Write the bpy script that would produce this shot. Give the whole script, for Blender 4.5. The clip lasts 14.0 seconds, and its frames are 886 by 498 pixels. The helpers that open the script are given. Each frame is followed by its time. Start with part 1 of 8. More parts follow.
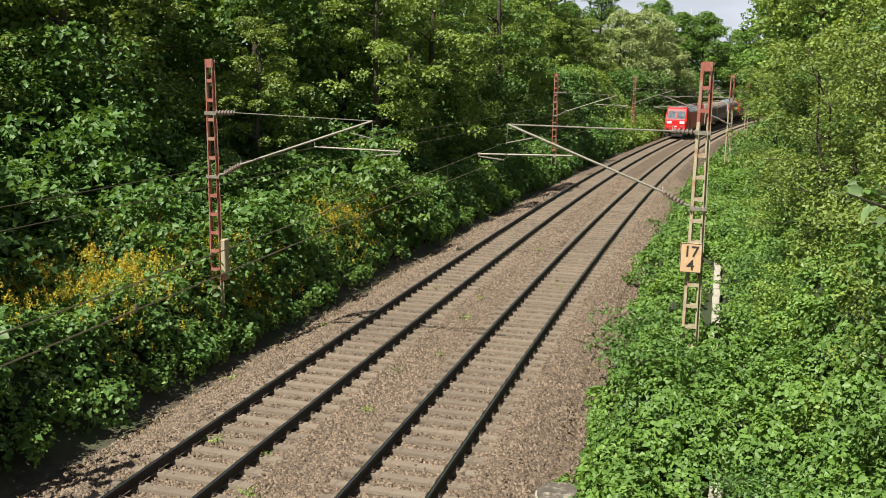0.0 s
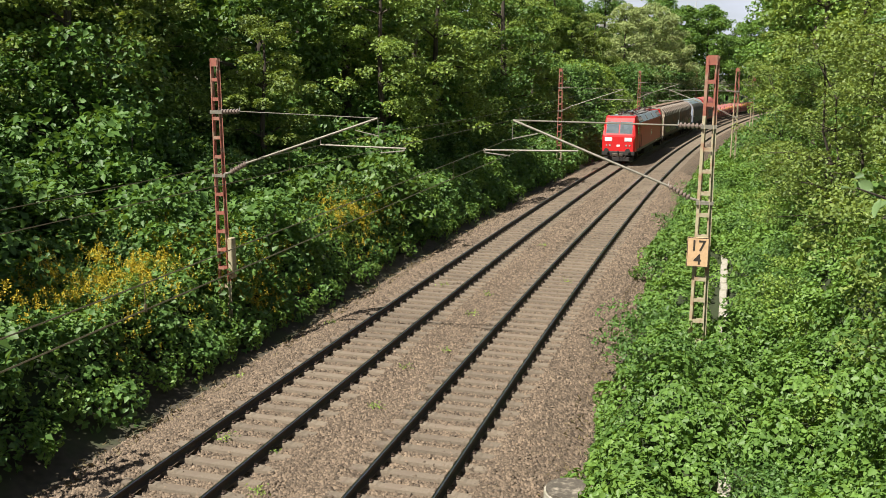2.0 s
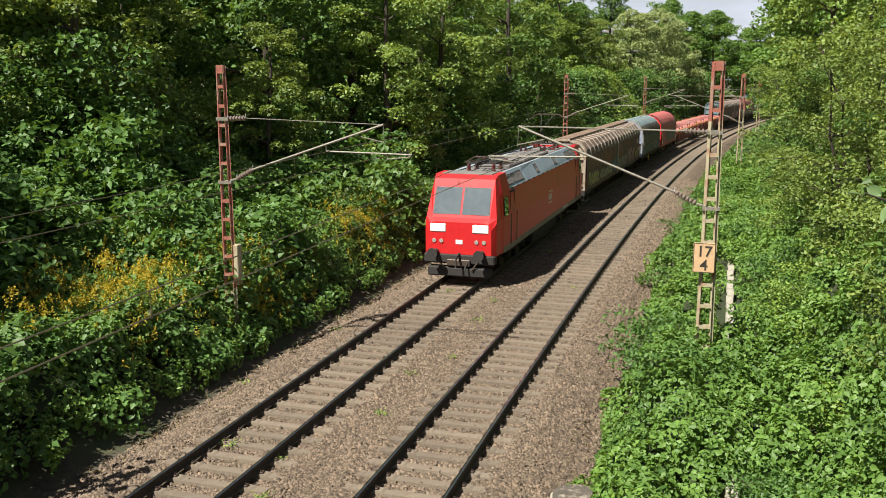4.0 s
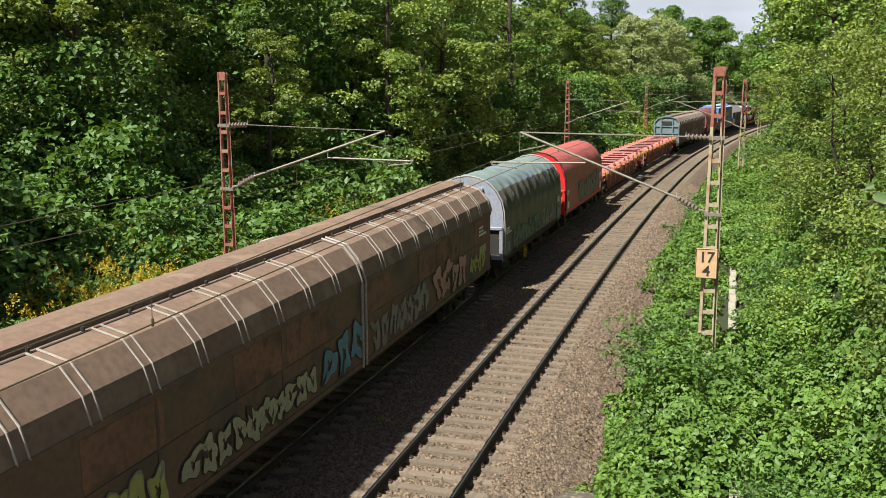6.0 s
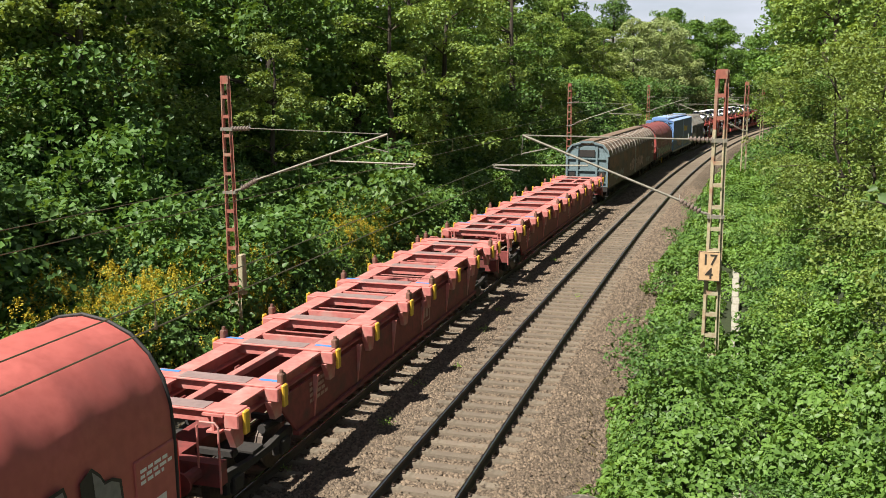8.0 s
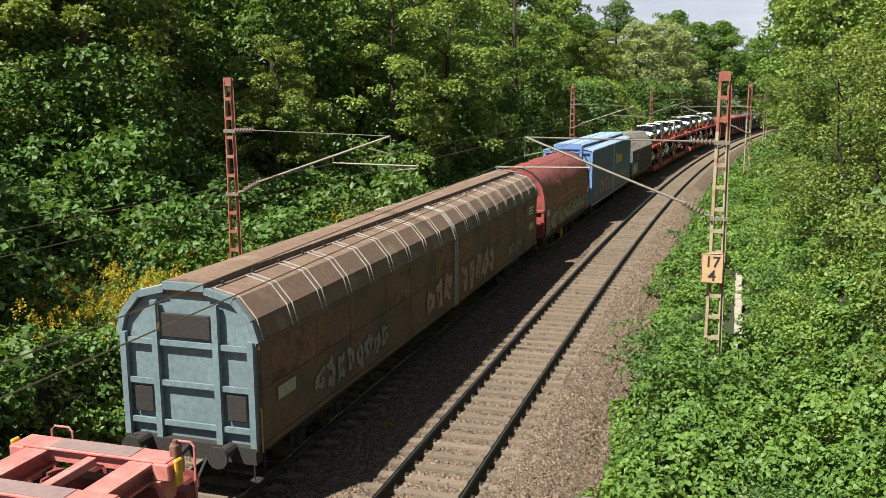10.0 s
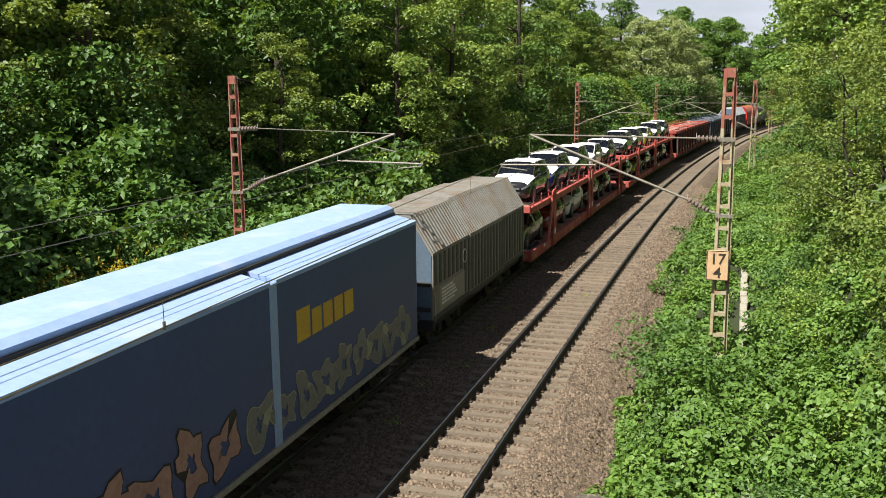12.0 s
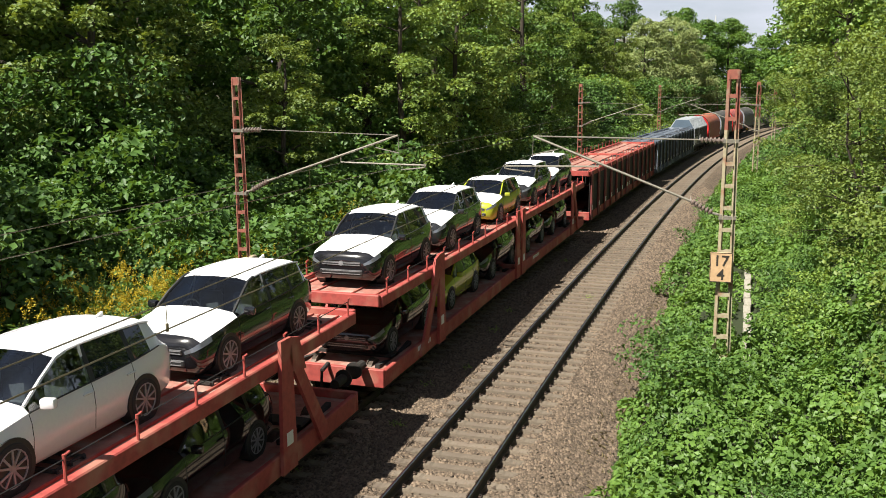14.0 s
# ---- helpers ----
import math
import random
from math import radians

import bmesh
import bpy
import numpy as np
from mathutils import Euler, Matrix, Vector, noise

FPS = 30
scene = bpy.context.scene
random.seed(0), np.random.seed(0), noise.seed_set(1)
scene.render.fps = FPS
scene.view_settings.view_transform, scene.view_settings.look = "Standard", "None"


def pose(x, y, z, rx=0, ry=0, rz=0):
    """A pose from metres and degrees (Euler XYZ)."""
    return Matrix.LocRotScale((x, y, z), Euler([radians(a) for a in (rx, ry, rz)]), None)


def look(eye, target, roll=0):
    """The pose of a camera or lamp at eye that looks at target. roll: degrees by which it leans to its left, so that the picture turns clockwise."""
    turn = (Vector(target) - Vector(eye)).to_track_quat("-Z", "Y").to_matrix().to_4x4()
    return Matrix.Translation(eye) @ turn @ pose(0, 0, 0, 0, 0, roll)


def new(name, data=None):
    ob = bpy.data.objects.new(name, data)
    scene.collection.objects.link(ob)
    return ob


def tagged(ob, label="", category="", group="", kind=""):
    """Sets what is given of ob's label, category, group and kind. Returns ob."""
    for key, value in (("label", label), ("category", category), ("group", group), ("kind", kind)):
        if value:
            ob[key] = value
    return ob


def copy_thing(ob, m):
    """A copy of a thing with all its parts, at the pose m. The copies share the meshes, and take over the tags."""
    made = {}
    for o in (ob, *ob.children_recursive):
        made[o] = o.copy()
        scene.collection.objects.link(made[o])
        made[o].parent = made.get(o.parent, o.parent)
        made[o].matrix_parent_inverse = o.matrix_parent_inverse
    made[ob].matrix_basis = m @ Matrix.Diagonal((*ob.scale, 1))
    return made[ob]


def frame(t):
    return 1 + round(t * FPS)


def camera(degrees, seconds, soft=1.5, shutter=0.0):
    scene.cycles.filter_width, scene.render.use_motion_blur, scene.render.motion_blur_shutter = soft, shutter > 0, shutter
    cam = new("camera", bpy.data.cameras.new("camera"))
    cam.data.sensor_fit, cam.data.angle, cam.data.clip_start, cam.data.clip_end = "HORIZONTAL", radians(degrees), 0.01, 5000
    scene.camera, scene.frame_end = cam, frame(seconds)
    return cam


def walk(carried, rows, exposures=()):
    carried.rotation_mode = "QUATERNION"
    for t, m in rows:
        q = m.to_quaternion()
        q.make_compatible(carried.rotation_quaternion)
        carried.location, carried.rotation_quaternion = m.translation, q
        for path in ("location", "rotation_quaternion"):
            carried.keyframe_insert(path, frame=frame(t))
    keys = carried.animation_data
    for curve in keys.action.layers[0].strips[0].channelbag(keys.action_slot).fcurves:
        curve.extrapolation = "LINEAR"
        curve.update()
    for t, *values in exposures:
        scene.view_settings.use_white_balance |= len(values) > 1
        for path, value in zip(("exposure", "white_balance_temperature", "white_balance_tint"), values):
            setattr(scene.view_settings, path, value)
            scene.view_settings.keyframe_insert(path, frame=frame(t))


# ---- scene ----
cam = camera(52.545, 14.0, soft=0.6)
walk(cam, [
    (0.0, pose(-0.0000, 0.0000, 7.2433, 79.1828, -0.7250, 0.1385)),
    (0.5, pose(-0.0170, -0.0057, 7.2462, 79.0176, -0.5494, 0.1761)),
    (1.0, pose(-0.0151, -0.0107, 7.2530, 78.9216, -0.4152, 0.2469)),
    (1.5, pose(-0.0105, -0.0132, 7.2555, 78.9114, -0.2130, 0.3246)),
    (2.0, pose(-0.0160, -0.0102, 7.2521, 78.9447, -0.1232, 0.4027)),
    (2.5, pose(-0.0130, -0.0029, 7.2471, 79.0485, -0.0991, 0.5145)),
    (3.0, pose(-0.0140, 0.0015, 7.2507, 79.1541, -0.0707, 0.6287)),
    (3.2, pose(-0.0129, 0.0014, 7.2501, 79.1934, -0.0527, 0.6702)),
    (5.5, pose(-0.0182, 0.0157, 7.2499, 79.6217, 0.1377, 0.8220)),
    (6.0, pose(-0.0165, 0.0245, 7.2530, 79.7193, 0.1640, 0.8392)),
    (6.5, pose(-0.0145, 0.0211, 7.2518, 79.7709, 0.1668, 0.8829)),
    (7.0, pose(-0.0168, 0.0247, 7.2473, 79.8321, 0.1992, 0.8835)),
    (7.5, pose(-0.0146, 0.0237, 7.2532, 79.8840, 0.2769, 0.9221)),
    (8.0, pose(-0.0233, 0.0219, 7.2499, 79.9237, 0.3028, 0.9666)),
    (10.3, pose(-0.0214, 0.0201, 7.2494, 80.0505, 0.3023, 1.1757)),
    (10.5, pose(-0.0353, 0.0261, 7.2568, 79.9928, 0.3587, 1.1522)),
    (11.0, pose(-0.0267, 0.0214, 7.2598, 79.9625, 0.3981, 1.2376)),
    (11.5, pose(-0.0247, 0.0236, 7.2574, 79.9143, 0.4195, 1.3381)),
    (12.0, pose(-0.0230, 0.0253, 7.2537, 79.8850, 0.4469, 1.4281)),
    (12.5, pose(-0.0190, 0.0319, 7.2598, 79.8469, 0.4944, 1.5291)),
    (13.0, pose(-0.0199, 0.0307, 7.2597, 79.8473, 0.4981, 1.5793)),
    (13.5, pose(-0.0190, 0.0275, 7.2598, 79.9013, 0.5038, 1.6333)),
    (14.0, pose(-0.0231, 0.0334, 7.2637, 79.9552, 0.4261, 1.6309)),
], exposures=[(0.0, 0.95), (14.0, 0.95)])

# ---- light ----
world = bpy.data.worlds.new("world")
scene.world = world
world.use_nodes = True
SUN_TRAVEL = Vector((0.535, 0.449, -1.0)).normalized()


def make_world():
    nt = world.node_tree
    nt.nodes.clear()
    out = nt.nodes.new("ShaderNodeOutputWorld")
    bg = nt.nodes.new("ShaderNodeBackground")
    sky = nt.nodes.new("ShaderNodeTexSky")
    sky.sky_type = "NISHITA"
    sky.sun_disc = False
    sky.sun_elevation = math.asin(-SUN_TRAVEL.z)
    sky.sun_rotation = math.atan2(-SUN_TRAVEL.x, -SUN_TRAVEL.y)
    sky.dust_density = 1.5
    # thin broken cloud over the whole sky
    tc = nt.nodes.new("ShaderNodeTexCoord")
    mp = nt.nodes.new("ShaderNodeMapping")
    mp.inputs["Scale"].default_value = (1.6, 1.6, 6.0)
    no = nt.nodes.new("ShaderNodeTexNoise")
    no.inputs["Scale"].default_value = 2.2
    no.inputs["Detail"].default_value = 7
    ramp = nt.nodes.new("ShaderNodeValToRGB")
    ramp.color_ramp.elements[0].position = 0.28
    ramp.color_ramp.elements[1].position = 0.6
    mix = nt.nodes.new("ShaderNodeMix")
    mix.data_type = "RGBA"
    nt.links.new(tc.outputs["Generated"], mp.inputs["Vector"])
    nt.links.new(mp.outputs["Vector"], no.inputs["Vector"])
    nt.links.new(no.outputs["Fac"], ramp.inputs["Fac"])
    nt.links.new(ramp.outputs["Color"], mix.inputs["Factor"])
    nt.links.new(sky.outputs["Color"], mix.inputs["A"])
    # hazy cloud, brighter low down than overhead
    sep = nt.nodes.new("ShaderNodeSeparateXYZ")
    nt.links.new(tc.outputs["Generated"], sep.inputs["Vector"])
    haze = nt.nodes.new("ShaderNodeValToRGB")
    haze.color_ramp.elements[0].position = 0.05
    haze.color_ramp.elements[0].color = (8.3, 8.7, 10.0, 1)
    haze.color_ramp.elements[1].position = 0.6
    haze.color_ramp.elements[1].color = (1.4, 1.55, 1.95, 1)
    nt.links.new(sep.outputs["Z"], haze.inputs["Fac"])
    nt.links.new(haze.outputs["Color"], mix.inputs["B"])
    nt.links.new(mix.outputs["Result"], bg.inputs["Color"])
    bg.inputs["Strength"].default_value = 0.05
    nt.links.new(bg.outputs["Background"], out.inputs["Surface"])


make_world()
sun = new("sun", bpy.data.lights.new("sun", "SUN"))
sun.data.energy = 5.0
sun.data.angle = radians(0.55)
sun.data.color = (1.0, 0.95, 0.86)
sun.matrix_world = look((0, 0, 60), Vector((0, 0, 60)) + SUN_TRAVEL)


# ---- materials ----
MATS = {}


def mat(name, col, col2=None, rough=0.8, metal=0.0, big=0.6, fine=18.0, bump=0.15, amount=0.5, spread=0.0,
        island=False, dirt=None, dirt_amount=0.0, coat=0.0, stretch=(1, 1, 1)):
    """A weathered surface: two colours mixed by coarse and fine noise, optional dirt, fine relief."""
    if name in MATS:
        return MATS[name]
    m = bpy.data.materials.new(name)
    m.use_nodes = True
    nt = m.node_tree
    p = nt.nodes["Principled BSDF"]
    p.inputs["Roughness"].default_value = rough
    p.inputs["Metallic"].default_value = metal
    p.inputs["Coat Weight"].default_value = coat
    tc = nt.nodes.new("ShaderNodeTexCoord")
    mp = nt.nodes.new("ShaderNodeMapping")
    mp.inputs["Scale"].default_value = stretch
    nt.links.new(tc.outputs["Object"], mp.inputs["Vector"])
    col2 = col2 or tuple(c * 0.72 for c in col)

    def noise_tex(scale, detail=5):
        n = nt.nodes.new("ShaderNodeTexNoise")
        n.inputs["Scale"].default_value = scale
        n.inputs["Detail"].default_value = detail
        nt.links.new(mp.outputs["Vector"], n.inputs["Vector"])
        return n

    def mixrgb(fac, a, b):
        x = nt.nodes.new("ShaderNodeMix")
        x.data_type = "RGBA"
        nt.links.new(fac, x.inputs["Factor"])
        for sock, v in (("A", a), ("B", b)):
            if isinstance(v, tuple):
                x.inputs[sock].default_value = (*v, 1)
            else:
                nt.links.new(v, x.inputs[sock])
        return x.outputs["Result"]

    def ramp(src, lo, hi):
        r = nt.nodes.new("ShaderNodeMapRange")
        r.inputs["From Min"].default_value = lo
        r.inputs["From Max"].default_value = hi
        nt.links.new(src, r.inputs["Value"])
        return r.outputs["Result"]

    nb, nf = noise_tex(big), noise_tex(fine, 6)
    mid = tuple(a * (1 - amount) + b * amount for a, b in zip(col, col2))
    c = mixrgb(ramp(nb.outputs["Fac"], 0.35, 0.65), col, mid)
    c = mixrgb(ramp(nf.outputs["Fac"], 0.4, 0.75), c, col2)
    if dirt:
        nd = noise_tex(big * 2.7, 8)
        c = mixrgb(ramp(nd.outputs["Fac"], 0.62 - dirt_amount * 0.3, 0.78 - dirt_amount * 0.2), c, dirt)
    if island or spread:
        src = nt.nodes.new("ShaderNodeNewGeometry").outputs["Random Per Island"] if island else \
            nt.nodes.new("ShaderNodeObjectInfo").outputs["Random"]
        hsv = nt.nodes.new("ShaderNodeHueSaturation")
        nt.links.new(ramp(src, 0, 1), hsv.inputs["Value"])
        hsv.inputs["Value"].default_value = 1
        r = nt.nodes.new("ShaderNodeMapRange")
        r.inputs["To Min"].default_value = 1 - spread
        r.inputs["To Max"].default_value = 1 + spread
        nt.links.new(src, r.inputs["Value"])
        nt.links.new(r.outputs["Result"], hsv.inputs["Value"])
        nt.links.new(c, hsv.inputs["Color"])
        c = hsv.outputs["Color"]
    nt.links.new(c, p.inputs["Base Color"])
    if bump:
        b = nt.nodes.new("ShaderNodeBump")
        b.inputs["Strength"].default_value = bump
        b.inputs["Distance"].default_value = 0.02
        nt.links.new(nf.outputs["Fac"], b.inputs["Height"])
        nt.links.new(b.outputs["Normal"], p.inputs["Normal"])
    MATS[name] = m
    return m


def leaf_mat(name, dark, light, gloss=0.5, trans=0.28):
    """Leaves: each its own shade, a little light shining through."""
    if name in MATS:
        return MATS[name]
    m = bpy.data.materials.new(name)
    m.use_nodes = True
    nt = m.node_tree
    p = nt.nodes["Principled BSDF"]
    out = nt.nodes["Material Output"]
    geo = nt.nodes.new("ShaderNodeNewGeometry")
    ramp = nt.nodes.new("ShaderNodeValToRGB")
    ramp.color_ramp.elements[0].color = (dark[0], dark[1], dark[2] * 1.12, 1)
    ramp.color_ramp.elements[1].color = (light[0], light[1], light[2] * 1.12, 1)
    tc = nt.nodes.new("ShaderNodeTexCoord")
    n = nt.nodes.new("ShaderNodeTexNoise")
    n.inputs["Scale"].default_value = 0.45
    n.inputs["Detail"].default_value = 4
    nt.links.new(tc.outputs["Object"], n.inputs["Vector"])
    a = nt.nodes.new("ShaderNodeMath")
    a.operation = "MULTIPLY_ADD"
    nt.links.new(geo.outputs["Random Per Island"], a.inputs[0])
    a.inputs[1].default_value = 0.5
    nt.links.new(n.outputs["Fac"], a.inputs[2])
    s = nt.nodes.new("ShaderNodeMath")
    s.operation = "SUBTRACT"
    nt.links.new(a.outputs[0], s.inputs[0])
    s.inputs[1].default_value = 0.27
    nt.links.new(s.outputs[0], ramp.inputs["Fac"])
    nt.links.new(ramp.outputs["Color"], p.inputs["Base Color"])
    p.inputs["Roughness"].default_value = gloss
    p.inputs["Specular IOR Level"].default_value = 0.35
    tr = nt.nodes.new("ShaderNodeBsdfTranslucent")
    hs = nt.nodes.new("ShaderNodeHueSaturation")
    hs.inputs["Hue"].default_value = 0.47
    hs.inputs["Saturation"].default_value = 1.15
    hs.inputs["Value"].default_value = 1.45
    nt.links.new(ramp.outputs["Color"], hs.inputs["Color"])
    nt.links.new(hs.outputs["Color"], tr.inputs["Color"])
    mix = nt.nodes.new("ShaderNodeMixShader")
    mix.inputs["Fac"].default_value = trans
    nt.links.new(p.outputs["BSDF"], mix.inputs[1])
    nt.links.new(tr.outputs["BSDF"], mix.inputs[2])
    nt.links.new(mix.outputs["Shader"], out.inputs["Surface"])
    MATS[name] = m
    return m


def glass_mat():
    if "glass" in MATS:
        return MATS["glass"]
    m = mat("glass", (0.010, 0.015, 0.02), (0.007, 0.011, 0.015), rough=0.02, bump=0, coat=0.6)
    return m


# ---- the line of the railway ----
EYE_H = 7.2433
HEAD0, OFF0, K0, K1, SEP = 0.27185, -5.1816, 0.00068659, 4.0866e-06, 3.869
STEP = 0.5
S_TAB = np.arange(-300, 440, STEP)
TH_TAB = HEAD0 + K0 * S_TAB + 0.5 * K1 * np.where(S_TAB > 0, S_TAB, 0) ** 2
TH_TAB = np.minimum(TH_TAB, HEAD0 + 1.15)
X_TAB = np.concatenate([[0], np.cumsum(np.sin(TH_TAB) * STEP)[:-1]])
Y_TAB = np.concatenate([[0], np.cumsum(np.cos(TH_TAB) * STEP)[:-1]])
I0 = int(round(300 / STEP))
X_TAB += OFF0 - X_TAB[I0]
Y_TAB -= Y_TAB[I0]


def at(s, l=0.0, z=0.0):
    """The place s metres along the right-hand track, l metres to its right, z above the rail."""
    th = np.interp(s, S_TAB, TH_TAB)
    x = np.interp(s, S_TAB, X_TAB) + l * np.cos(th)
    y = np.interp(s, S_TAB, Y_TAB) - l * np.sin(th)
    return Vector((float(x), float(y), z))


def at_many(s, l, z):
    th = np.interp(s, S_TAB, TH_TAB)
    return np.stack([np.interp(s, S_TAB, X_TAB) + l * np.cos(th), np.interp(s, S_TAB, Y_TAB) - l * np.sin(th), z + 0 * s], -1)


def turn(s):
    return math.degrees(-float(np.interp(s, S_TAB, TH_TAB)))


def on_line(s, l=0.0, z=0.0):
    v = at(s, l, z)
    return pose(v.x, v.y, v.z, 0, 0, turn(s))


# ---- mesh helpers ----
def box(bm, x0, x1, y0, y1, z0, z1):
    v = [bm.verts.new(c) for c in ((x0, y0, z0), (x1, y0, z0), (x1, y1, z0), (x0, y1, z0),
                                   (x0, y0, z1), (x1, y0, z1), (x1, y1, z1), (x0, y1, z1))]
    for f in ((3, 2, 1, 0), (4, 5, 6, 7), (0, 1, 5, 4), (1, 2, 6, 5), (2, 3, 7, 6), (3, 0, 4, 7)):
        bm.faces.new([v[i] for i in f])
    return v


def soft_box(bm, x0, x1, y0, y1, z0, z1, r=0.02, seg=1):
    """A box with its edges rounded off."""
    t = bmesh.new()
    box(t, x0, x1, y0, y1, z0, z1)
    bmesh.ops.bevel(t, geom=t.edges[:], offset=r, segments=seg, affect="EDGES", profile=0.5)
    merge(bm, t)


def merge(bm, t, m=None):
    me = bpy.data.meshes.new("part")
    t.to_mesh(me)
    t.free()
    if m is not None:
        me.transform(m)
    bm.from_mesh(me)
    bpy.data.meshes.remove(me)


def prism(bm, prof, y0, y1, cap=True):
    """The outline prof of (x, z), anticlockwise seen from -y, drawn out from y0 to y1."""
    a = [bm.verts.new((x, y0, z)) for x, z in prof]
    b = [bm.verts.new((x, y1, z)) for x, z in prof]
    n = len(prof)
    for i in range(n):
        j = (i + 1) % n
        bm.faces.new((a[i], b[i], b[j], a[j]))
    if cap:
        bm.faces.new(a)
        bm.faces.new(b[::-1])


def slab(bm, pts, thick, axis=0):
    """A flat plate: outline pts in the plane across the axis, with a thickness from pts' third value."""
    a = [bm.verts.new(p) for p in pts]
    d = [0, 0, 0]
    d[axis] = thick
    b = [bm.verts.new((p[0] + d[0], p[1] + d[1], p[2] + d[2])) for p in pts]
    n = len(pts)
    for i in range(n):
        j = (i + 1) % n
        bm.faces.new((a[i], b[i], b[j], a[j]))
    bm.faces.new(a)
    bm.faces.new(b[::-1])


def rod(bm, p, q, r, seg=8, r2=None):
    p, q = Vector(p), Vector(q)
    d = q - p
    if d.length < 1e-6:
        return
    m = Matrix.Translation((p + q) / 2) @ d.to_track_quat("Z", "Y").to_matrix().to_4x4()
    bmesh.ops.create_cone(bm, cap_ends=True, segments=seg, radius1=r, radius2=r if r2 is None else r2, depth=d.length, matrix=m)


def bar(bm, p, q, w, h):
    """A straight square bar from p to q, w wide and h high."""
    p, q = Vector(p), Vector(q)
    d = q - p
    t = bmesh.new()
    box(t, -w / 2, w / 2, -h / 2, h / 2, -d.length / 2, d.length / 2)
    merge(bm, t, Matrix.Translation((p + q) / 2) @ d.to_track_quat("Z", "Y").to_matrix().to_4x4())


def tube(bm, pts, r, seg=8, closed=False):
    """A bent round bar through the points, in one piece."""
    pts = [Vector(q) for q in pts]
    n = len(pts)
    rings = []
    up = Vector((0.123, 0.211, 0.97)).normalized()
    for i, q in enumerate(pts):
        a = pts[(i - 1) % n] if closed or i > 0 else q
        b = pts[(i + 1) % n] if closed or i < n - 1 else q
        d = (b - a).normalized()
        u = d.cross(up)
        u = u.normalized() if u.length > 1e-4 else d.orthogonal().normalized()
        w = d.cross(u).normalized()
        rings.append([bm.verts.new(q + (u * math.cos(6.28319 * k / seg) + w * math.sin(6.28319 * k / seg)) * r) for k in range(seg)])
    m = n if closed else n - 1
    for i in range(m):
        a, b = rings[i], rings[(i + 1) % n]
        for k in range(seg):
            j = (k + 1) % seg
            bm.faces.new((a[k], a[j], b[j], b[k]))
    if not closed:
        bm.faces.new(rings[0])
        bm.faces.new(rings[-1][::-1])


def lathe(bm, p, q, prof, seg=12):
    """A turned piece from p to q: prof gives (share of the length, radius)."""
    p, q = Vector(p), Vector(q)
    turn_m = (q - p).to_track_quat("Z", "Y").to_matrix()
    rings = []
    for f, r in prof:
        c = p.lerp(q, f)
        rings.append([bm.verts.new(c + turn_m @ Vector((r * math.cos(6.28319 * k / seg), r * math.sin(6.28319 * k / seg), 0))) for k in range(seg)])
    for a, b in zip(rings, rings[1:]):
        for k in range(seg):
            j = (k + 1) % seg
            bm.faces.new((a[k], a[j], b[j], b[k]))
    bm.faces.new(rings[0][::-1])
    bm.faces.new(rings[-1])


def pane(bm, pts, out=0.008, back=0.012):
    """A flat pane over the outline pts, standing out a little along its normal."""
    pts = [Vector(q) for q in pts]
    nn = (pts[1] - pts[0]).cross(pts[2] - pts[0]).normalized()
    a = [bm.verts.new(q + nn * out) for q in pts]
    b = [bm.verts.new(q - nn * back) for q in pts]
    k = len(pts)
    for i in range(k):
        j = (i + 1) % k
        bm.faces.new((a[i], b[i], b[j], a[j]))
    bm.faces.new(a)
    bm.faces.new(b[::-1])


def part(name, bm, material, parent=None, label="", smooth=False):
    """Links bm as one mesh object under a thing or a part."""
    bmesh.ops.recalc_face_normals(bm, faces=bm.faces)
    me = bpy.data.meshes.new(name)
    if smooth:
        for f in bm.faces:
            f.smooth = True
    bm.to_mesh(me)
    bm.free()
    me.materials.append(material)
    ob = new(name, me)
    if smooth:
        me.set_sharp_from_angle(angle=radians(40))
    if parent:
        ob.parent = parent
    if label:
        tagged(ob, label)
    return ob


def shell(bm, rows, thick):
    """A closed sheet: rows of points give its upper side, the lower side lies thick beneath."""
    a = [[bm.verts.new(p) for p in r] for r in rows]
    b = [[bm.verts.new((p[0], p[1], p[2] - thick)) for p in r] for r in rows]
    n, m = len(rows), len(rows[0])
    for i in range(n - 1):
        for j in range(m - 1):
            bm.faces.new((a[i][j], a[i][j + 1], a[i + 1][j + 1], a[i + 1][j]))
            bm.faces.new((b[i][j], b[i + 1][j], b[i + 1][j + 1], b[i][j + 1]))
    for i in range(n - 1):
        bm.faces.new((a[i][0], a[i + 1][0], b[i + 1][0], b[i][0]))
        bm.faces.new((a[i][-1], b[i][-1], b[i + 1][-1], a[i + 1][-1]))
    for j in range(m - 1):
        bm.faces.new((a[0][j], b[0][j], b[0][j + 1], a[0][j + 1]))
        bm.faces.new((a[-1][j], a[-1][j + 1], b[-1][j + 1], b[-1][j]))


def share(name, ob, parent, m=None):
    """Another object on the same mesh."""
    o = new(name, ob.data)
    o.parent = parent
    if m is not None:
        o.matrix_basis = m
    return o


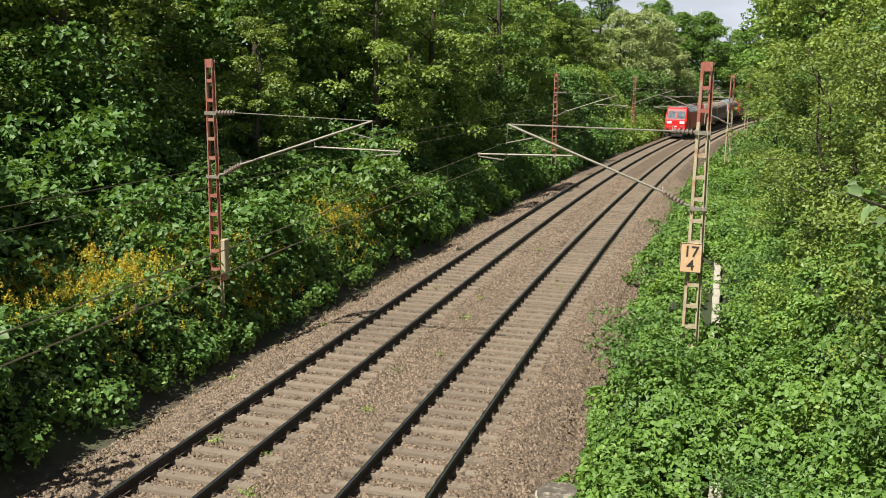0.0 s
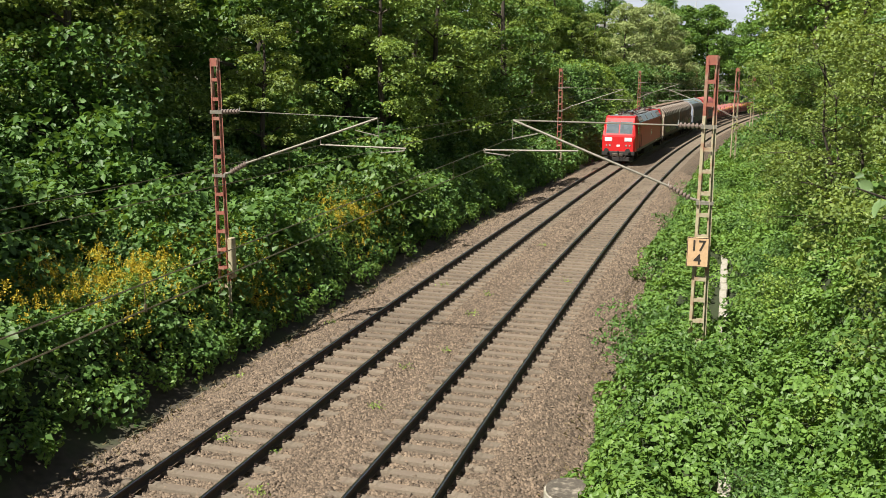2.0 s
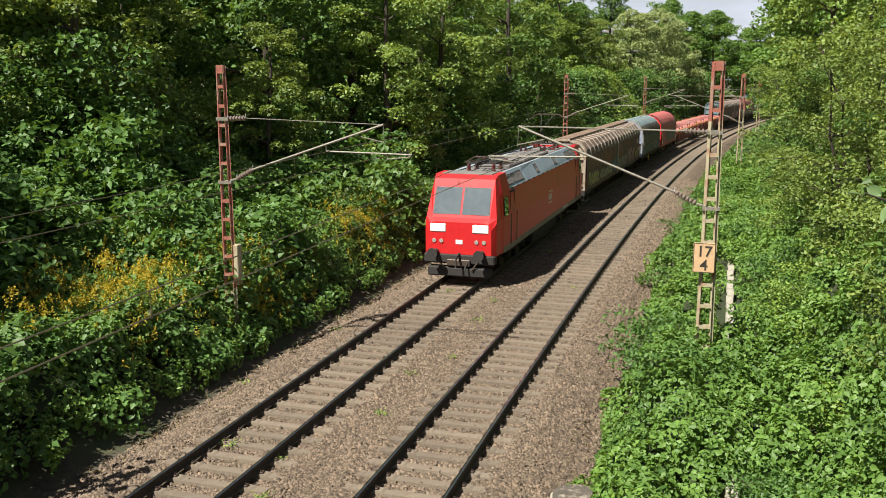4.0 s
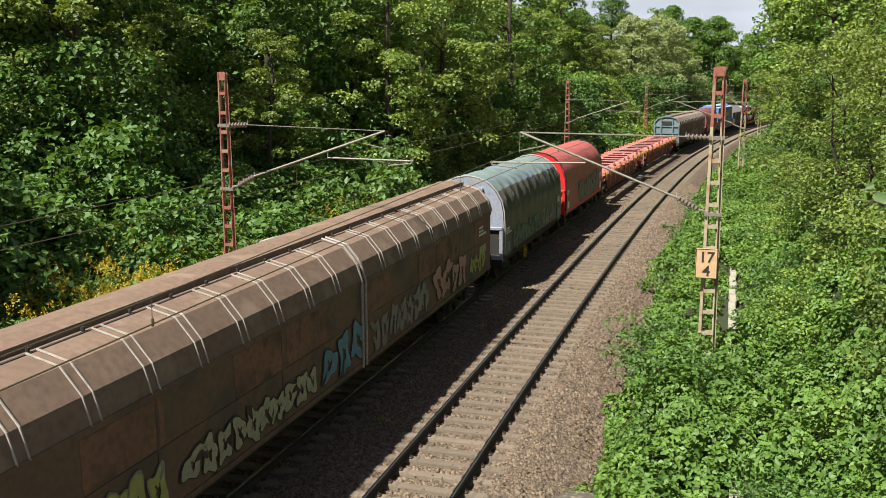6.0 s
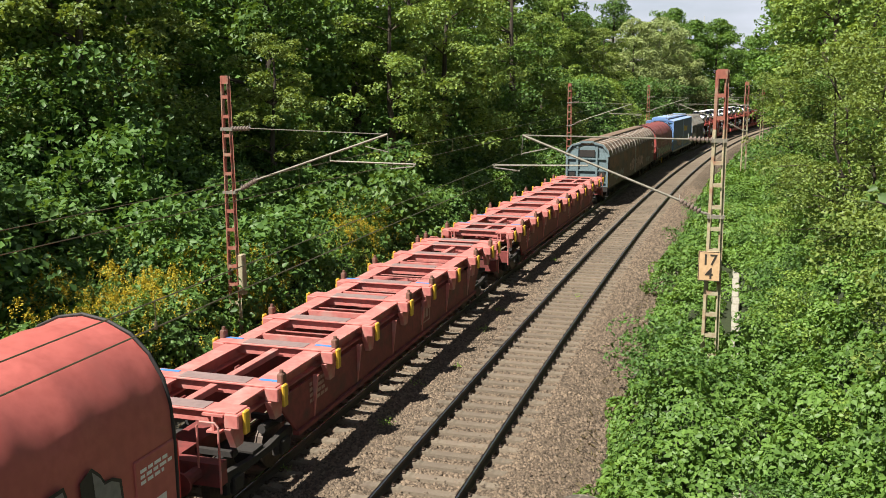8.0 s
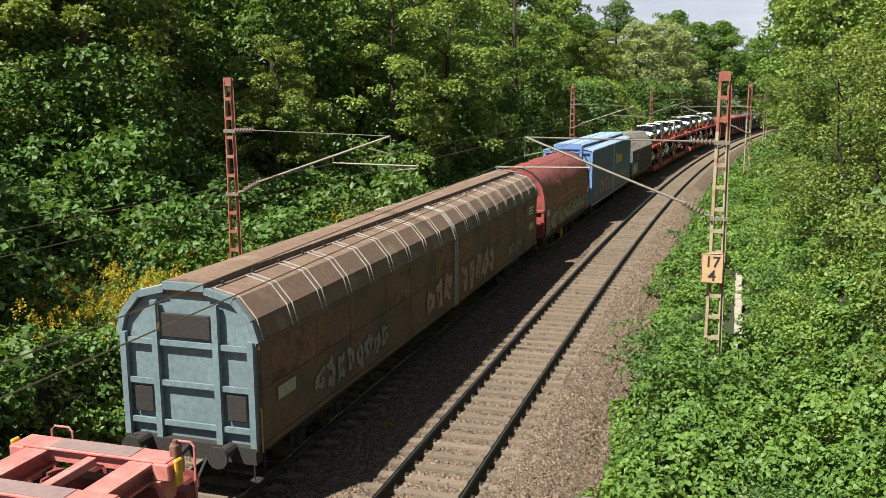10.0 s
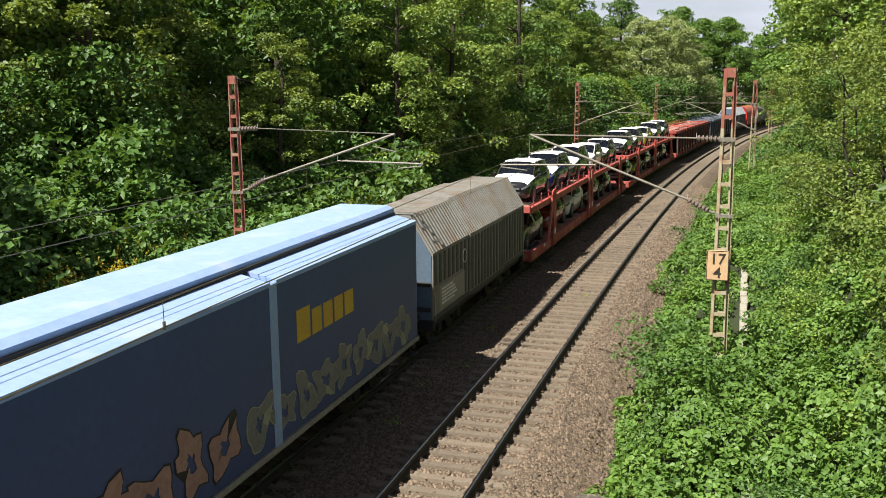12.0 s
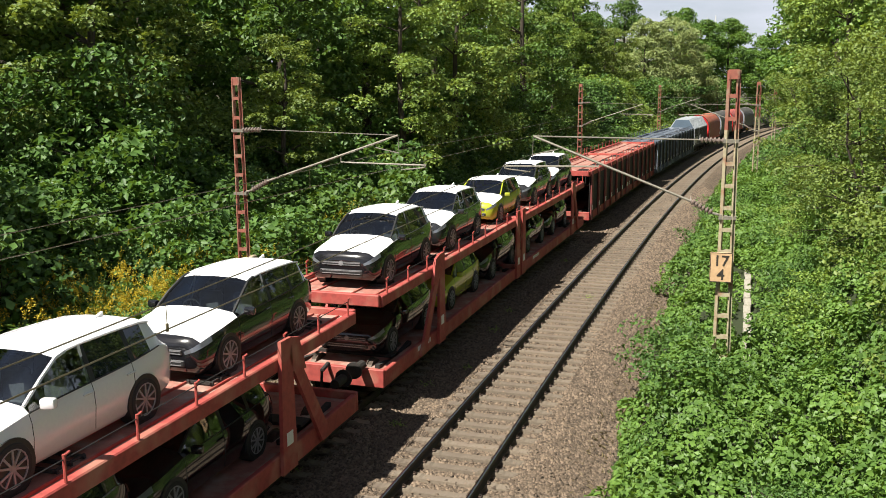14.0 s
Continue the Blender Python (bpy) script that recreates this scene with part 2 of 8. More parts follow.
def bulk(name, verts, faces, material, parent=None):
    """One mesh out of arrays: verts (n, 3), faces (m, 3) or (m, 4)."""
    me = bpy.data.meshes.new(name)
    k = faces.shape[1]
    me.vertices.add(len(verts))
    me.vertices.foreach_set("co", verts.astype(np.float32).ravel())
    me.loops.add(faces.size)
    me.loops.foreach_set("vertex_index", faces.astype(np.int32).ravel())
    me.polygons.add(len(faces))
    me.polygons.foreach_set("loop_start", np.arange(0, faces.size, k, dtype=np.int32))
    me.polygons.foreach_set("loop_total", np.full(len(faces), k, dtype=np.int32))
    me.update(calc_edges=True)
    me.materials.append(material)
    ob = new(name, me)
    if parent:
        ob.parent = parent
    return ob


RNG = np.random.default_rng(7)


def leaf_arrays(c, n, size, aspect=0.62, droop=0.25, rng=RNG):
    """Folded leaf blades at the places c, facing n: two triangles each on one midrib."""
    k = len(c)
    n = n / (np.linalg.norm(n, axis=1, keepdims=True) + 1e-9)
    r = rng.normal(size=(k, 3))
    d = np.cross(n, r)
    d /= np.linalg.norm(d, axis=1, keepdims=True) + 1e-9
    w = np.cross(d, n)
    s = size[:, None]
    base, tip = c - d * s * 0.5, c + d * s * 0.5 - n * s * droop
    mid = c - n * s * 0.04 - d * s * 0.1
    a = mid + w * s * aspect * 0.5 + n * s * 0.12
    b = mid - w * s * aspect * 0.5 + n * s * 0.12
    v = np.stack([base, a, tip, b], 1).reshape(-1, 3)
    i = np.arange(k)[:, None] * 4
    f = np.concatenate([i + np.array([[0, 1, 2]]), i + np.array([[0, 2, 3]])], 1).reshape(-1, 3)
    return v, f


def leaves(name, c, n, size, material, parent=None, aspect=0.62, droop=0.25):
    v, f = leaf_arrays(c, n, size, aspect, droop)
    return bulk(name, v, f, material, parent)


def fbm(x, y, seed=0.0, octaves=3):
    """Smooth noise from -1 to 1 over arrays."""
    out = np.zeros_like(x, dtype=float)
    amp, fr, tot = 1.0, 1.0, 0.0
    for o in range(octaves):
        q = seed * 3.1 + o * 17.3
        out += amp * (np.sin(x * fr * 1.3 + 1.7 * np.sin(y * fr * 0.9 + q) + q) * np.cos(y * fr * 1.1 + 1.3 * np.sin(x * fr * 0.8 - q) + 2 * q))
        tot += amp
        amp *= 0.55
        fr *= 2.05
    return out / tot

# ---- ground ----
def step01(x, a, b):
    t = np.clip((x - a) / (b - a), 0, 1)
    return t * t * (3 - 2 * t)


def ground_z(s, l):
    """Height of the earth beside the line: a cutting with a bank on either hand."""
    s, l = np.asarray(s, float), np.asarray(l, float)
    fall = 1 - 0.8 * step01(s, 110, 132)
    left = -0.55 + 1.0 * step01(-l, 6.9, 8.9) + (4.6 + 1.3 * step01(s, 84, 100)) * fall * step01(-l, 8.5, 22 - 9.5 * step01(s, 86, 102)) + 1.5 * step01(-l, 22, 40)
    far = step01(s, 60, 110)
    right = -0.55 + 0.5 * step01(l, 3.0, 4.5) + (4.6 + 1.5 * far) * step01(l, 6.2 - 0.6 * far, 13.5) + 1.0 * step01(l, 13, 30)
    z = np.where(l < -2, left, right)
    return z + 0.12 * fbm(s * 0.35, l * 0.5, 3) * step01(np.abs(l + 1.9), 5.2, 8)


def make_ground():
    earth = mat("earth", (0.075, 0.062, 0.042), (0.035, 0.032, 0.02), rough=0.95, big=0.3, fine=5, bump=0.6, dirt=(0.045, 0.06, 0.02), dirt_amount=0.5)
    # the cutting itself, along the line
    ss = np.concatenate([np.arange(-290, 0, 10), np.arange(0, 120, 1.5), np.arange(120, 430, 6)])
    ll = np.concatenate([[-120, -80, -55], np.arange(-40, -6, 1.0), [-6.2, -5.5, -2, 1.5, 2.4], np.arange(3, 14, 0.7), np.arange(15, 40, 2.5), [55, 80, 120]])
    g = [[at_many(np.array([s]), np.array([l]), 0)[0] for l in ll] for s in ss]
    v = np.array(g).reshape(-1, 3)
    S, L = np.meshgrid(ss, ll, indexing="ij")
    v[:, 2] = ground_z(S.ravel(), L.ravel())
    n, m = len(ss), len(ll)
    i = (np.arange(n - 1)[:, None] * m + np.arange(m - 1)[None]).ravel()
    f = np.stack([i, i + 1, i + m + 1, i + m], 1)
    # one sheet on to the horizon
    bound = np.concatenate([np.arange(m), np.arange(1, n) * m + m - 1, (n - 1) * m + np.arange(m - 2, -1, -1), np.arange(n - 2, 0, -1) * m])
    ring = v[bound].copy()
    ctr = np.array([40, 80, 0])
    d = ring - ctr
    d[:, 2] = 0
    ring = ctr + d / np.linalg.norm(d, axis=1, keepdims=True) * 3500
    ring[:, 2] = 6
    k = len(bound)
    j = np.arange(k)
    f2 = np.stack([bound[j], n * m + j, n * m + (j + 1) % k, bound[(j + 1) % k]], 1)
    ob = bulk("ground", np.concatenate([v, ring]), np.concatenate([f, f2]), earth)
    tagged(ob, "brown earth banks of a railway cutting", "ground", kind="structure")


BALLAST_L, BALLAST_R = -6.35, 2.55


def ballast_z(l):
    """Top of the stone bed, just under the sleepers' upper face, with shoulders."""
    l = np.asarray(l, float)
    near = np.minimum(np.abs(l), np.abs(l + SEP))
    z = -0.262 + 0.062 * step01(near, 1.0, 1.38)
    z = z - 0.05 * np.exp(-((l + SEP / 2) / 0.4) ** 2)
    z = z - 0.33 * step01(l, 1.55, BALLAST_R + 0.25) - 0.33 * step01(-l, SEP + 1.55, -BALLAST_L + 0.25)
    return z


def crushed_stone():
    """Crushed stone seen as a whole: every stone its own shade, with real relief between them."""
    m = bpy.data.materials.new("ballast_bed")
    m.use_nodes = True
    nt = m.node_tree
    p = nt.nodes["Principled BSDF"]
    p.inputs["Roughness"].default_value = 0.95
    tc = nt.nodes.new("ShaderNodeTexCoord")
    cell = nt.nodes.new("ShaderNodeTexVoronoi")
    cell.inputs["Scale"].default_value = 17
    edge = nt.nodes.new("ShaderNodeTexVoronoi")
    edge.feature = "DISTANCE_TO_EDGE"
    edge.inputs["Scale"].default_value = 17
    patch = nt.nodes.new("ShaderNodeTexNoise")
    patch.inputs["Scale"].default_value = 0.5
    patch.inputs["Detail"].default_value = 4
    for n in (cell, edge, patch):
        nt.links.new(tc.outputs["Object"], n.inputs["Vector"])
    sep = nt.nodes.new("ShaderNodeSeparateColor")
    nt.links.new(cell.outputs["Color"], sep.inputs["Color"])
    ramp = nt.nodes.new("ShaderNodeValToRGB")
    ramp.color_ramp.elements[0].color = (0.055, 0.040, 0.027, 1)
    ramp.color_ramp.elements[1].color = (0.215, 0.162, 0.112, 1)
    nt.links.new(sep.outputs["Red"], ramp.inputs["Fac"])
    mix = nt.nodes.new("ShaderNodeMix")
    mix.data_type = "RGBA"
    mix.blend_type = "MULTIPLY"
    mix.inputs["Factor"].default_value = 1.0
    tone = nt.nodes.new("ShaderNodeValToRGB")
    tone.color_ramp.elements[0].position = 0.3
    tone.color_ramp.elements[1].position = 0.7
    tone.color_ramp.elements[0].color = (0.78, 0.74, 0.7, 1)
    tone.color_ramp.elements[1].color = (1.0, 0.99, 0.97, 1)
    nt.links.new(patch.outputs["Fac"], tone.inputs["Fac"])
    nt.links.new(ramp.outputs["Color"], mix.inputs["A"])
    nt.links.new(tone.outputs["Color"], mix.inputs["B"])
    nt.links.new(mix.outputs["Result"], p.inputs["Base Color"])
    h = nt.nodes.new("ShaderNodeMath")
    h.operation = "ADD"
    nt.links.new(edge.outputs["Distance"], h.inputs[0])
    nt.links.new(sep.outputs["Green"], h.inputs[1])
    bp = nt.nodes.new("ShaderNodeBump")
    bp.inputs["Strength"].default_value = 1.0
    bp.inputs["Distance"].default_value = 0.035
    nt.links.new(h.outputs[0], bp.inputs["Height"])
    nt.links.new(bp.outputs["Normal"], p.inputs["Normal"])
    return m


def make_ballast():
    ss = np.concatenate([np.arange(-280, 10, 6), np.arange(10, 70, 0.5), np.arange(70, 420, 3)])
    ll = np.linspace(BALLAST_L - 0.3, BALLAST_R + 0.3, 60)
    S, L = np.meshgrid(ss, ll, indexing="ij")
    v = at_many(S.ravel(), L.ravel(), 0)
    v[:, 2] = ballast_z(L.ravel()) + 0.014 * fbm(S.ravel() * 2.3, L.ravel() * 2.6, 5)
    n, m = S.shape
    i = (np.arange(n - 1)[:, None] * m + np.arange(m - 1)[None]).ravel()
    ob = bulk("ballast", v, np.stack([i, i + 1, i + m + 1, i + m], 1), crushed_stone())
    tagged(ob, "bed of brownish crushed stone under the tracks", "ballast", kind="structure")
    # loose stones on top: angular, with a ridge, each its own shape
    rng = np.random.default_rng(11)
    k = 150000
    s = 11 + 62 * rng.random(k) ** 1.7
    l = rng.uniform(BALLAST_L - 0.35, BALLAST_R + 0.4, k)
    keep = np.ones(k, bool)
    for c in (0.0, -SEP):
        for r in (-0.7525, 0.7525):
            keep &= np.abs(l - c - r) > 0.1
    near = np.minimum(np.abs(l), np.abs(l + SEP))
    bare = (np.abs(((s / 0.6) % 1) - 0.5) < 0.205) & (near < 1.2 + 0.1 * fbm(s * 3.1, l, 4))
    keep &= ~bare | (rng.random(k) < 0.035)
    s, l, bare = s[keep], l[keep], bare[keep]
    k = len(s)
    r = rng.uniform(0.02, 0.05, k) * np.clip(s / 34, 0.85, 1.3)
    c = at_many(s, l, 0)
    c[:, 2] = ballast_z(l) + r * rng.uniform(0.0, 0.5, k) + np.where(bare, 0.05, 0)
    stone_v = np.array([[1, -0.7, -0.5], [0.8, 0.8, -0.5], [-0.9, 0.7, -0.5], [-1, -0.8, -0.5], [0.45, 0.1, 0.62], [-0.4, -0.1, 0.7]], float)
    stone_f = np.array([[0, 1, 4], [1, 2, 5], [1, 5, 4], [2, 3, 5], [3, 0, 4], [3, 4, 5]])
    sh = (stone_v[None] + rng.normal(size=(k, 6, 3)) * 0.2) * r[:, None, None]
    a, b = rng.uniform(0, 6.28, k), rng.uniform(-0.6, 0.6, k)
    y1 = sh[:, :, 1] * np.cos(b)[:, None] - sh[:, :, 2] * np.sin(b)[:, None]
    z1 = sh[:, :, 1] * np.sin(b)[:, None] + sh[:, :, 2] * np.cos(b)[:, None]
    x = sh[:, :, 0] * np.cos(a)[:, None] - y1 * np.sin(a)[:, None]
    y = sh[:, :, 0] * np.sin(a)[:, None] + y1 * np.cos(a)[:, None]
    v = (np.stack([x, y, z1], -1) + c[:, None]).reshape(-1, 3)
    f = (np.arange(k)[:, None, None] * 6 + stone_f[None]).reshape(-1, 3)
    m = mat("ballast_stone", (0.178, 0.133, 0.092), (0.105, 0.076, 0.052), rough=0.93, big=0.5, fine=30, bump=0.3, spread=0.55, island=True)
    tagged(bulk("ballast_stones", v, f, m), "loose angular brown-grey crushed stones between the rails", "ballast", kind="stuff")


def make_tracks():
    steel = mat("rail_steel", (0.06, 0.045, 0.037), (0.035, 0.026, 0.022), rough=0.7, metal=0.3, big=0.8, fine=20, bump=0.1)
    head = mat("rail_head", (0.42, 0.43, 0.45), (0.3, 0.3, 0.31), rough=0.25, metal=1.0, big=1.0, fine=30, bump=0.02, stretch=(1, 0.1, 1))
    conc = mat("sleeper_concrete", (0.205, 0.167, 0.122), (0.135, 0.107, 0.077), rough=0.9, big=1.2, fine=20, bump=0.25, spread=0.14, dirt=(0.15, 0.115, 0.085), dirt_amount=0.5)
    clip = mat("rail_clip", (0.05, 0.04, 0.035), (0.09, 0.055, 0.035), rough=0.7, metal=0.5, fine=40)
    prof = [(-0.07, -0.172), (0.07, -0.172), (0.07, -0.16), (0.012, -0.14), (0.010, -0.045), (0.036, -0.035), (0.036, -0.008), (0.028, -0.0005),
            (-0.028, -0.0005), (-0.036, -0.008), (-0.036, -0.035), (-0.010, -0.045), (-0.012, -0.14), (-0.07, -0.16)]
    top = [(-0.03, 0.0), (0.03, 0.0), (0.03, 0.0015), (-0.03, 0.0015)]
    ss = np.concatenate([np.arange(-280, 8, 8), np.arange(8, 415, 1.5)])
    for nm, c in (("track_1", 0.0), ("track_2", -SEP)):
        root = tagged(new(nm), "railway track on concrete sleepers, dark rails with polished heads", "track", kind="structure")
        for r in (-0.7525, 0.7525):
            for name, pr, m in (("rail", prof, steel), ("rail_head", top, head)):
                k = len(pr)
                v = np.concatenate([at_many(ss, np.full_like(ss, c + r + x), z) for x, z in pr]).reshape(k, len(ss), 3).transpose(1, 0, 2).reshape(-1, 3)
                i = np.arange(len(ss) - 1)[:, None] * k
                j = np.arange(k)[None]
                f = np.stack([i + j, i + k + j, i + k + (j + 1) % k, i + (j + 1) % k], -1).reshape(-1, 4)
                bulk(name, v, f, m, root)
        # one sleeper, laid again and again
        bm = bmesh.new()
        box(bm, -1.3, 1.3, -0.13, 0.13, -0.36, -0.20)
        for v in bm.verts:
            if v.co.z > -0.3:
                v.co.y *= 0.82
                v.co.x *= 0.99
        for x in (-0.7525, 0.7525):
            t = bmesh.new()
            box(t, x - 0.33, x + 0.33, -0.1, 0.1, -0.215, -0.176)
            for v in t.verts:
                if v.co.z > -0.2:
                    v.co.y *= 0.9
                    v.co.x = x + (v.co.x - x) * 0.7
            merge(bm, t)
        first = part("sleeper", bm, conc, root)
        bm = bmesh.new()
        for x in (-0.7525, 0.7525):
            for d in (-0.115, 0.115):
                soft_box(bm, x + d - 0.035, x + d + 0.035, -0.055, 0.055, -0.18, -0.14, 0.012)
                rod(bm, (x + d * 0.9, -0.02, -0.17), (x + d * 0.9, -0.02, -0.105), 0.014, 6)
        firstclip = part("fastening", bm, clip, first)
        near = [0.6 * (q + 0.5) for q in range(17, 165)]
        first.matrix_basis = on_line(near[0], c)
        for s in near[1:]:
            o = share("sleeper", first, root, on_line(s, c))
            if s < 45:
                share("fastening", firstclip, o)
        # those farther off in one mesh
        bm = bmesh.new()
        t_mesh = first.data
        for s in [0.6 * (q + 0.5) for q in list(range(-80, 17)) + list(range(165, 430))]:
            k0 = len(bm.verts)
            bm.from_mesh(t_mesh)
            bm.verts.ensure_lookup_table()
            mm = on_line(s, c)
            for v in bm.verts[k0:]:
                v.co = mm @ v.co
        tagged(part("sleepers", bm, conc, root), kind="stuff")


make_ground()
make_ballast()
make_tracks()


# ---- bank vegetation ----
def cover_height(s, l):
    """How high the low growth stands over the earth."""
    s, l = np.asarray(s, float), np.asarray(l, float)
    lump = fbm(s * 0.55, l * 0.62, 1) * 0.5 + fbm(s * 1.5, l * 1.7, 2) * 0.55 + fbm(s * 3.8, l * 4.0, 12, 2) * 0.3
    edge_l = 7.2 + 0.25 * fbm(s * 0.45, s * 0.21, 8) + 0.22 * fbm(s * 2.2, s * 1.3, 18)
    edge_r = 2.95 + 0.25 * fbm(s * 0.5, s * 0.3, 9) + 0.22 * fbm(s * 2.3, s * 1.1, 19) - 0.95 * np.exp(-((s - 37.5) / 3.0) ** 2) + 0.35 * np.exp(-((s - 26) / 3.5) ** 2)
    left = np.where(-l > edge_l, (0.42 + 0.95 * step01(-l, edge_l, edge_l + 1.3)) * (1 + 0.6 * lump) + 0.12, 0)
    clear = np.maximum(np.exp(-((s - 31) / 6.3) ** 6), np.exp(-((s - 15.6) / 1.3) ** 4))
    duct = 1 - 0.85 * clear * np.exp(-((l - 5.35) / 0.75) ** 2)
    right = np.where(l > edge_r, (0.25 + 0.75 * step01(l, edge_r, edge_r + 1.1)) * (1 + 1.0 * lump) * duct + 0.06, 0)
    right = right + 2.6 * step01(l, 6.4, 9.0) * np.exp(-((s - 9) / 9.0) ** 2) + 0.9 * step01(l, 7, 10) * (1 + lump)
    return np.where(l < -2, left, right)


def cover_normal(s, l):
    """Outward direction of the low growth's upper side."""
    e = 0.15
    gx = (cover_height(s, l + e) + ground_z(s, l + e) - cover_height(s, l - e) - ground_z(s, l - e)) / (2 * e)
    gs = (cover_height(s + e, l) + ground_z(s + e, l) - cover_height(s - e, l) - ground_z(s - e, l)) / (2 * e)
    th = np.interp(s, S_TAB, TH_TAB)
    nl, ns = -np.clip(gx, -1.6, 1.6), -np.clip(gs, -1.4, 1.4)
    return np.stack([nl * np.cos(th) + ns * np.sin(th), -nl * np.sin(th) + ns * np.cos(th), np.ones(len(s)) * 0.9], -1)


def clump_cover(name, label, n, per, s_rng, l_rng, rad, size, material, seed, power=1.4, tilt=0.4, keepf=None, aspect=0.78, droop=0.22, dome=0.75):
    """Undergrowth in many small domes of leaves with dark gaps between them."""
    rng = np.random.default_rng(seed)
    s = s_rng[0] + (s_rng[1] - s_rng[0]) * rng.random(n) ** power
    l = rng.uniform(*l_rng, n)
    h = cover_height(s, l)
    ok = h > 0.02
    if keepf is not None:
        ok &= keepf(s, l, rng)
    s, l, h = s[ok], l[ok], h[ok]
    grow = 1 + np.clip((s - 35) / 45, 0, 1.6)
    R = rng.uniform(*rad, len(s)) * grow
    cnt = np.maximum(6, per * (R / grow / (0.5 * sum(rad))) ** 2).astype(int)
    up = cover_normal(s, l)
    up /= np.linalg.norm(up, axis=1, keepdims=True)
    ctr = at_many(s, l, 0)
    ctr[:, 2] = ground_z(s, l) + h * rng.uniform(0.62, 1.0, len(s))
    i = np.repeat(np.arange(len(s)), cnt)
    k = len(i)
    q, a = np.sqrt(rng.random(k)), rng.uniform(0, 6.2832, k)
    t1 = np.cross(up, np.array([0.3, 1.0, 0.2]))
    t1 /= np.linalg.norm(t1, axis=1, keepdims=True)
    t2 = np.cross(up, t1)
    out = t1[i] * np.cos(a)[:, None] + t2[i] * np.sin(a)[:, None]
    lift = R[i] * dome * (1 - 1.5 * q * q) * rng.uniform(0.75, 1.05, k)
    c = ctr[i] + out * (q * R[i])[:, None] + up[i] * lift[:, None]
    nn = up[i] * 0.7 + out * (q * 0.75)[:, None] + np.array([0, 0, 0.35]) + rng.normal(size=(k, 3)) * tilt
    ob = leaves(name, c, nn, size * rng.uniform(0.6, 1.3, k) * (grow[i] ** 0.8), material, aspect=aspect, droop=droop)
    return tagged(ob, label, "undergrowth", kind="stuff")


def scatter_cover(name, label, n, s_rng, l_rng, size, material, seed, power=1.5, tilt=0.75, keepf=None, extra=0.0, aspect=0.75, droop=0.25):
    rng = np.random.default_rng(seed)
    s = s_rng[0] + (s_rng[1] - s_rng[0]) * rng.random(n) ** power
    l = rng.uniform(*l_rng, n)
    h = cover_height(s, l)
    ok = h > 0.02
    if keepf is not None:
        ok &= keepf(s, l, rng)
    s, l, h = s[ok], l[ok], h[ok]
    k = len(s)
    n3 = cover_normal(s, l)
    n3 += rng.normal(size=(k, 3)) * tilt * 0.6
    deep = rng.random(k) ** 2.2
    z = ground_z(s, l) + h * (1 - 0.6 * deep) + extra + rng.normal(size=k) * 0.05
    c = at_many(s, l, 0)
    c[:, 2] = z
    far = np.clip(s / 30, 0.5, 1.0) + np.clip((s - 40) / 50, 0, 1.6)
    ob = leaves(name, c, n3, size * rng.uniform(0.55, 1.35, k) * far, material, aspect=aspect, droop=droop)
    return tagged(ob, label, "undergrowth", kind="stuff")


BRAMBLE = leaf_mat("bramble_leaf", (0.03, 0.075, 0.016), (0.15, 0.28, 0.056))
HERB = leaf_mat("herb_leaf", (0.04, 0.10, 0.016), (0.215, 0.35, 0.06))
SLOPELEAF = leaf_mat("slope_leaf", (0.042, 0.098, 0.018), (0.195, 0.335, 0.06))
BRIGHT = leaf_mat("bright_leaf", (0.042, 0.095, 0.017), (0.34, 0.48, 0.088))
DARKLEAF = leaf_mat("dark_leaf", (0.03, 0.072, 0.014), (0.15, 0.26, 0.046))
OAK = leaf_mat("oak_leaf", (0.05, 0.105, 0.02), (0.33, 0.45, 0.092))
YELLOWISH = leaf_mat("yellowish_leaf", (0.054, 0.104, 0.019), (0.275, 0.355, 0.072))
GREYLEAF = leaf_mat("willow_leaf", (0.15, 0.195, 0.065), (0.40, 0.48, 0.17))
GOLD = leaf_mat("goldenrod_flower", (0.33, 0.26, 0.015), (0.55, 0.44, 0.035), trans=0.2)
BARK = mat("bark", (0.075, 0.058, 0.042), (0.035, 0.028, 0.02), rough=0.95, big=2, fine=14, bump=0.8, stretch=(1, 1, 0.25))
# Near-black green that stands for shade between the leaves
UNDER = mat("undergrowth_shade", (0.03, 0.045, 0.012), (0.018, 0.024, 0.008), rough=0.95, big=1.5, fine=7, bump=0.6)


def in_gold(s, l):
    a = np.exp(-(((s - 20.6) / 3.6) ** 2 + ((l + 9.4) / 1.3) ** 2))
    b = np.exp(-(((s - 25.0) / 1.7) ** 2 + ((l + 8.2) / 0.8) ** 2))
    c = np.exp(-(((s - 34.0) / 2.6) ** 2 + ((l + 8.4) / 0.8) ** 2))
    return np.maximum(np.maximum(a, b), c)


def off_duct(s, l, rng):
    """Keeps the growth off the bare stretches of the cable duct and off the drain shaft."""
    bare = (np.abs(l - 5.55) < 0.42) & (((s > 24.5) & (s < 37)) | ((s > 14.6) & (s < 16.6)))
    return ~(bare & (rng.random(len(s)) < 0.85)) & (np.hypot(s - 16.0, l - 2.9) > 0.85)


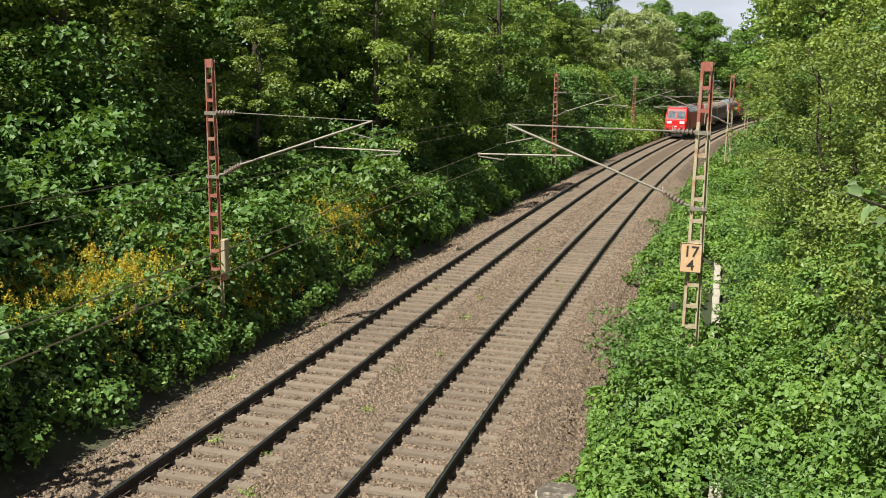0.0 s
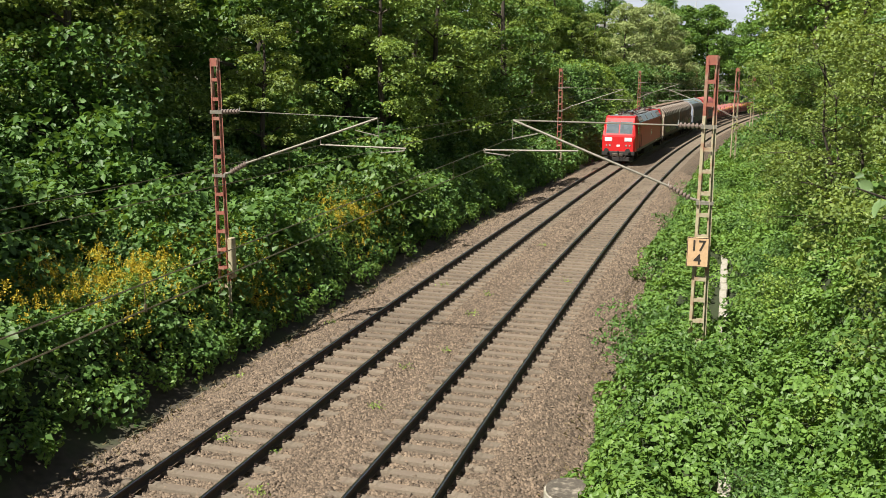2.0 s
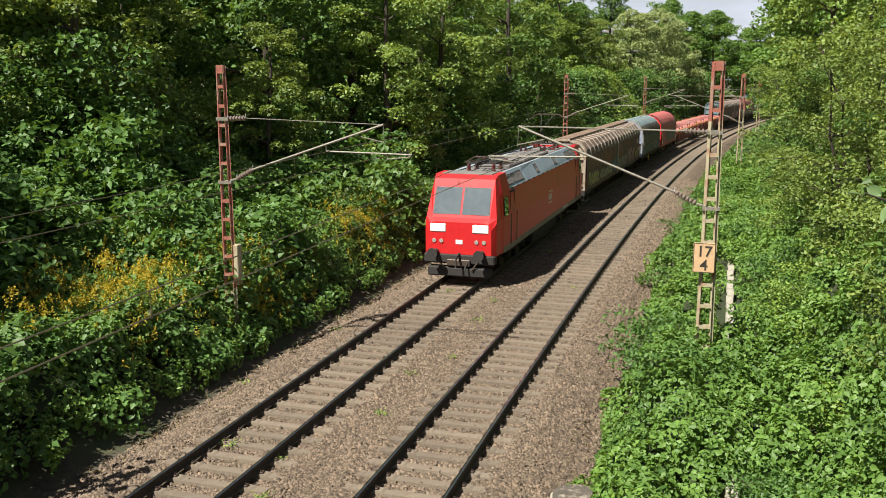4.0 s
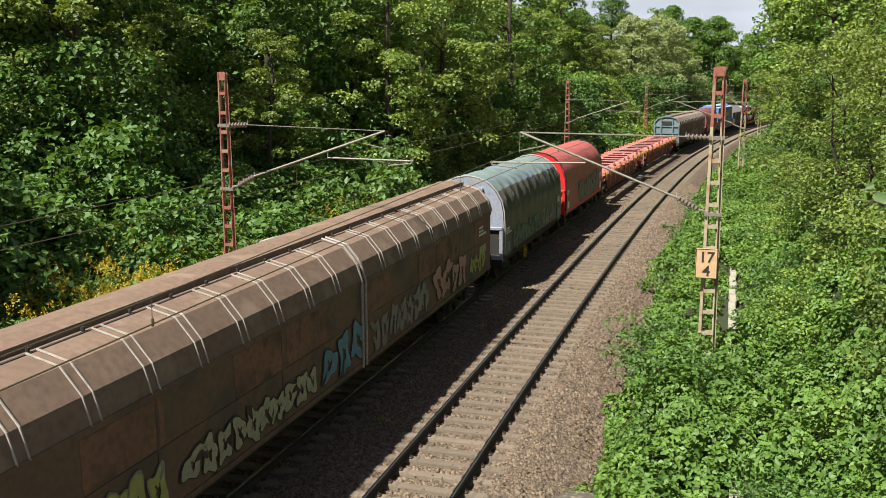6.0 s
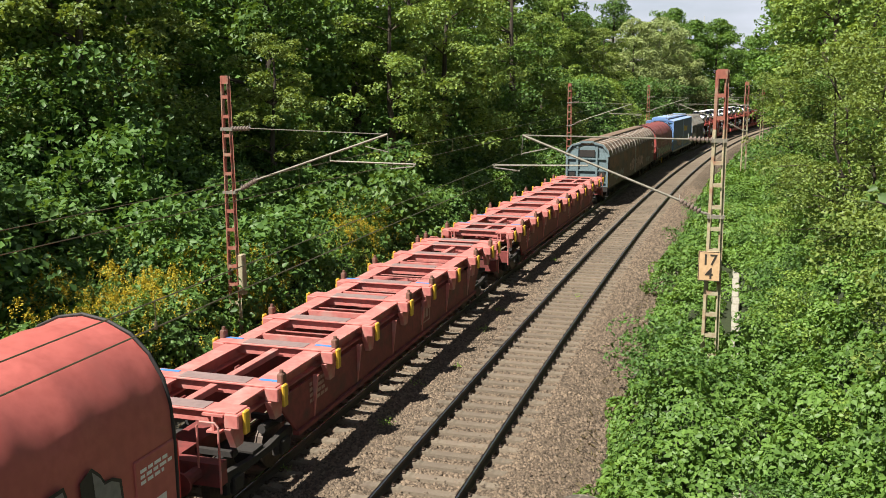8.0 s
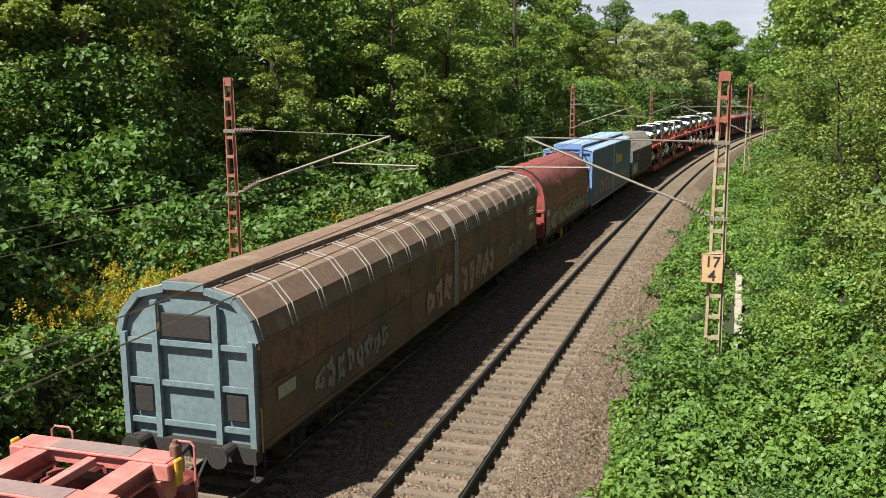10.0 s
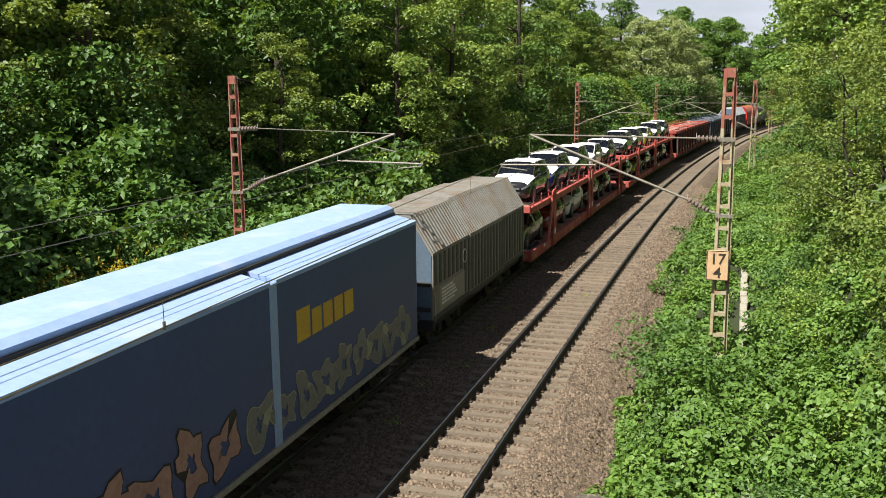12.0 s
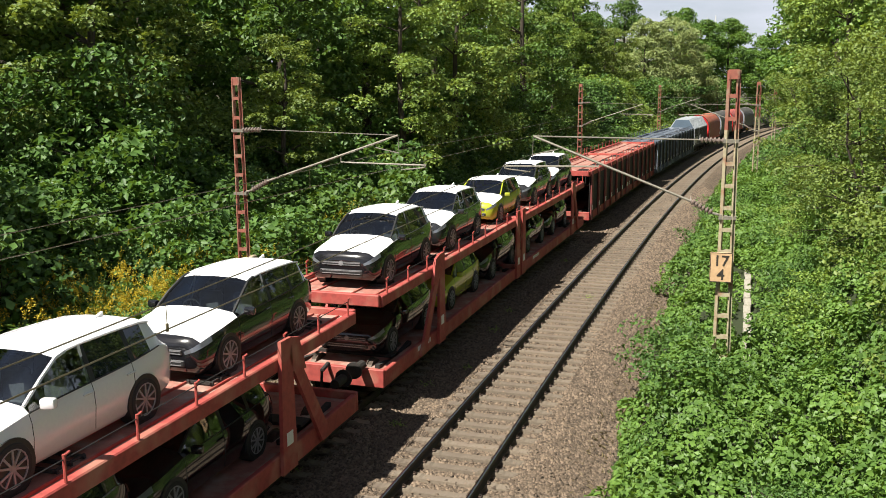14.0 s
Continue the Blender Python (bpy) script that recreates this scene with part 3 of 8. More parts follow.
def make_cover():
    # a dark sheet whose colour puts shade into the gaps under the leaves
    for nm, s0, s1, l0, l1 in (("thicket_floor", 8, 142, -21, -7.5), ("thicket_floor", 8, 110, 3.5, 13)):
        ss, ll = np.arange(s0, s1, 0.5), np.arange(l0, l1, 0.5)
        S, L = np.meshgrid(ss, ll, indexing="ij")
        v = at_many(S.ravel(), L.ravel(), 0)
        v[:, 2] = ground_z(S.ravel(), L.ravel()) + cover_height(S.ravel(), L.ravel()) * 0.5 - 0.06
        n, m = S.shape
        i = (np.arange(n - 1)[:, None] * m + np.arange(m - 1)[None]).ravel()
        tagged(bulk(nm, v, np.stack([i, i + 1, i + m + 1, i + m], 1), UNDER), "dark sheet standing for the shade under the leaves", "undergrowth", kind="stuff")
    clump_cover("bramble_bank", "dense green bramble and ivy over the bank", 4300, 52, (10, 95), (-21, -7.2), (0.26, 0.62), 0.155, BRAMBLE, 21, power=1.4)
    clump_cover("nettle_bank", "bright green nettles and herbs along the stone bed", 2600, 34, (10, 75), (-10.2, -7.0), (0.16, 0.36), 0.12, HERB, 22, power=1.3, aspect=0.6)
    clump_cover("bramble_slope", "lush bramble leaves over the near bank", 3000, 62, (9.5, 75), (2.7, 11.5), (0.18, 0.46), 0.122, SLOPELEAF, 23, power=1.75, keepf=off_duct)
    clump_cover("nettle_slope", "bright green herbs over the sunlit bank", 1500, 40, (13, 80), (2.3, 9.0), (0.16, 0.34), 0.115, HERB, 24, power=1.2, aspect=0.66, keepf=off_duct)
    # the darker leaf colour puts the wood's shade into this stretch
    clump_cover("middle_bank_cover", "dense green growth at the foot of the wood", 1100, 36, (76, 108), (-17, -7.2), (0.3, 0.5), 0.13, BRAMBLE, 31, power=1.0)
    # the brighter leaf colour beyond it stands for sunlight on the bank
    clump_cover("far_bank_cover", "green growth on a distant bank, coloured as if sunlit", 1300, 36, (101, 140), (-15, -7.2), (0.3, 0.5), 0.13, BRIGHT, 25, power=1.0)
    scatter_cover("distant_cover", "green growth beside the line far off", 9000, (135, 230), (-20, -6.5), 0.16, BRAMBLE, 30, power=1.2)
    scatter_cover("far_slope_cover", "green growth on the distant bank", 14000, (70, 200), (2.6, 14), 0.16, BRAMBLE, 26, power=1.3)
    # goldenrod: narrow leaves up the stems, yellow plumes on top
    gold = lambda s, l, rng: rng.random(len(s)) < in_gold(s, l)
    scatter_cover("goldenrod_leaves", "upright green goldenrod stems with narrow leaves", 60000, (10, 38), (-13, -7), 0.15, BRIGHT, 27, power=1.0, keepf=gold, extra=0.12, aspect=0.28, tilt=1.0, droop=0.5)
    rng = np.random.default_rng(28)
    n = 11000
    s, l = rng.uniform(11, 38, n), rng.uniform(-13, -7.2, n)
    ok = rng.random(n) < in_gold(s, l) * (0.12 + 0.88 * (fbm(s * 1.9, l * 2.1, 6) > -0.1))
    s, l = s[ok], l[ok]
    m = 15
    c = np.repeat(at_many(s, l, 0), m, 0)
    z = ground_z(s, l) + cover_height(s, l) + rng.uniform(0.1, 0.42, len(s))
    up = np.tile(np.linspace(0, 0.2, m), len(s))
    c[:, 2] = np.repeat(z, m) + up
    c[:, :2] += rng.normal(size=(len(c), 2)) * (0.055 * (1.15 - up / 0.2))[:, None]
    tagged(leaves("goldenrod_flowers", c, rng.normal(size=c.shape) + np.array([0, 0, 0.6]), rng.uniform(0.03, 0.065, len(c)), GOLD, aspect=0.6), "yellow goldenrod plumes in the undergrowth", "flowers", kind="stuff")
    # small weeds in the stone bed
    rng = np.random.default_rng(29)
    spots = [(17.0, -4.3), (16.6, -3.0), (28.0, -1.95), (30.5, -2.1), (22.3, -2.2), (33.4, 0.1), (24.0, -1.6), (14.9, -2.4), (19.5, -1.9), (31.5, -4.0), (40, -2), (26, -5.9), (21, -6.2)]
    for s, l in spots:
        k = int(rng.integers(25, 60))
        p = at(s, l, float(ballast_z(l)) + 0.03)
        c = np.array(p) + rng.normal(size=(k, 3)) * np.array([0.1, 0.1, 0.035]) + np.array([0, 0, 0.06])
        ob = leaves("weed", c - np.array(p), rng.normal(size=(k, 3)) * 0.6 + np.array([0, 0, 1]), rng.uniform(0.04, 0.09, k), BRIGHT, aspect=0.45)
        ob.matrix_basis = Matrix.Translation(p)
        tagged(ob, "small green weed growing between the ballast stones", "weed", kind="stuff")
    n = 2600
    s, l = rng.uniform(12, 60, n) , np.where(rng.random(n) < 0.5, rng.uniform(-6.9, -6.2, n), rng.uniform(2.3, 3.1, n))
    c = at_many(s, l, 0)
    c[:, 2] = ballast_z(l) + rng.uniform(0.0, 0.08, n)
    dry = leaf_mat("dry_stalk", (0.10, 0.08, 0.03), (0.24, 0.19, 0.09), trans=0.1)
    tagged(leaves("dry_grass", c, rng.normal(size=(n, 3)) + np.array([0, 0, 0.3]), rng.uniform(0.08, 0.22, n), dry, aspect=0.12), "dry grass and straw along the bed's edge", "grass", kind="stuff")


make_cover()


# ---- trees and shrubs ----
def crown_points(n, blobs, rng, shell=0.72):
    """Places and outward directions on the outer part of many overlapping clumps."""
    b = np.array(blobs)
    w = b[:, 3] ** 2
    i = rng.choice(len(b), n, p=w / w.sum())
    d = rng.normal(size=(n, 3))
    d[:, 2] += 0.55
    d /= np.linalg.norm(d, axis=1, keepdims=True)
    r = b[i, 3] * (shell + (1 - shell) * rng.random(n) ** 0.6) * (1 + 0.2 * np.sin(d[:, 0] * 7 + i) * np.cos(d[:, 2] * 6 + i * 1.7))
    c = b[i, :3] + d * r[:, None] * np.array([1, 1, 0.62])
    return c, d


def tree_mesh(seed, height, radius, base, n_leaf, size, material, n_blob=26, droop=0.25, name="tree", clump=(0.15, 0.34), stems=1):
    """A tree or shrub at the origin: tapered trunk with limbs and a crown of many leaves in uneven clumps."""
    rng = np.random.default_rng(seed)
    root = new(name)
    bm = bmesh.new()
    blobs = []
    for stem in range(stems):
        a0 = rng.uniform(0, 6.283)
        off = 0.0 if stems == 1 else 0.25 * radius
        p = Vector((math.cos(a0) * off * 0.3, math.sin(a0) * off * 0.3, -0.4))
        r = 0.022 * height / math.sqrt(stems)
        top = height * 0.88
        n = 6
        for i in range(n):
            q = Vector((p.x + rng.normal() * 0.12 + math.cos(a0) * off * 0.3, p.y + rng.normal() * 0.12 + math.sin(a0) * off * 0.3, (i + 1) / n * top))
            rod(bm, p, q, r, 7 if height > 5 else 4, r * 0.82)
            r *= 0.82
            p = q
            if q.z > base * 0.8:
                for _ in range(3 if stems == 1 else 2):
                    a = rng.uniform(0, 6.283)
                    ln = radius * rng.uniform(0.55, 1.0) * (1.1 - 0.55 * (q.z / height))
                    e = q + Vector((math.cos(a) * ln, math.sin(a) * ln, ln * rng.uniform(0.0, 0.55)))
                    mid = (q + e) / 2 + Vector((0, 0, 0.1 * ln))
                    rod(bm, q, mid, r * 0.5, 4 if height > 5 else 3, r * 0.34)
                    rod(bm, mid, e, r * 0.34, 4 if height > 5 else 3, r * 0.08)
                    blobs.append((*e, radius * rng.uniform(*clump)))
                    blobs.append((*mid, radius * rng.uniform(*clump)))
    for _ in range(n_blob):
        zz = base + (height - base) * rng.random()
        f = math.sin(math.pi * min(1, 0.18 + 0.82 * (zz - base) / (height - base))) ** 0.55
        a = rng.uniform(0, 6.283)
        rr = radius * f * rng.uniform(0.5, 1.0)
        blobs.append((math.cos(a) * rr, math.sin(a) * rr, zz, radius * rng.uniform(*clump)))
    part("trunk", bm, BARK, root)
    c, d = crown_points(n_leaf, blobs, rng)
    nrm = d * 0.55 + np.array([0, 0, 0.7]) + rng.normal(size=c.shape) * 0.45
    leaves("crown", c, nrm, size * rng.uniform(0.55, 1.4, n_leaf), material, root, aspect=0.72, droop=droop)
    return root


PROTO = {}


def plant(kind, s, l, rng, scale=1.0, group="trees of the wood on the bank", xy=None, category="tree"):
    build, lab = kind
    p = at(s, l, float(ground_z(s, l)) - 0.1) if xy is None else Vector(xy)
    m = pose(p.x, p.y, p.z, 0, 0, rng.uniform(0, 360))
    key = lab
    if key in PROTO:
        o = copy_thing(PROTO[key], m)
    else:
        o = PROTO[key] = build()
        o.matrix_basis = m
    sc = scale * rng.uniform(0.88, 1.14)
    o.scale = (sc, sc, sc * rng.uniform(0.9, 1.1))
    return tagged(o, lab, category, group)


OAK_TREE = (lambda: tree_mesh(1, 13, 4.0, 1.0, 15000, 0.18, OAK, 44, clump=(0.11, 0.24)), "broadleaved tree with a dense sunlit green crown")
MAPLE = (lambda: tree_mesh(3, 10, 3.6, 0.6, 15000, 0.165, YELLOWISH, 44, clump=(0.1, 0.22)), "yellow-green maple with layered sprays of leaves")
DARK_TREE = (lambda: tree_mesh(2, 16, 4.3, 1.5, 9500, 0.27, DARKLEAF, 48, clump=(0.13, 0.28)), "tall dark green tree in the wood")
SLIM_TREE = (lambda: tree_mesh(4, 15, 3.0, 1.5, 8000, 0.25, OAK, 40, clump=(0.13, 0.3)), "slim green tree in the wood")
CONIFER = (lambda: tree_mesh(8, 16, 3.4, 0.8, 15000, 0.3, DARKLEAF, 90, clump=(0.2, 0.4)), "tall dark narrow tree above the wood")
WILLOW = (lambda: tree_mesh(5, 14, 5.2, 0.2, 17000, 0.3, GREYLEAF, 110, clump=(0.13, 0.27)), "pale grey-green willow with a broad rounded crown")
FAR_TREE = (lambda: tree_mesh(6, 15, 4.8, 0.2, 15000, 0.32, SLOPELEAF, 100, clump=(0.14, 0.28)), "distant green broadleaved tree")
HAZEL = (lambda: tree_mesh(7, 4.6, 2.5, 0.2, 4000, 0.21, BRAMBLE, 30, name="shrub", clump=(0.2, 0.4), stems=3), "bushy green hazel shrub on the bank")
ELDER = (lambda: tree_mesh(9, 3.6, 2.2, 0.1, 3400, 0.185, OAK, 26, name="shrub", clump=(0.2, 0.42), stems=3), "rounded light green shrub on the bank")
HAWTHORN = (lambda: tree_mesh(10, 6.2, 2.6, 0.2, 19000, 0.085, YELLOWISH, 46, name="shrub", clump=(0.09, 0.2), stems=4), "dense yellow-green hawthorn shrub beside the line")
BLACKTHORN = (lambda: tree_mesh(11, 5.2, 2.4, 0.2, 15000, 0.09, DARKLEAF, 42, name="shrub", clump=(0.09, 0.2), stems=4), "tangled green thorn shrub beside the line")


MOUND = (lambda: tree_mesh(21, 2.0, 1.35, 0.1, 1700, 0.17, BRAMBLE, 16, name="bramble_bush", clump=(0.25, 0.45), stems=3), "mounded green bramble bush")
MOUND_DARK = (lambda: tree_mesh(22, 1.9, 1.3, 0.1, 1500, 0.18, DARKLEAF, 16, name="bramble_bush", clump=(0.25, 0.45), stems=3), "mounded dark green ivy bush")
MOUND_BRIGHT = (lambda: tree_mesh(23, 1.6, 1.2, 0.1, 2100, 0.105, BRIGHT, 16, name="bramble_bush", clump=(0.22, 0.4), stems=3), "bright green bushy bramble clump")
MOUND_SMALL = (lambda: tree_mesh(24, 1.7, 1.2, 0.1, 2000, 0.11, BRAMBLE, 16, name="bramble_bush", clump=(0.22, 0.4), stems=3), "deep green bushy bramble clump")


def near_wood(s):
    """The wood comes closer to the line in the middle of the cutting."""
    return float(step01(s, 38, 50) * (1 - step01(s, 90, 101)))


def make_trees():
    rng = np.random.default_rng(5)
    # shrubs at the foot of the wood
    s = 21.0
    while s < 125:
        plant(HAZEL if rng.random() < 0.55 else ELDER, s, -17.8 + rng.normal() * 0.7 + 5.2 * near_wood(s), rng, rng.uniform(0.75, 1.15), "shrubs along the wood", category="shrub")
        s += 3.3 + 0.018 * s
    s = 27.0
    while s < 150:
        k = rng.choice(3, p=(0.4, 0.45, 0.15) if s < 42 else (0.36, 0.24, 0.40))
        plant((OAK_TREE, MAPLE, DARK_TREE)[k], s, -21.5 + rng.normal() * 0.9 + 5.2 * near_wood(s), rng)
        s += 5.2 + 0.02 * s
    for l0, gap in ((-27, 6.2), (-33.5, 7.5)):
        s = 35.0 if l0 > -30 else 41.0
        while s < 160:
            if s < 95 or l0 > -30:
                plant(DARK_TREE if rng.random() < 0.6 else SLIM_TREE, s, l0 + rng.normal() * 1.2, rng, 1.12 if s > 42 else 0.8)
            s += gap + 0.02 * s
    # undergrowth of the wood, closing it off
    s = 31.0
    while s < 120:
        plant(HAZEL, s, -25.0 + rng.normal(), rng, rng.uniform(1.3, 1.8), "shrubs along the wood", category="shrub")
        plant(DARK_TREE, s + 2.0, -39 + rng.normal(), rng, 1.1)
        s += 6.5
    # tall trees out of view, added to lay shade over the bank
    for s, l, sc in ((7.0, -18.0, 0.95), (12.0, -22.0, 1.0), (12.0, -16.5, 0.82)):
        plant(DARK_TREE, s, l, rng, sc)
    # trees standing forward on the bank
    plant(OAK_TREE, 47.0, -12.4, rng, 1.05)
    plant(OAK_TREE, 56.0, -12.4, rng, 1.15)
    plant(MAPLE, 37.5, -14.5, rng, 0.75)
    plant(MAPLE, 29.5, -18.0, rng, 1.1)
    # the other bank
    for s, l, sc, kd in ((8.5, 9.3, 0.85, BLACKTHORN), (12.2, 9.2, 0.95, BLACKTHORN), (16.5, 9.6, 1.05, HAWTHORN), (21.0, 9.8, 1.0, HAWTHORN), (26.0, 10.0, 1.05, HAWTHORN), (14.0, 12.5, 1.5, BLACKTHORN),
                         (20.0, 13.0, 1.5, BLACKTHORN), (31.0, 9.4, 1.1, HAWTHORN), (37.0, 9.2, 1.15, HAWTHORN), (43.5, 9.0, 1.15, BLACKTHORN), (28.0, 13.0, 1.6, BLACKTHORN), (36.0, 13.0, 1.6, HAWTHORN), (51.0, 9.0, 1.2, HAWTHORN)):
        plant(kd, s, l, rng, sc, "shrubs on the near bank", category="shrub")
    for s, l, sc in ((45, 13.5, 0.95), (55, 12, 1.0), (64, 10.6, 1.0), (74, 10.4, 1.05), (85, 10.5, 1.05), (97, 10.0, 1.0), (110, 10.5, 1.0), (70, 16, 1.1), (85, 17, 1.1), (100, 16, 1.1), (125, 11, 1.0), (140, 11.5, 1.0), (55, 18, 1.1)):
        plant(OAK_TREE if s < 60 else (SLIM_TREE, FAR_TREE)[int(rng.random() < 0.6)], s, l, rng, sc, "trees on the near bank")
    # low mounds that break up the bramble
    for k in range(46):
        s, l = 12 + 40 * rng.random() ** 1.3, -rng.uniform(8.6, 16.5)
        if in_gold(s, l) < 0.35:
            plant(MOUND if rng.random() < 0.6 else MOUND_DARK, s, l, rng, rng.uniform(0.9, 1.5), "bramble mounds on the banks", category="bramble")
    for k in range(40):
        s, l = 11 + 42 * rng.random() ** 1.5, rng.uniform(3.7, 8.6)
        if abs(l - 5.3) > 1.0 or not (14 < s < 17.5 or 24 < s < 38):
            plant((MOUND_BRIGHT, MOUND_SMALL)[int(rng.random() < 0.45)], s, l, rng, rng.uniform(0.55, 0.95), "bramble mounds on the banks", category="bramble")
    for b, d, sc in ((10.6, 124, 1.5), (11.2, 130, 1.6), (11.9, 137, 1.6), (12.7, 145, 1.7), (13.5, 152, 1.6), (14.2, 160, 1.6), (15.1, 168, 1.5)):
        plant(HAZEL, 0, 0, rng, sc, "shrubs beyond the bend", (d * math.sin(radians(b)), d * math.cos(radians(b)), 0.9), category="shrub")
    # where the line bends out of sight
    for b, d, kd, sc in ((6.6, 108, SLIM_TREE, 1.15), (7.4, 118, MAPLE, 1.3), (9.0, 128, MAPLE, 1.1), (9.6, 146, CONIFER, 1.0), (8.9, 150, CONIFER, 0.9), (10.9, 138, WILLOW, 0.92), (12.2, 150, WILLOW, 1.05), (13.4, 158, WILLOW, 0.95),
                         (14.2, 176, FAR_TREE, 1.12), (15.7, 180, FAR_TREE, 1.05), (16.9, 188, FAR_TREE, 0.95), (13.0, 186, FAR_TREE, 1.15), (11.3, 180, FAR_TREE, 1.0), (18.2, 204, FAR_TREE, 0.95), (19.4, 206, FAR_TREE, 0.95), (20.8, 205, FAR_TREE, 1.0),
                         (22.2, 200, FAR_TREE, 1.0), (7.5, 175, FAR_TREE, 1.2), (5.6, 150, FAR_TREE, 1.25), (14.6, 215, FAR_TREE, 1.1), (16.2, 220, FAR_TREE, 1.1), (17.6, 222, FAR_TREE, 1.05)):
        x, y = d * math.sin(radians(b)), d * math.cos(radians(b))
        plant(kd, 0, 0, rng, sc, "trees beyond the bend", (x, y, 2.5))


make_trees()


def make_near_sprig():
    """A twig with a few large leaves close by, and red berries in the thorn shrub."""
    root = tagged(new("branch"), "leafy twig with large pale green leaves", "branch")
    base = Vector((1.36, 2.52, 6.86))
    bm = bmesh.new()
    ends = [Vector((1.09, 2.42, 6.95)), Vector((1.13, 2.34, 6.88))]
    for e in ends:
        rod(bm, base, e, 0.006, 6, 0.002)
    part("twig", bm, BARK, root)
    lm = leaf_mat("large_leaf", (0.08, 0.14, 0.05), (0.20, 0.30, 0.10))
    rng = np.random.default_rng(77)
    for e in ends:
        for k in range(5):
            f = 0.4 + 0.6 * k / 4
            p = base.lerp(e, f) + Vector(rng.normal(size=3) * 0.018)
            bm = bmesh.new()
            d = Vector(rng.normal(size=3) * 0.6 + np.array([-0.4, -0.1, 0.1])).normalized()
            nn = Vector(rng.normal(size=3) * 0.5 + np.array([-0.4, -0.5, 0.8]))
            w = d.cross(nn).normalized()
            nn = w.cross(d).normalized()
            ln, wd = rng.uniform(0.045, 0.065), rng.uniform(0.014, 0.02)
            rows = []
            for t, ww in ((0, 0.05), (0.2, 0.75), (0.45, 1.0), (0.75, 0.7), (1, 0.04)):
                c = p + d * ln * t - nn * ln * 0.25 * t * t
                rows.append([bm.verts.new(c + w * wd * ww * q + nn * abs(q) * wd * 0.3) for q in (-1, 0, 1)])
            for a, b in zip(rows, rows[1:]):
                for q in range(2):
                    bm.faces.new((a[q], a[q + 1], b[q + 1], b[q]))
            part("leaf", bm, lm, root, smooth=True)
    berry = mat("red_berry", (0.30, 0.012, 0.01), (0.2, 0.01, 0.01), rough=0.25, bump=0)
    bunches = ((11.2, 7.55, 6.2), (12.3, 7.5, 5.5), (11.8, 7.7, 5.9), (13.0, 7.6, 5.2), (12.6, 7.55, 6.6))
    for s, l, z in bunches:
        r2 = tagged(new("berry_bunch"), "bunch of small red berries in a thorn shrub", "berries", "red berries in the shrub")
        r2.matrix_basis = Matrix.Translation(at(s, l, z))
        for k in range(9):
            bm = bmesh.new()
            bmesh.ops.create_icosphere(bm, subdivisions=1, radius=0.017, matrix=Matrix.Translation(Vector(rng.normal(size=3) * 0.05)))
            part("berry", bm, berry, r2, smooth=True)


make_near_sprig()


# ---- overhead line ----
RUST = mat("mast_red", (0.34, 0.115, 0.075), (0.24, 0.085, 0.06), rough=0.85, big=1.2, fine=12, bump=0.15, dirt=(0.30, 0.22, 0.15), dirt_amount=0.45)
PALE = mat("mast_pale", (0.42, 0.38, 0.25), (0.33, 0.28, 0.18), rough=0.85, big=1.2, fine=12, bump=0.15, dirt=(0.30, 0.15, 0.09), dirt_amount=0.4)
TUBE = mat("cantilever_tube", (0.30, 0.28, 0.23), (0.20, 0.18, 0.14), rough=0.6, metal=0.4, fine=14, bump=0.05)
PORC = mat("porcelain_brown", (0.22, 0.17, 0.14), (0.12, 0.09, 0.075), rough=0.3, bump=0)
WIRE = mat("overhead_wire", (0.19, 0.16, 0.09), (0.13, 0.11, 0.065), rough=0.45, metal=0.5, bump=0)


def insulator(parent, p, q):
    p, q = Vector(p), Vector(q)
    bm = bmesh.new()
    lathe(bm, p, q, [(0, 0.035)] + [(f + d, r) for f in (0.1, 0.26, 0.42, 0.58, 0.74, 0.9) for d, r in ((-0.05, 0.038), (-0.03, 0.075), (0.03, 0.07), (0.05, 0.038))] + [(1, 0.035)], 12)
    part("insulator", bm, PORC, parent, "ribbed porcelain insulator")
    for e in (p, q):
        bm = bmesh.new()
        rod(bm, e, e + Vector((0, 0, 0.13)), 0.016, 6, 0.004)
        part("bird_spike", bm, RIBGREY_EARLY, parent)


RIBGREY_EARLY = mat("galvanised", (0.5, 0.5, 0.48), (0.38, 0.38, 0.36), rough=0.5, metal=0.5, bump=0.02)


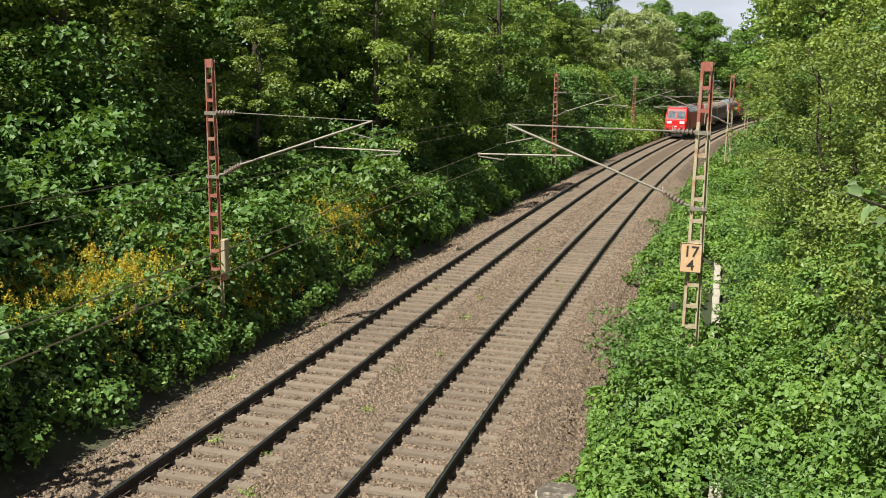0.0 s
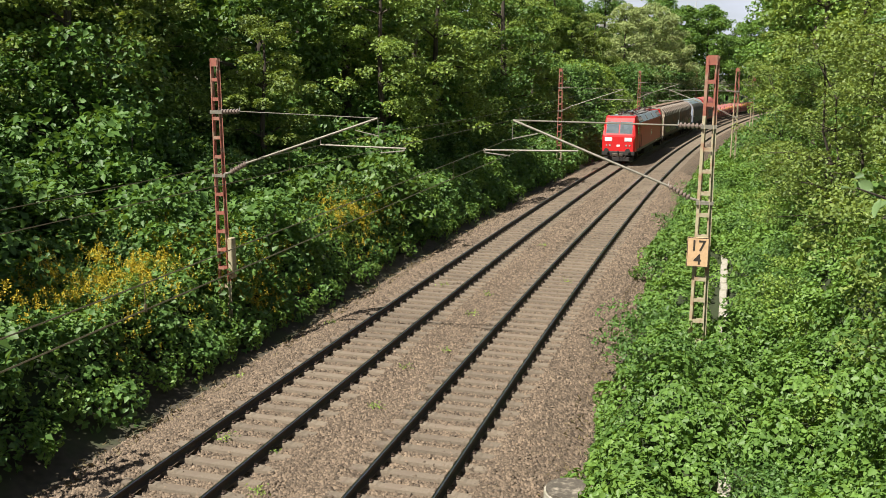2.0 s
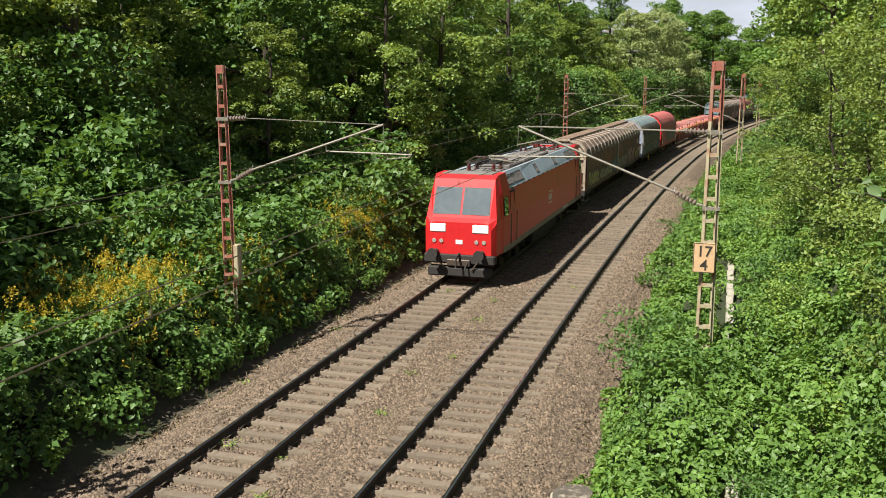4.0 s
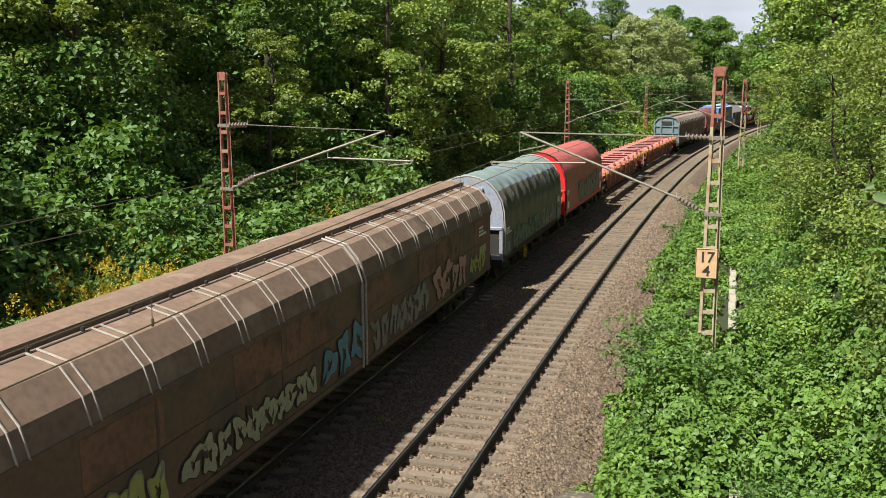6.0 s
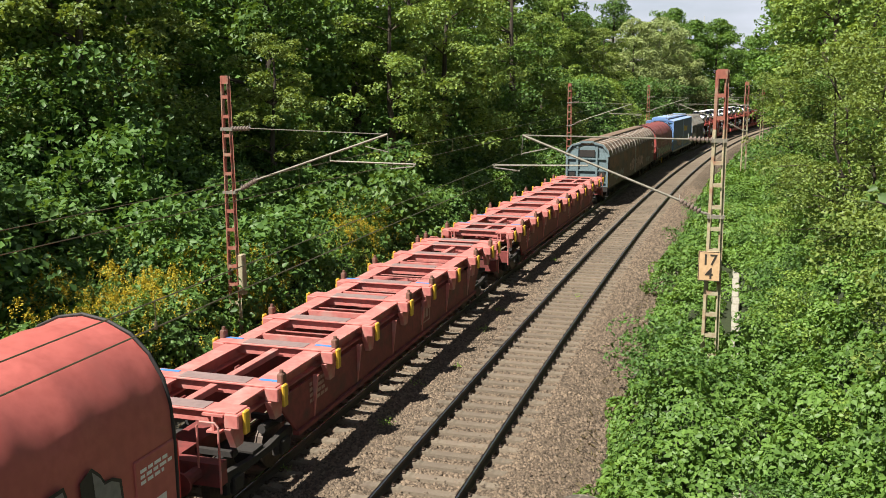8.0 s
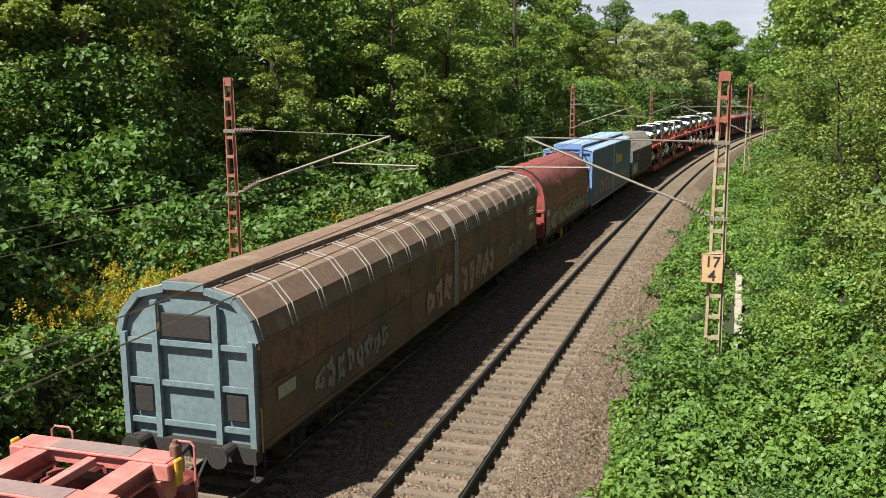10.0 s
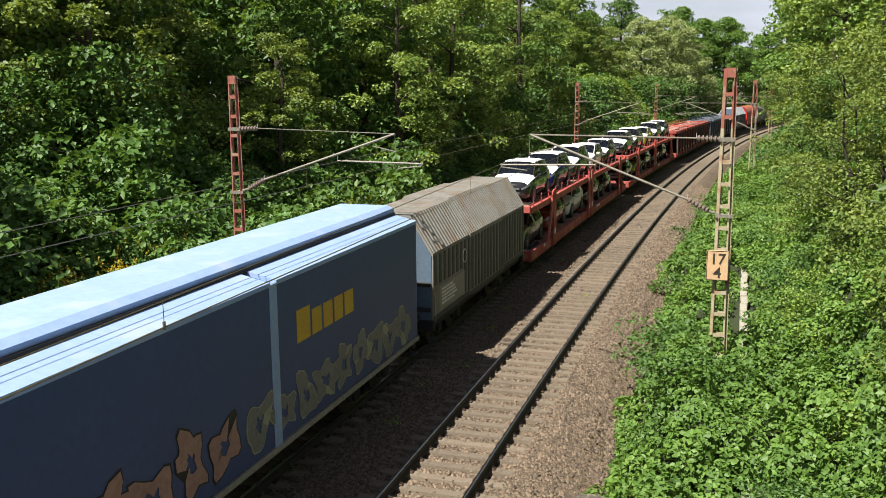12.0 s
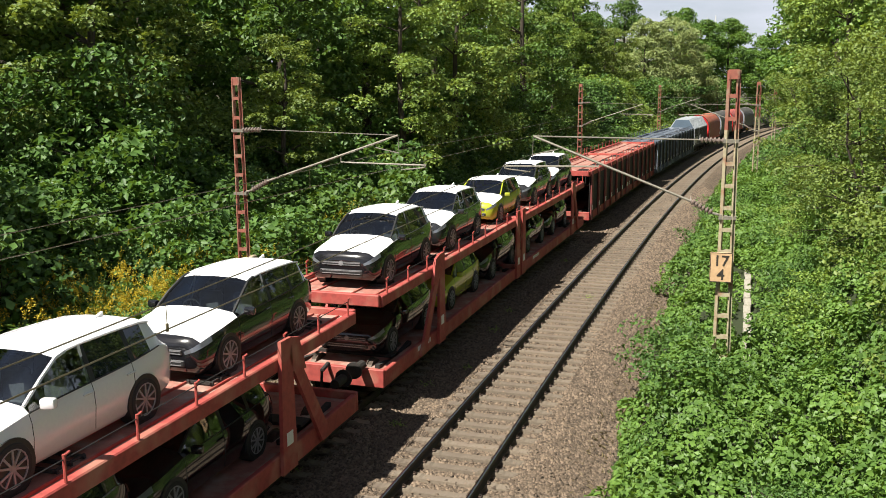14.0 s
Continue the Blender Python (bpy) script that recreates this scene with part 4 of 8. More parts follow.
def make_mast(label, top, side, zigzag=False, split=3.9):
    """Lattice mast at the origin, with its cantilever towards the track: side is +1 when the track lies to +x."""
    root = tagged(new("overhead_line_mast"), label, "mast", "masts along the line")
    z0 = -0.8
    w = lambda z: 0.32 - (0.32 - 0.17) * (z - z0) / (top - z0)
    for sx in (-1, 1):
        for m, a, b, nm in ((PALE, z0, split, "lower_chord"), (RUST, split, top, "chord")):
            bm = bmesh.new()
            xa, xb = sx * w(a) / 2, sx * w(b) / 2
            bar(bm, (xa, 0, a), (xb, 0, b), 0.036, 0.015)
            for y in (-0.05, 0.05):
                bar(bm, (xa, y, a), (xb, y, b), 0.04, 0.012)
            bar(bm, (xa + sx * 0.016, 0, a), (xb + sx * 0.016, 0, b), 0.01, 0.1)
            part(nm, bm, m, root)
    z = z0 + 0.6
    k = 0
    while z < top - 0.3:
        m = RUST if z > split else PALE
        bm = bmesh.new()
        for y in (-0.056, 0.056):
            if zigzag:
                sg = 1 if k % 2 else -1
                bar(bm, (-sg * w(z) / 2, y, z), (sg * w(z + 0.42) / 2, y, z + 0.42), 0.05, 0.01)
            else:
                box(bm, -w(z) / 2, w(z) / 2, y - 0.006, y + 0.006, z - 0.045, z + 0.045)
        part("batten", bm, m, root)
        z += 0.42 if zigzag else 0.52
        k += 1
    bm = bmesh.new()
    box(bm, -w(top) / 2 - 0.03, w(top) / 2 + 0.03, -0.06, 0.06, top - 0.2, top + 0.02)
    part("head_plate", bm, RUST, root)
    # cantilever: tie, strut, registration arm and steady arm
    d = side
    cant = new("cantilever")
    cant.parent = root
    hi, lo = 6.05 if side < 0 else 6.22, 4.35 if side < 0 else 4.58
    tip = Vector((d * 4.68, 0, 6.12))
    bm = bmesh.new()
    rod(bm, (d * 0.7, 0, hi + 0.02), tip, 0.018 if side < 0 else 0.01, 6)
    part("tie", bm, TUBE, cant)
    bm = bmesh.new()
    rod(bm, (d * 0.85, 0, lo + 0.27), tip, 0.03, 8)
    part("strut", bm, TUBE, cant)
    bm = bmesh.new()
    rod(bm, (d * 3.05, 0, 5.4), (d * 5.45, 0, 5.36), 0.022, 8)
    rod(bm, (d * 3.05, 0, 5.4), (d * 3.05, 0, lo + 0.27 + (6.12 - lo - 0.27) * (3.05 - 0.85) / (4.68 - 0.85)), 0.012, 6)
    part("registration_arm", bm, TUBE, cant)
    bm = bmesh.new()
    rod(bm, (d * 5.4, 0, 5.3), (d * 4.75, 0, 5.23), 0.016, 6)
    rod(bm, (d * 5.4, 0, 5.3), (d * 5.4, 0, 5.4), 0.025, 6)
    part("steady_arm", bm, TUBE, cant)
    bm = bmesh.new()
    rod(bm, (d * 4.05, 0, 5.8), (d * 4.7, 0, 5.66), 0.014, 6)
    rod(bm, (d * 4.68, 0, 6.14), (d * 4.7, 0, 5.62), 0.008, 6)
    part("hanger", bm, TUBE, cant)
    insulator(cant, (d * 0.12, 0, hi), (d * 0.7, 0, hi + 0.02))
    insulator(cant, (d * 0.35, 0, lo), (d * 0.85, 0, lo + 0.27))
    bm = bmesh.new()
    rod(bm, (0, 0, lo - 0.08), (d * 0.35, 0, lo), 0.03, 6)
    box(bm, -0.2, 0.2, -0.07, 0.07, lo - 0.14, lo - 0.06)
    part("bracket", bm, TUBE, cant)
    bm = bmesh.new()
    box(bm, -0.18, 0.18, -0.07, 0.07, hi - 0.05, hi + 0.04)
    part("bracket", bm, TUBE, cant)
    return root


def make_overhead():
    near_r = make_mast("rust-red lattice mast with cantilever, pale lower part", 7.66, -1, split=6.3)
    near_r.matrix_basis = on_line(23.5, 4.95)
    far_r = make_mast("rust-red lattice mast with zigzag bracing", 7.66, -1, True, 5.2)
    far_r.matrix_basis = on_line(70.0, 5.35)
    copy_thing(far_r, on_line(116.0, 5.0))
    copy_thing(far_r, on_line(163.0, 5.0))
    near_l = make_mast("rust-red lattice mast with cantilever on the bramble bank", 7.63, 1, split=1.5)
    near_l.matrix_basis = on_line(23.3, -7.93)
    for s, l in ((70.0, -7.4), (113.0, -7.9), (160.0, -7.9)):
        copy_thing(near_l, on_line(s, l))
    bm = bmesh.new()
    soft_box(bm, 0.2, 0.34, -0.12, 0.12, 1.6, 2.75, 0.02)
    part("switch_box", bm, PALE, near_l, "grey-brown cabinet on the mast")
    # distance sign
    sign = tagged(new("distance_sign"), "pale orange distance sign reading 17 over 4", "sign")
    sign.matrix_basis = on_line(23.3, 4.86)
    face = mat("sign_face", (0.62, 0.42, 0.24), (0.54, 0.35, 0.19), rough=0.5, big=2, fine=14, bump=0.02, dirt=(0.45, 0.3, 0.18), dirt_amount=0.3)
    bm = bmesh.new()
    soft_box(bm, -0.255, 0.255, -0.015, 0.015, 2.73, 3.45, 0.012)
    part("plate", bm, face, sign)
    bm = bmesh.new()
    for x0, x1, z0, z1 in ((-0.25, 0.25, 2.735, 2.75), (-0.25, 0.25, 3.43, 3.445), (-0.25, -0.235, 2.75, 3.43), (0.235, 0.25, 2.75, 3.43)):
        box(bm, x0, x1, -0.019, -0.016, z0, z1)
    part("border", bm, TRIM_EARLY, sign)
    for txt, z in (("17", 3.13), ("4", 2.8)):
        cu = bpy.data.curves.new("numeral", "FONT")
        cu.body = txt
        cu.size = 0.36
        cu.align_x = "CENTER"
        cu.extrude = 0.003
        cu.offset = 0.004
        o = new("numeral", cu)
        o.parent = sign
        o.matrix_basis = pose(0, -0.02, z, 90, 0, 0)
        cu.materials.append(TRIM_EARLY)
    bm = bmesh.new()
    for z in (2.8, 3.38):
        box(bm, -0.2, 0.2, 0.015, 0.09, z - 0.02, z + 0.02)
    part("clamp", bm, PALE, sign)
    # wires, with a slight sag in the upper one and droppers between
    sup = [(-60, 0.0, 0.0), (-18.0, 0.0, 0.0), (23.4, 0, 0), (70.0, 0, 0), (115.0, 0, 0), (162.0, 0, 0), (230.0, 0, 0)]
    for base_l, zc, zm, offs in ((0.0, 5.25, 5.64, (0.4, 0.9, 0.16, 0.45, 0.1, 0.3, 0)), (-SEP, 5.3, 5.74, (0.5, 0.5, 0.62, 0.1, 0.4, 0, 0))):
        wire = tagged(new("overhead_wire"), "thin bronze contact wire hung from a carrying wire", "overhead wire")
        pts_c, pts_m, drops = [], [], []
        for (sa, _, _), (sb, _, _), oa, ob_ in zip(sup, sup[1:], offs, offs[1:]):
            n = 8
            for k in range(n + (1 if sb == 230.0 else 0)):
                f = k / n
                s, l = sa + (sb - sa) * f, base_l + oa + (ob_ - oa) * f
                sag = 0.17 * 4 * f * (1 - f)
                lift = 0.0 if sa < 23 else 0.35 * step01(s, 24, 60)
                pts_c.append(at(s, l, zc))
                pts_m.append(at(s, l, zm + float(lift) - sag))
                if k in (1, 3, 5, 7):
                    drops.append((pts_c[-1], pts_m[-1]))
        for nm, pts, r in (("contact_wire", pts_c, 0.0075), ("carrying_wire", pts_m, 0.0065)):
            bm = bmesh.new()
            tube(bm, pts, r, 5)
            part(nm, bm, WIRE, wire)
        for a, b in drops:
            bm = bmesh.new()
            rod(bm, a, b, 0.004, 5)
            rod(bm, a + Vector((0, 0, -0.02)), a + Vector((0, 0, 0.05)), 0.014, 6)
            part("dropper", bm, WIRE, wire)


TRIM_EARLY = mat("sign_black", (0.03, 0.025, 0.02), (0.05, 0.04, 0.03), rough=0.6, bump=0)
make_overhead()


def make_line_side():
    conc = mat("duct_concrete", (0.40, 0.37, 0.31), (0.27, 0.25, 0.20), rough=0.9, big=1.5, fine=14, bump=0.2, dirt=(0.25, 0.24, 0.17), dirt_amount=0.3)
    duct = tagged(new("cable_duct"), "pale concrete cable duct half hidden in bramble", "cable duct")
    first = None
    s = 13.0
    while s < 46:
        if first is None:
            bm = bmesh.new()
            soft_box(bm, -0.11, 0.11, -0.48, 0.48, 0.0, 0.22, 0.015)
            first = part("duct_slab", bm, conc, duct)
            first.matrix_basis = on_line(s, 5.6, float(ground_z(s, 5.6)) + 0.16)
        else:
            share("duct_slab", first, duct, on_line(s, 5.6 + 0.015 * math.sin(s * 3), float(ground_z(s, 5.6)) + 0.16 + 0.01 * math.sin(s * 5)))
        s += 1.0
    # round concrete shaft beside the stone bed
    shaft = tagged(new("drain_shaft"), "round mossy concrete drain shaft with a dark lid", "drain shaft")
    shaft.matrix_basis = on_line(16.2, 3.0, -0.6)
    bm = bmesh.new()
    rod(bm, (0, 0, 0), (0, 0, 0.62), 0.46, 28)
    part("ring", bm, conc, shaft)
    bm = bmesh.new()
    rod(bm, (0, 0, 0.62), (0, 0, 0.68), 0.42, 28)
    part("lid", bm, mat("shaft_lid", (0.10, 0.085, 0.065), (0.055, 0.048, 0.038), rough=0.95, big=3, fine=16, bump=0.4, dirt=(0.3, 0.26, 0.2), dirt_amount=0.4), shaft)
    # far off above the trees
    root = tagged(new("antenna_mast"), "slim white antenna mast above distant trees", "antenna")
    root.matrix_basis = Matrix.Translation((65.3, 251.7, 6))
    bm = bmesh.new()
    rod(bm, (0, 0, 0), (0, 0, 17.5), 0.25, 8)
    part("pole", bm, WHITE_EARLY, root)
    for x, zt in ((-2.0, 19.0), (-0.9, 20.0), (0.1, 19.5), (1.4, 20.5)):
        bm = bmesh.new()
        rod(bm, (x, 0, 17.0), (x, 0, zt), 0.12, 6)
        rod(bm, (x, 0, 17.0), (0, 0, 16.5), 0.08, 6)
        part("aerial", bm, WHITE_EARLY, root)
    house = tagged(new("apartment_house"), "pale flat-roofed house just showing over the trees", "house")
    house.matrix_basis = Matrix.Translation((41.5, 226, 5))
    bm = bmesh.new()
    box(bm, -4, 4, -4, 4, 0, 13.8)
    part("wall", bm, WHITE_EARLY, house)
    bm = bmesh.new()
    box(bm, -4.3, 4.3, -4.3, 4.3, 13.8, 14.2)
    part("roof", bm, conc, house)


WHITE_EARLY = mat("pale_render", (0.6, 0.6, 0.58), (0.5, 0.5, 0.48), rough=0.7, bump=0.03)
make_line_side()

# ---- the train ----
RED = mat("loco_red", (0.60, 0.018, 0.02), (0.48, 0.016, 0.018), rough=0.4, big=0.5, fine=9, bump=0.02, dirt=(0.30, 0.025, 0.022), dirt_amount=0.1)
ROOFGREY = mat("loco_roof_grey", (0.19, 0.18, 0.165), (0.11, 0.10, 0.095), rough=0.8, big=0.8, fine=12, bump=0.1)
SLOPE = mat("loco_slope_grey", (0.30, 0.37, 0.42), (0.22, 0.27, 0.31), rough=0.6, big=0.6, fine=10, bump=0.05)
DARK = mat("underframe_dark", (0.035, 0.03, 0.027), (0.02, 0.018, 0.016), rough=0.85, fine=14, bump=0.2)
STEELW = mat("wheel_steel", (0.12, 0.09, 0.07), (0.06, 0.045, 0.036), rough=0.6, metal=0.6, fine=10)
WHITE = mat("white_paint", (0.78, 0.78, 0.76), (0.66, 0.66, 0.64), rough=0.5, bump=0.02)
SKIRT = mat("skirt_beige", (0.30, 0.27, 0.22), (0.19, 0.165, 0.135), rough=0.8, big=1.0, fine=12, bump=0.08)
INSUL = mat("insulator_red", (0.16, 0.035, 0.03), (0.09, 0.02, 0.018), rough=0.3, bump=0)
BROWN = mat("wagon_brown", (0.175, 0.105, 0.068), (0.10, 0.064, 0.044), rough=0.75, big=0.35, fine=7, bump=0.06, dirt=(0.07, 0.055, 0.045), dirt_amount=0.5)
BROWNROOF = mat("wagon_roof_brown", (0.215, 0.142, 0.098), (0.14, 0.093, 0.066), rough=0.8, big=0.5, fine=8, bump=0.08, dirt=(0.27, 0.2, 0.14), dirt_amount=0.3)
RIBGREY = mat("rib_grey", (0.38, 0.345, 0.30), (0.24, 0.215, 0.185), rough=0.7, fine=10, bump=0.05)
ENDBEIGE = mat("wagon_end_beige", (0.42, 0.36, 0.28), (0.27, 0.22, 0.165), rough=0.75, big=1.2, fine=9, bump=0.06, dirt=(0.2, 0.12, 0.07), dirt_amount=0.4)
TEAL = mat("wagon_end_teal", (0.17, 0.24, 0.26), (0.11, 0.155, 0.17), rough=0.7, big=1.2, fine=9, bump=0.06)
TARPTOP = mat("tarp_pale_top", (0.19, 0.255, 0.24), (0.145, 0.185, 0.17), rough=0.6, big=0.9, fine=5, bump=0.1, dirt=(0.13, 0.17, 0.27), dirt_amount=0.35)
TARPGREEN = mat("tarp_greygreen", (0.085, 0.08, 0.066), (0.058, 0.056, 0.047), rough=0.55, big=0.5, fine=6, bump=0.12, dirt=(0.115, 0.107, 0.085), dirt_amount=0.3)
TARPRED = mat("tarp_red", (0.46, 0.12, 0.10), (0.36, 0.085, 0.07), rough=0.55, big=0.5, fine=6, bump=0.1, dirt=(0.34, 0.09, 0.075), dirt_amount=0.3)
TARPDARK = mat("tarp_darkred", (0.26, 0.066, 0.058), (0.185, 0.048, 0.042), rough=0.55, big=0.6, fine=6, bump=0.12, dirt=(0.17, 0.06, 0.05), dirt_amount=0.3)
ENDRED = mat("wagon_end_red", (0.60, 0.022, 0.022), (0.48, 0.02, 0.02), rough=0.5, big=0.8, fine=9, bump=0.04)
ENDDARK = mat("wagon_end_darkred", (0.40, 0.075, 0.06), (0.2, 0.05, 0.042), rough=0.6, big=0.9, fine=9, bump=0.05, dirt=(0.07, 0.04, 0.035), dirt_amount=0.4)
ENDBLUE = mat("wagon_end_bluegrey", (0.30, 0.34, 0.42), (0.20, 0.22, 0.26), rough=0.6, big=1.0, fine=9, bump=0.05, dirt=(0.3, 0.25, 0.2), dirt_amount=0.3)
CARRIER = mat("carrier_red", (0.44, 0.075, 0.06), (0.28, 0.05, 0.042), rough=0.7, big=0.6, fine=8, bump=0.08, dirt=(0.42, 0.17, 0.12), dirt_amount=0.45)
DECK = mat("carrier_deck", (0.40, 0.16, 0.12), (0.26, 0.11, 0.085), rough=0.85, big=0.7, fine=7, bump=0.12, dirt=(0.40, 0.31, 0.25), dirt_amount=0.5)
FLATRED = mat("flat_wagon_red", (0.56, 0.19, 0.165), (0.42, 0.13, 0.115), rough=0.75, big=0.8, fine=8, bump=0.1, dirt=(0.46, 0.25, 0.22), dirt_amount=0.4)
# Darker copy of this red, with the shadow side's shade in the colour
FLATSHADE = mat("flat_wagon_shade_red", (0.24, 0.05, 0.045), (0.15, 0.035, 0.032), rough=0.75, big=0.8, fine=8, bump=0.1, dirt=(0.1, 0.04, 0.035), dirt_amount=0.4)
# Shade is put into the walls' blue, sunlight into roof and ends
BLUE = mat("wagon_blue_shaded", (0.04, 0.075, 0.22), (0.032, 0.06, 0.175), rough=0.5, big=0.4, fine=7, bump=0.03)
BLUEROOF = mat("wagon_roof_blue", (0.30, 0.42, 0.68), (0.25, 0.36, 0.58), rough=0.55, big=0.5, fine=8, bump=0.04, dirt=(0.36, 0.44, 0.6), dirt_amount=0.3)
BLUEEND = mat("wagon_end_blue_lit", (0.17, 0.30, 0.58), (0.13, 0.24, 0.46), rough=0.55, big=0.8, fine=8, bump=0.04)
HOOD = mat("hood_grey", (0.27, 0.26, 0.235), (0.185, 0.175, 0.155), rough=0.72, big=0.5, fine=7, bump=0.06, dirt=(0.20, 0.145, 0.10), dirt_amount=0.45)
HOODDARK = mat("hood_rib_dark", (0.10, 0.095, 0.085), (0.065, 0.06, 0.055), rough=0.8, fine=9, bump=0.06)
YELLOW = mat("grip_yellow", (0.65, 0.42, 0.03), (0.5, 0.3, 0.03), rough=0.6, bump=0.02)
BLACKWIRE = mat("cable_black", (0.015, 0.015, 0.015), (0.025, 0.022, 0.02), rough=0.7, bump=0)
LAMP = mat("headlamp_glass", (0.85, 0.86, 0.84), (0.7, 0.7, 0.7), rough=0.15, bump=0, coat=0.8)
ORANGE = mat("warning_orange", (0.8, 0.25, 0.02), (0.7, 0.2, 0.02), rough=0.5, bump=0)
TARPORANGE = mat("tarp_orange", (0.42, 0.12, 0.06), (0.3, 0.09, 0.05), rough=0.65, bump=0.1)
DARKBLUE = mat("carrier_bluegrey", (0.10, 0.125, 0.16), (0.07, 0.085, 0.11), rough=0.7, bump=0.08, dirt=(0.3, 0.33, 0.38), dirt_amount=0.3)
GLASS = glass_mat()

# Pale base colour stands in for the sky reflected in the windscreens
SCREEN = mat("loco_screen_sheen", (0.26, 0.31, 0.34), (0.2, 0.25, 0.28), rough=0.08, big=1.2, fine=4, bump=0, coat=0.8)
S_START, V, A = 121.2, 22.2256, 0.0064
MOVERS = []


def vehicle(name, u0, u1, label, category="freight wagon", group="vehicles of the train"):
    root = new(name)
    tagged(root, label, category, group)
    MOVERS.append((root, (u0 + u1) / 2, 0.0, 0.0))
    return root, (u1 - u0) / 2


WHEEL = {}


def wheelset(parent, y, r=0.46, proto=None):
    key = r
    if key in WHEEL:
        return share("wheelset", WHEEL[key], parent, pose(0, y, r))
    bm = bmesh.new()
    rod(bm, (-0.8, 0, 0), (0.8, 0, 0), 0.08, 8)
    for x in (-0.75, 0.75):
        rod(bm, (x - 0.06, 0, 0), (x + 0.06, 0, 0), r, 20)
        rod(bm, (x - math.copysign(0.085, x), 0, 0), (x - math.copysign(0.06, x), 0, 0), r + 0.028, 20)
        rod(bm, (x + math.copysign(0.06, x), 0, 0), (x + math.copysign(0.16, x), 0, 0), 0.14, 10)
    ob = part("wheelset", bm, STEELW, parent)
    ob.matrix_basis = pose(0, y, r)
    WHEEL[key] = ob
    return ob


def bogie(parent, y, base=0.9, r=0.46, material=None):
    bm = bmesh.new()
    for x in (-1.0, 1.0):
        prism_y = [(-base - 0.35, 0.55), (base + 0.35, 0.55), (base + 0.35, 0.78), (0.35, 0.68), (-0.35, 0.68), (-base - 0.35, 0.78)]
        slab(bm, [(x - 0.06, yy, zz) for yy, zz in prism_y], 0.12, 0)
        for yy in (-base, base):
            soft_box(bm, x - 0.12, x + 0.12, yy - 0.16, yy + 0.16, 0.32, 0.62, 0.03)
            for d in (-0.24, 0.24):
                rod(bm, (x, yy + d, 0.36), (x, yy + d, 0.56), 0.07, 8)
    box(bm, -1.0, 1.0, -0.2, 0.2, 0.5, 0.75)
    b = part("bogie", bm, material or DARK, parent)
    b.matrix_basis = pose(0, y, 0)
    for yy in (-base, base):
        wheelset(b, yy, r)
    return b


def buffers(parent, y, sgn, z=1.05, material=None):
    for x in (-0.875, 0.875):
        bm = bmesh.new()
        rod(bm, (x, y, z), (x, y + sgn * 0.45, z), 0.11, 10)
        rod(bm, (x, y + sgn * 0.45, z), (x, y + sgn * 0.5, z), 0.2, 14)
        part("buffer", bm, material or DARK, parent)
    bm = bmesh.new()
    rod(bm, (0, y, z - 0.05), (0, y + sgn * 0.35, z - 0.12), 0.05, 8)
    rod(bm, (0, y + sgn * 0.35, z - 0.12), (0, y + sgn * 0.4, z - 0.5), 0.035, 8)
    rod(bm, (0.35, y, z - 0.25), (0.3, y + sgn * 0.3, z - 0.6), 0.03, 6)
    part("coupling", bm, DARK, parent)


def flat_logo(parent, x, y, z, w, h, material, name="emblem"):
    """A plain framed rectangle with two bars on a wagon's side, standing for a company's sign."""
    bm = bmesh.new()
    t = 0.05 * max(w, h)
    d = 0.006
    for y0, y1, z0, z1 in ((y, y + w, z, z + t), (y, y + w, z + h - t, z + h), (y, y + t, z, z + h), (y + w - t, y + w, z, z + h),
                           (y + w * 0.2, y + w * 0.45, z + h * 0.25, z + h * 0.75), (y + w * 0.55, y + w * 0.8, z + h * 0.25, z + h * 0.75)):
        box(bm, x, x + d, y0, y1, z0, z1)
    return part(name, bm, material, parent)


def marks(parent, x, y, z, rows, material, seed=0, w=0.9, h=0.07):
    """Small lettering too fine to read: rows of plain bars."""
    r = random.Random(seed)
    bm = bmesh.new()
    for i in range(rows):
        yy = y
        while yy < y + w * r.uniform(0.6, 1.0):
            k = r.uniform(0.05, 0.18)
            box(bm, x, x + 0.005, yy, yy + k, z - i * h * 1.7, z - i * h * 1.7 + h)
            yy += k + 0.04
    return part("lettering", bm, material, parent)


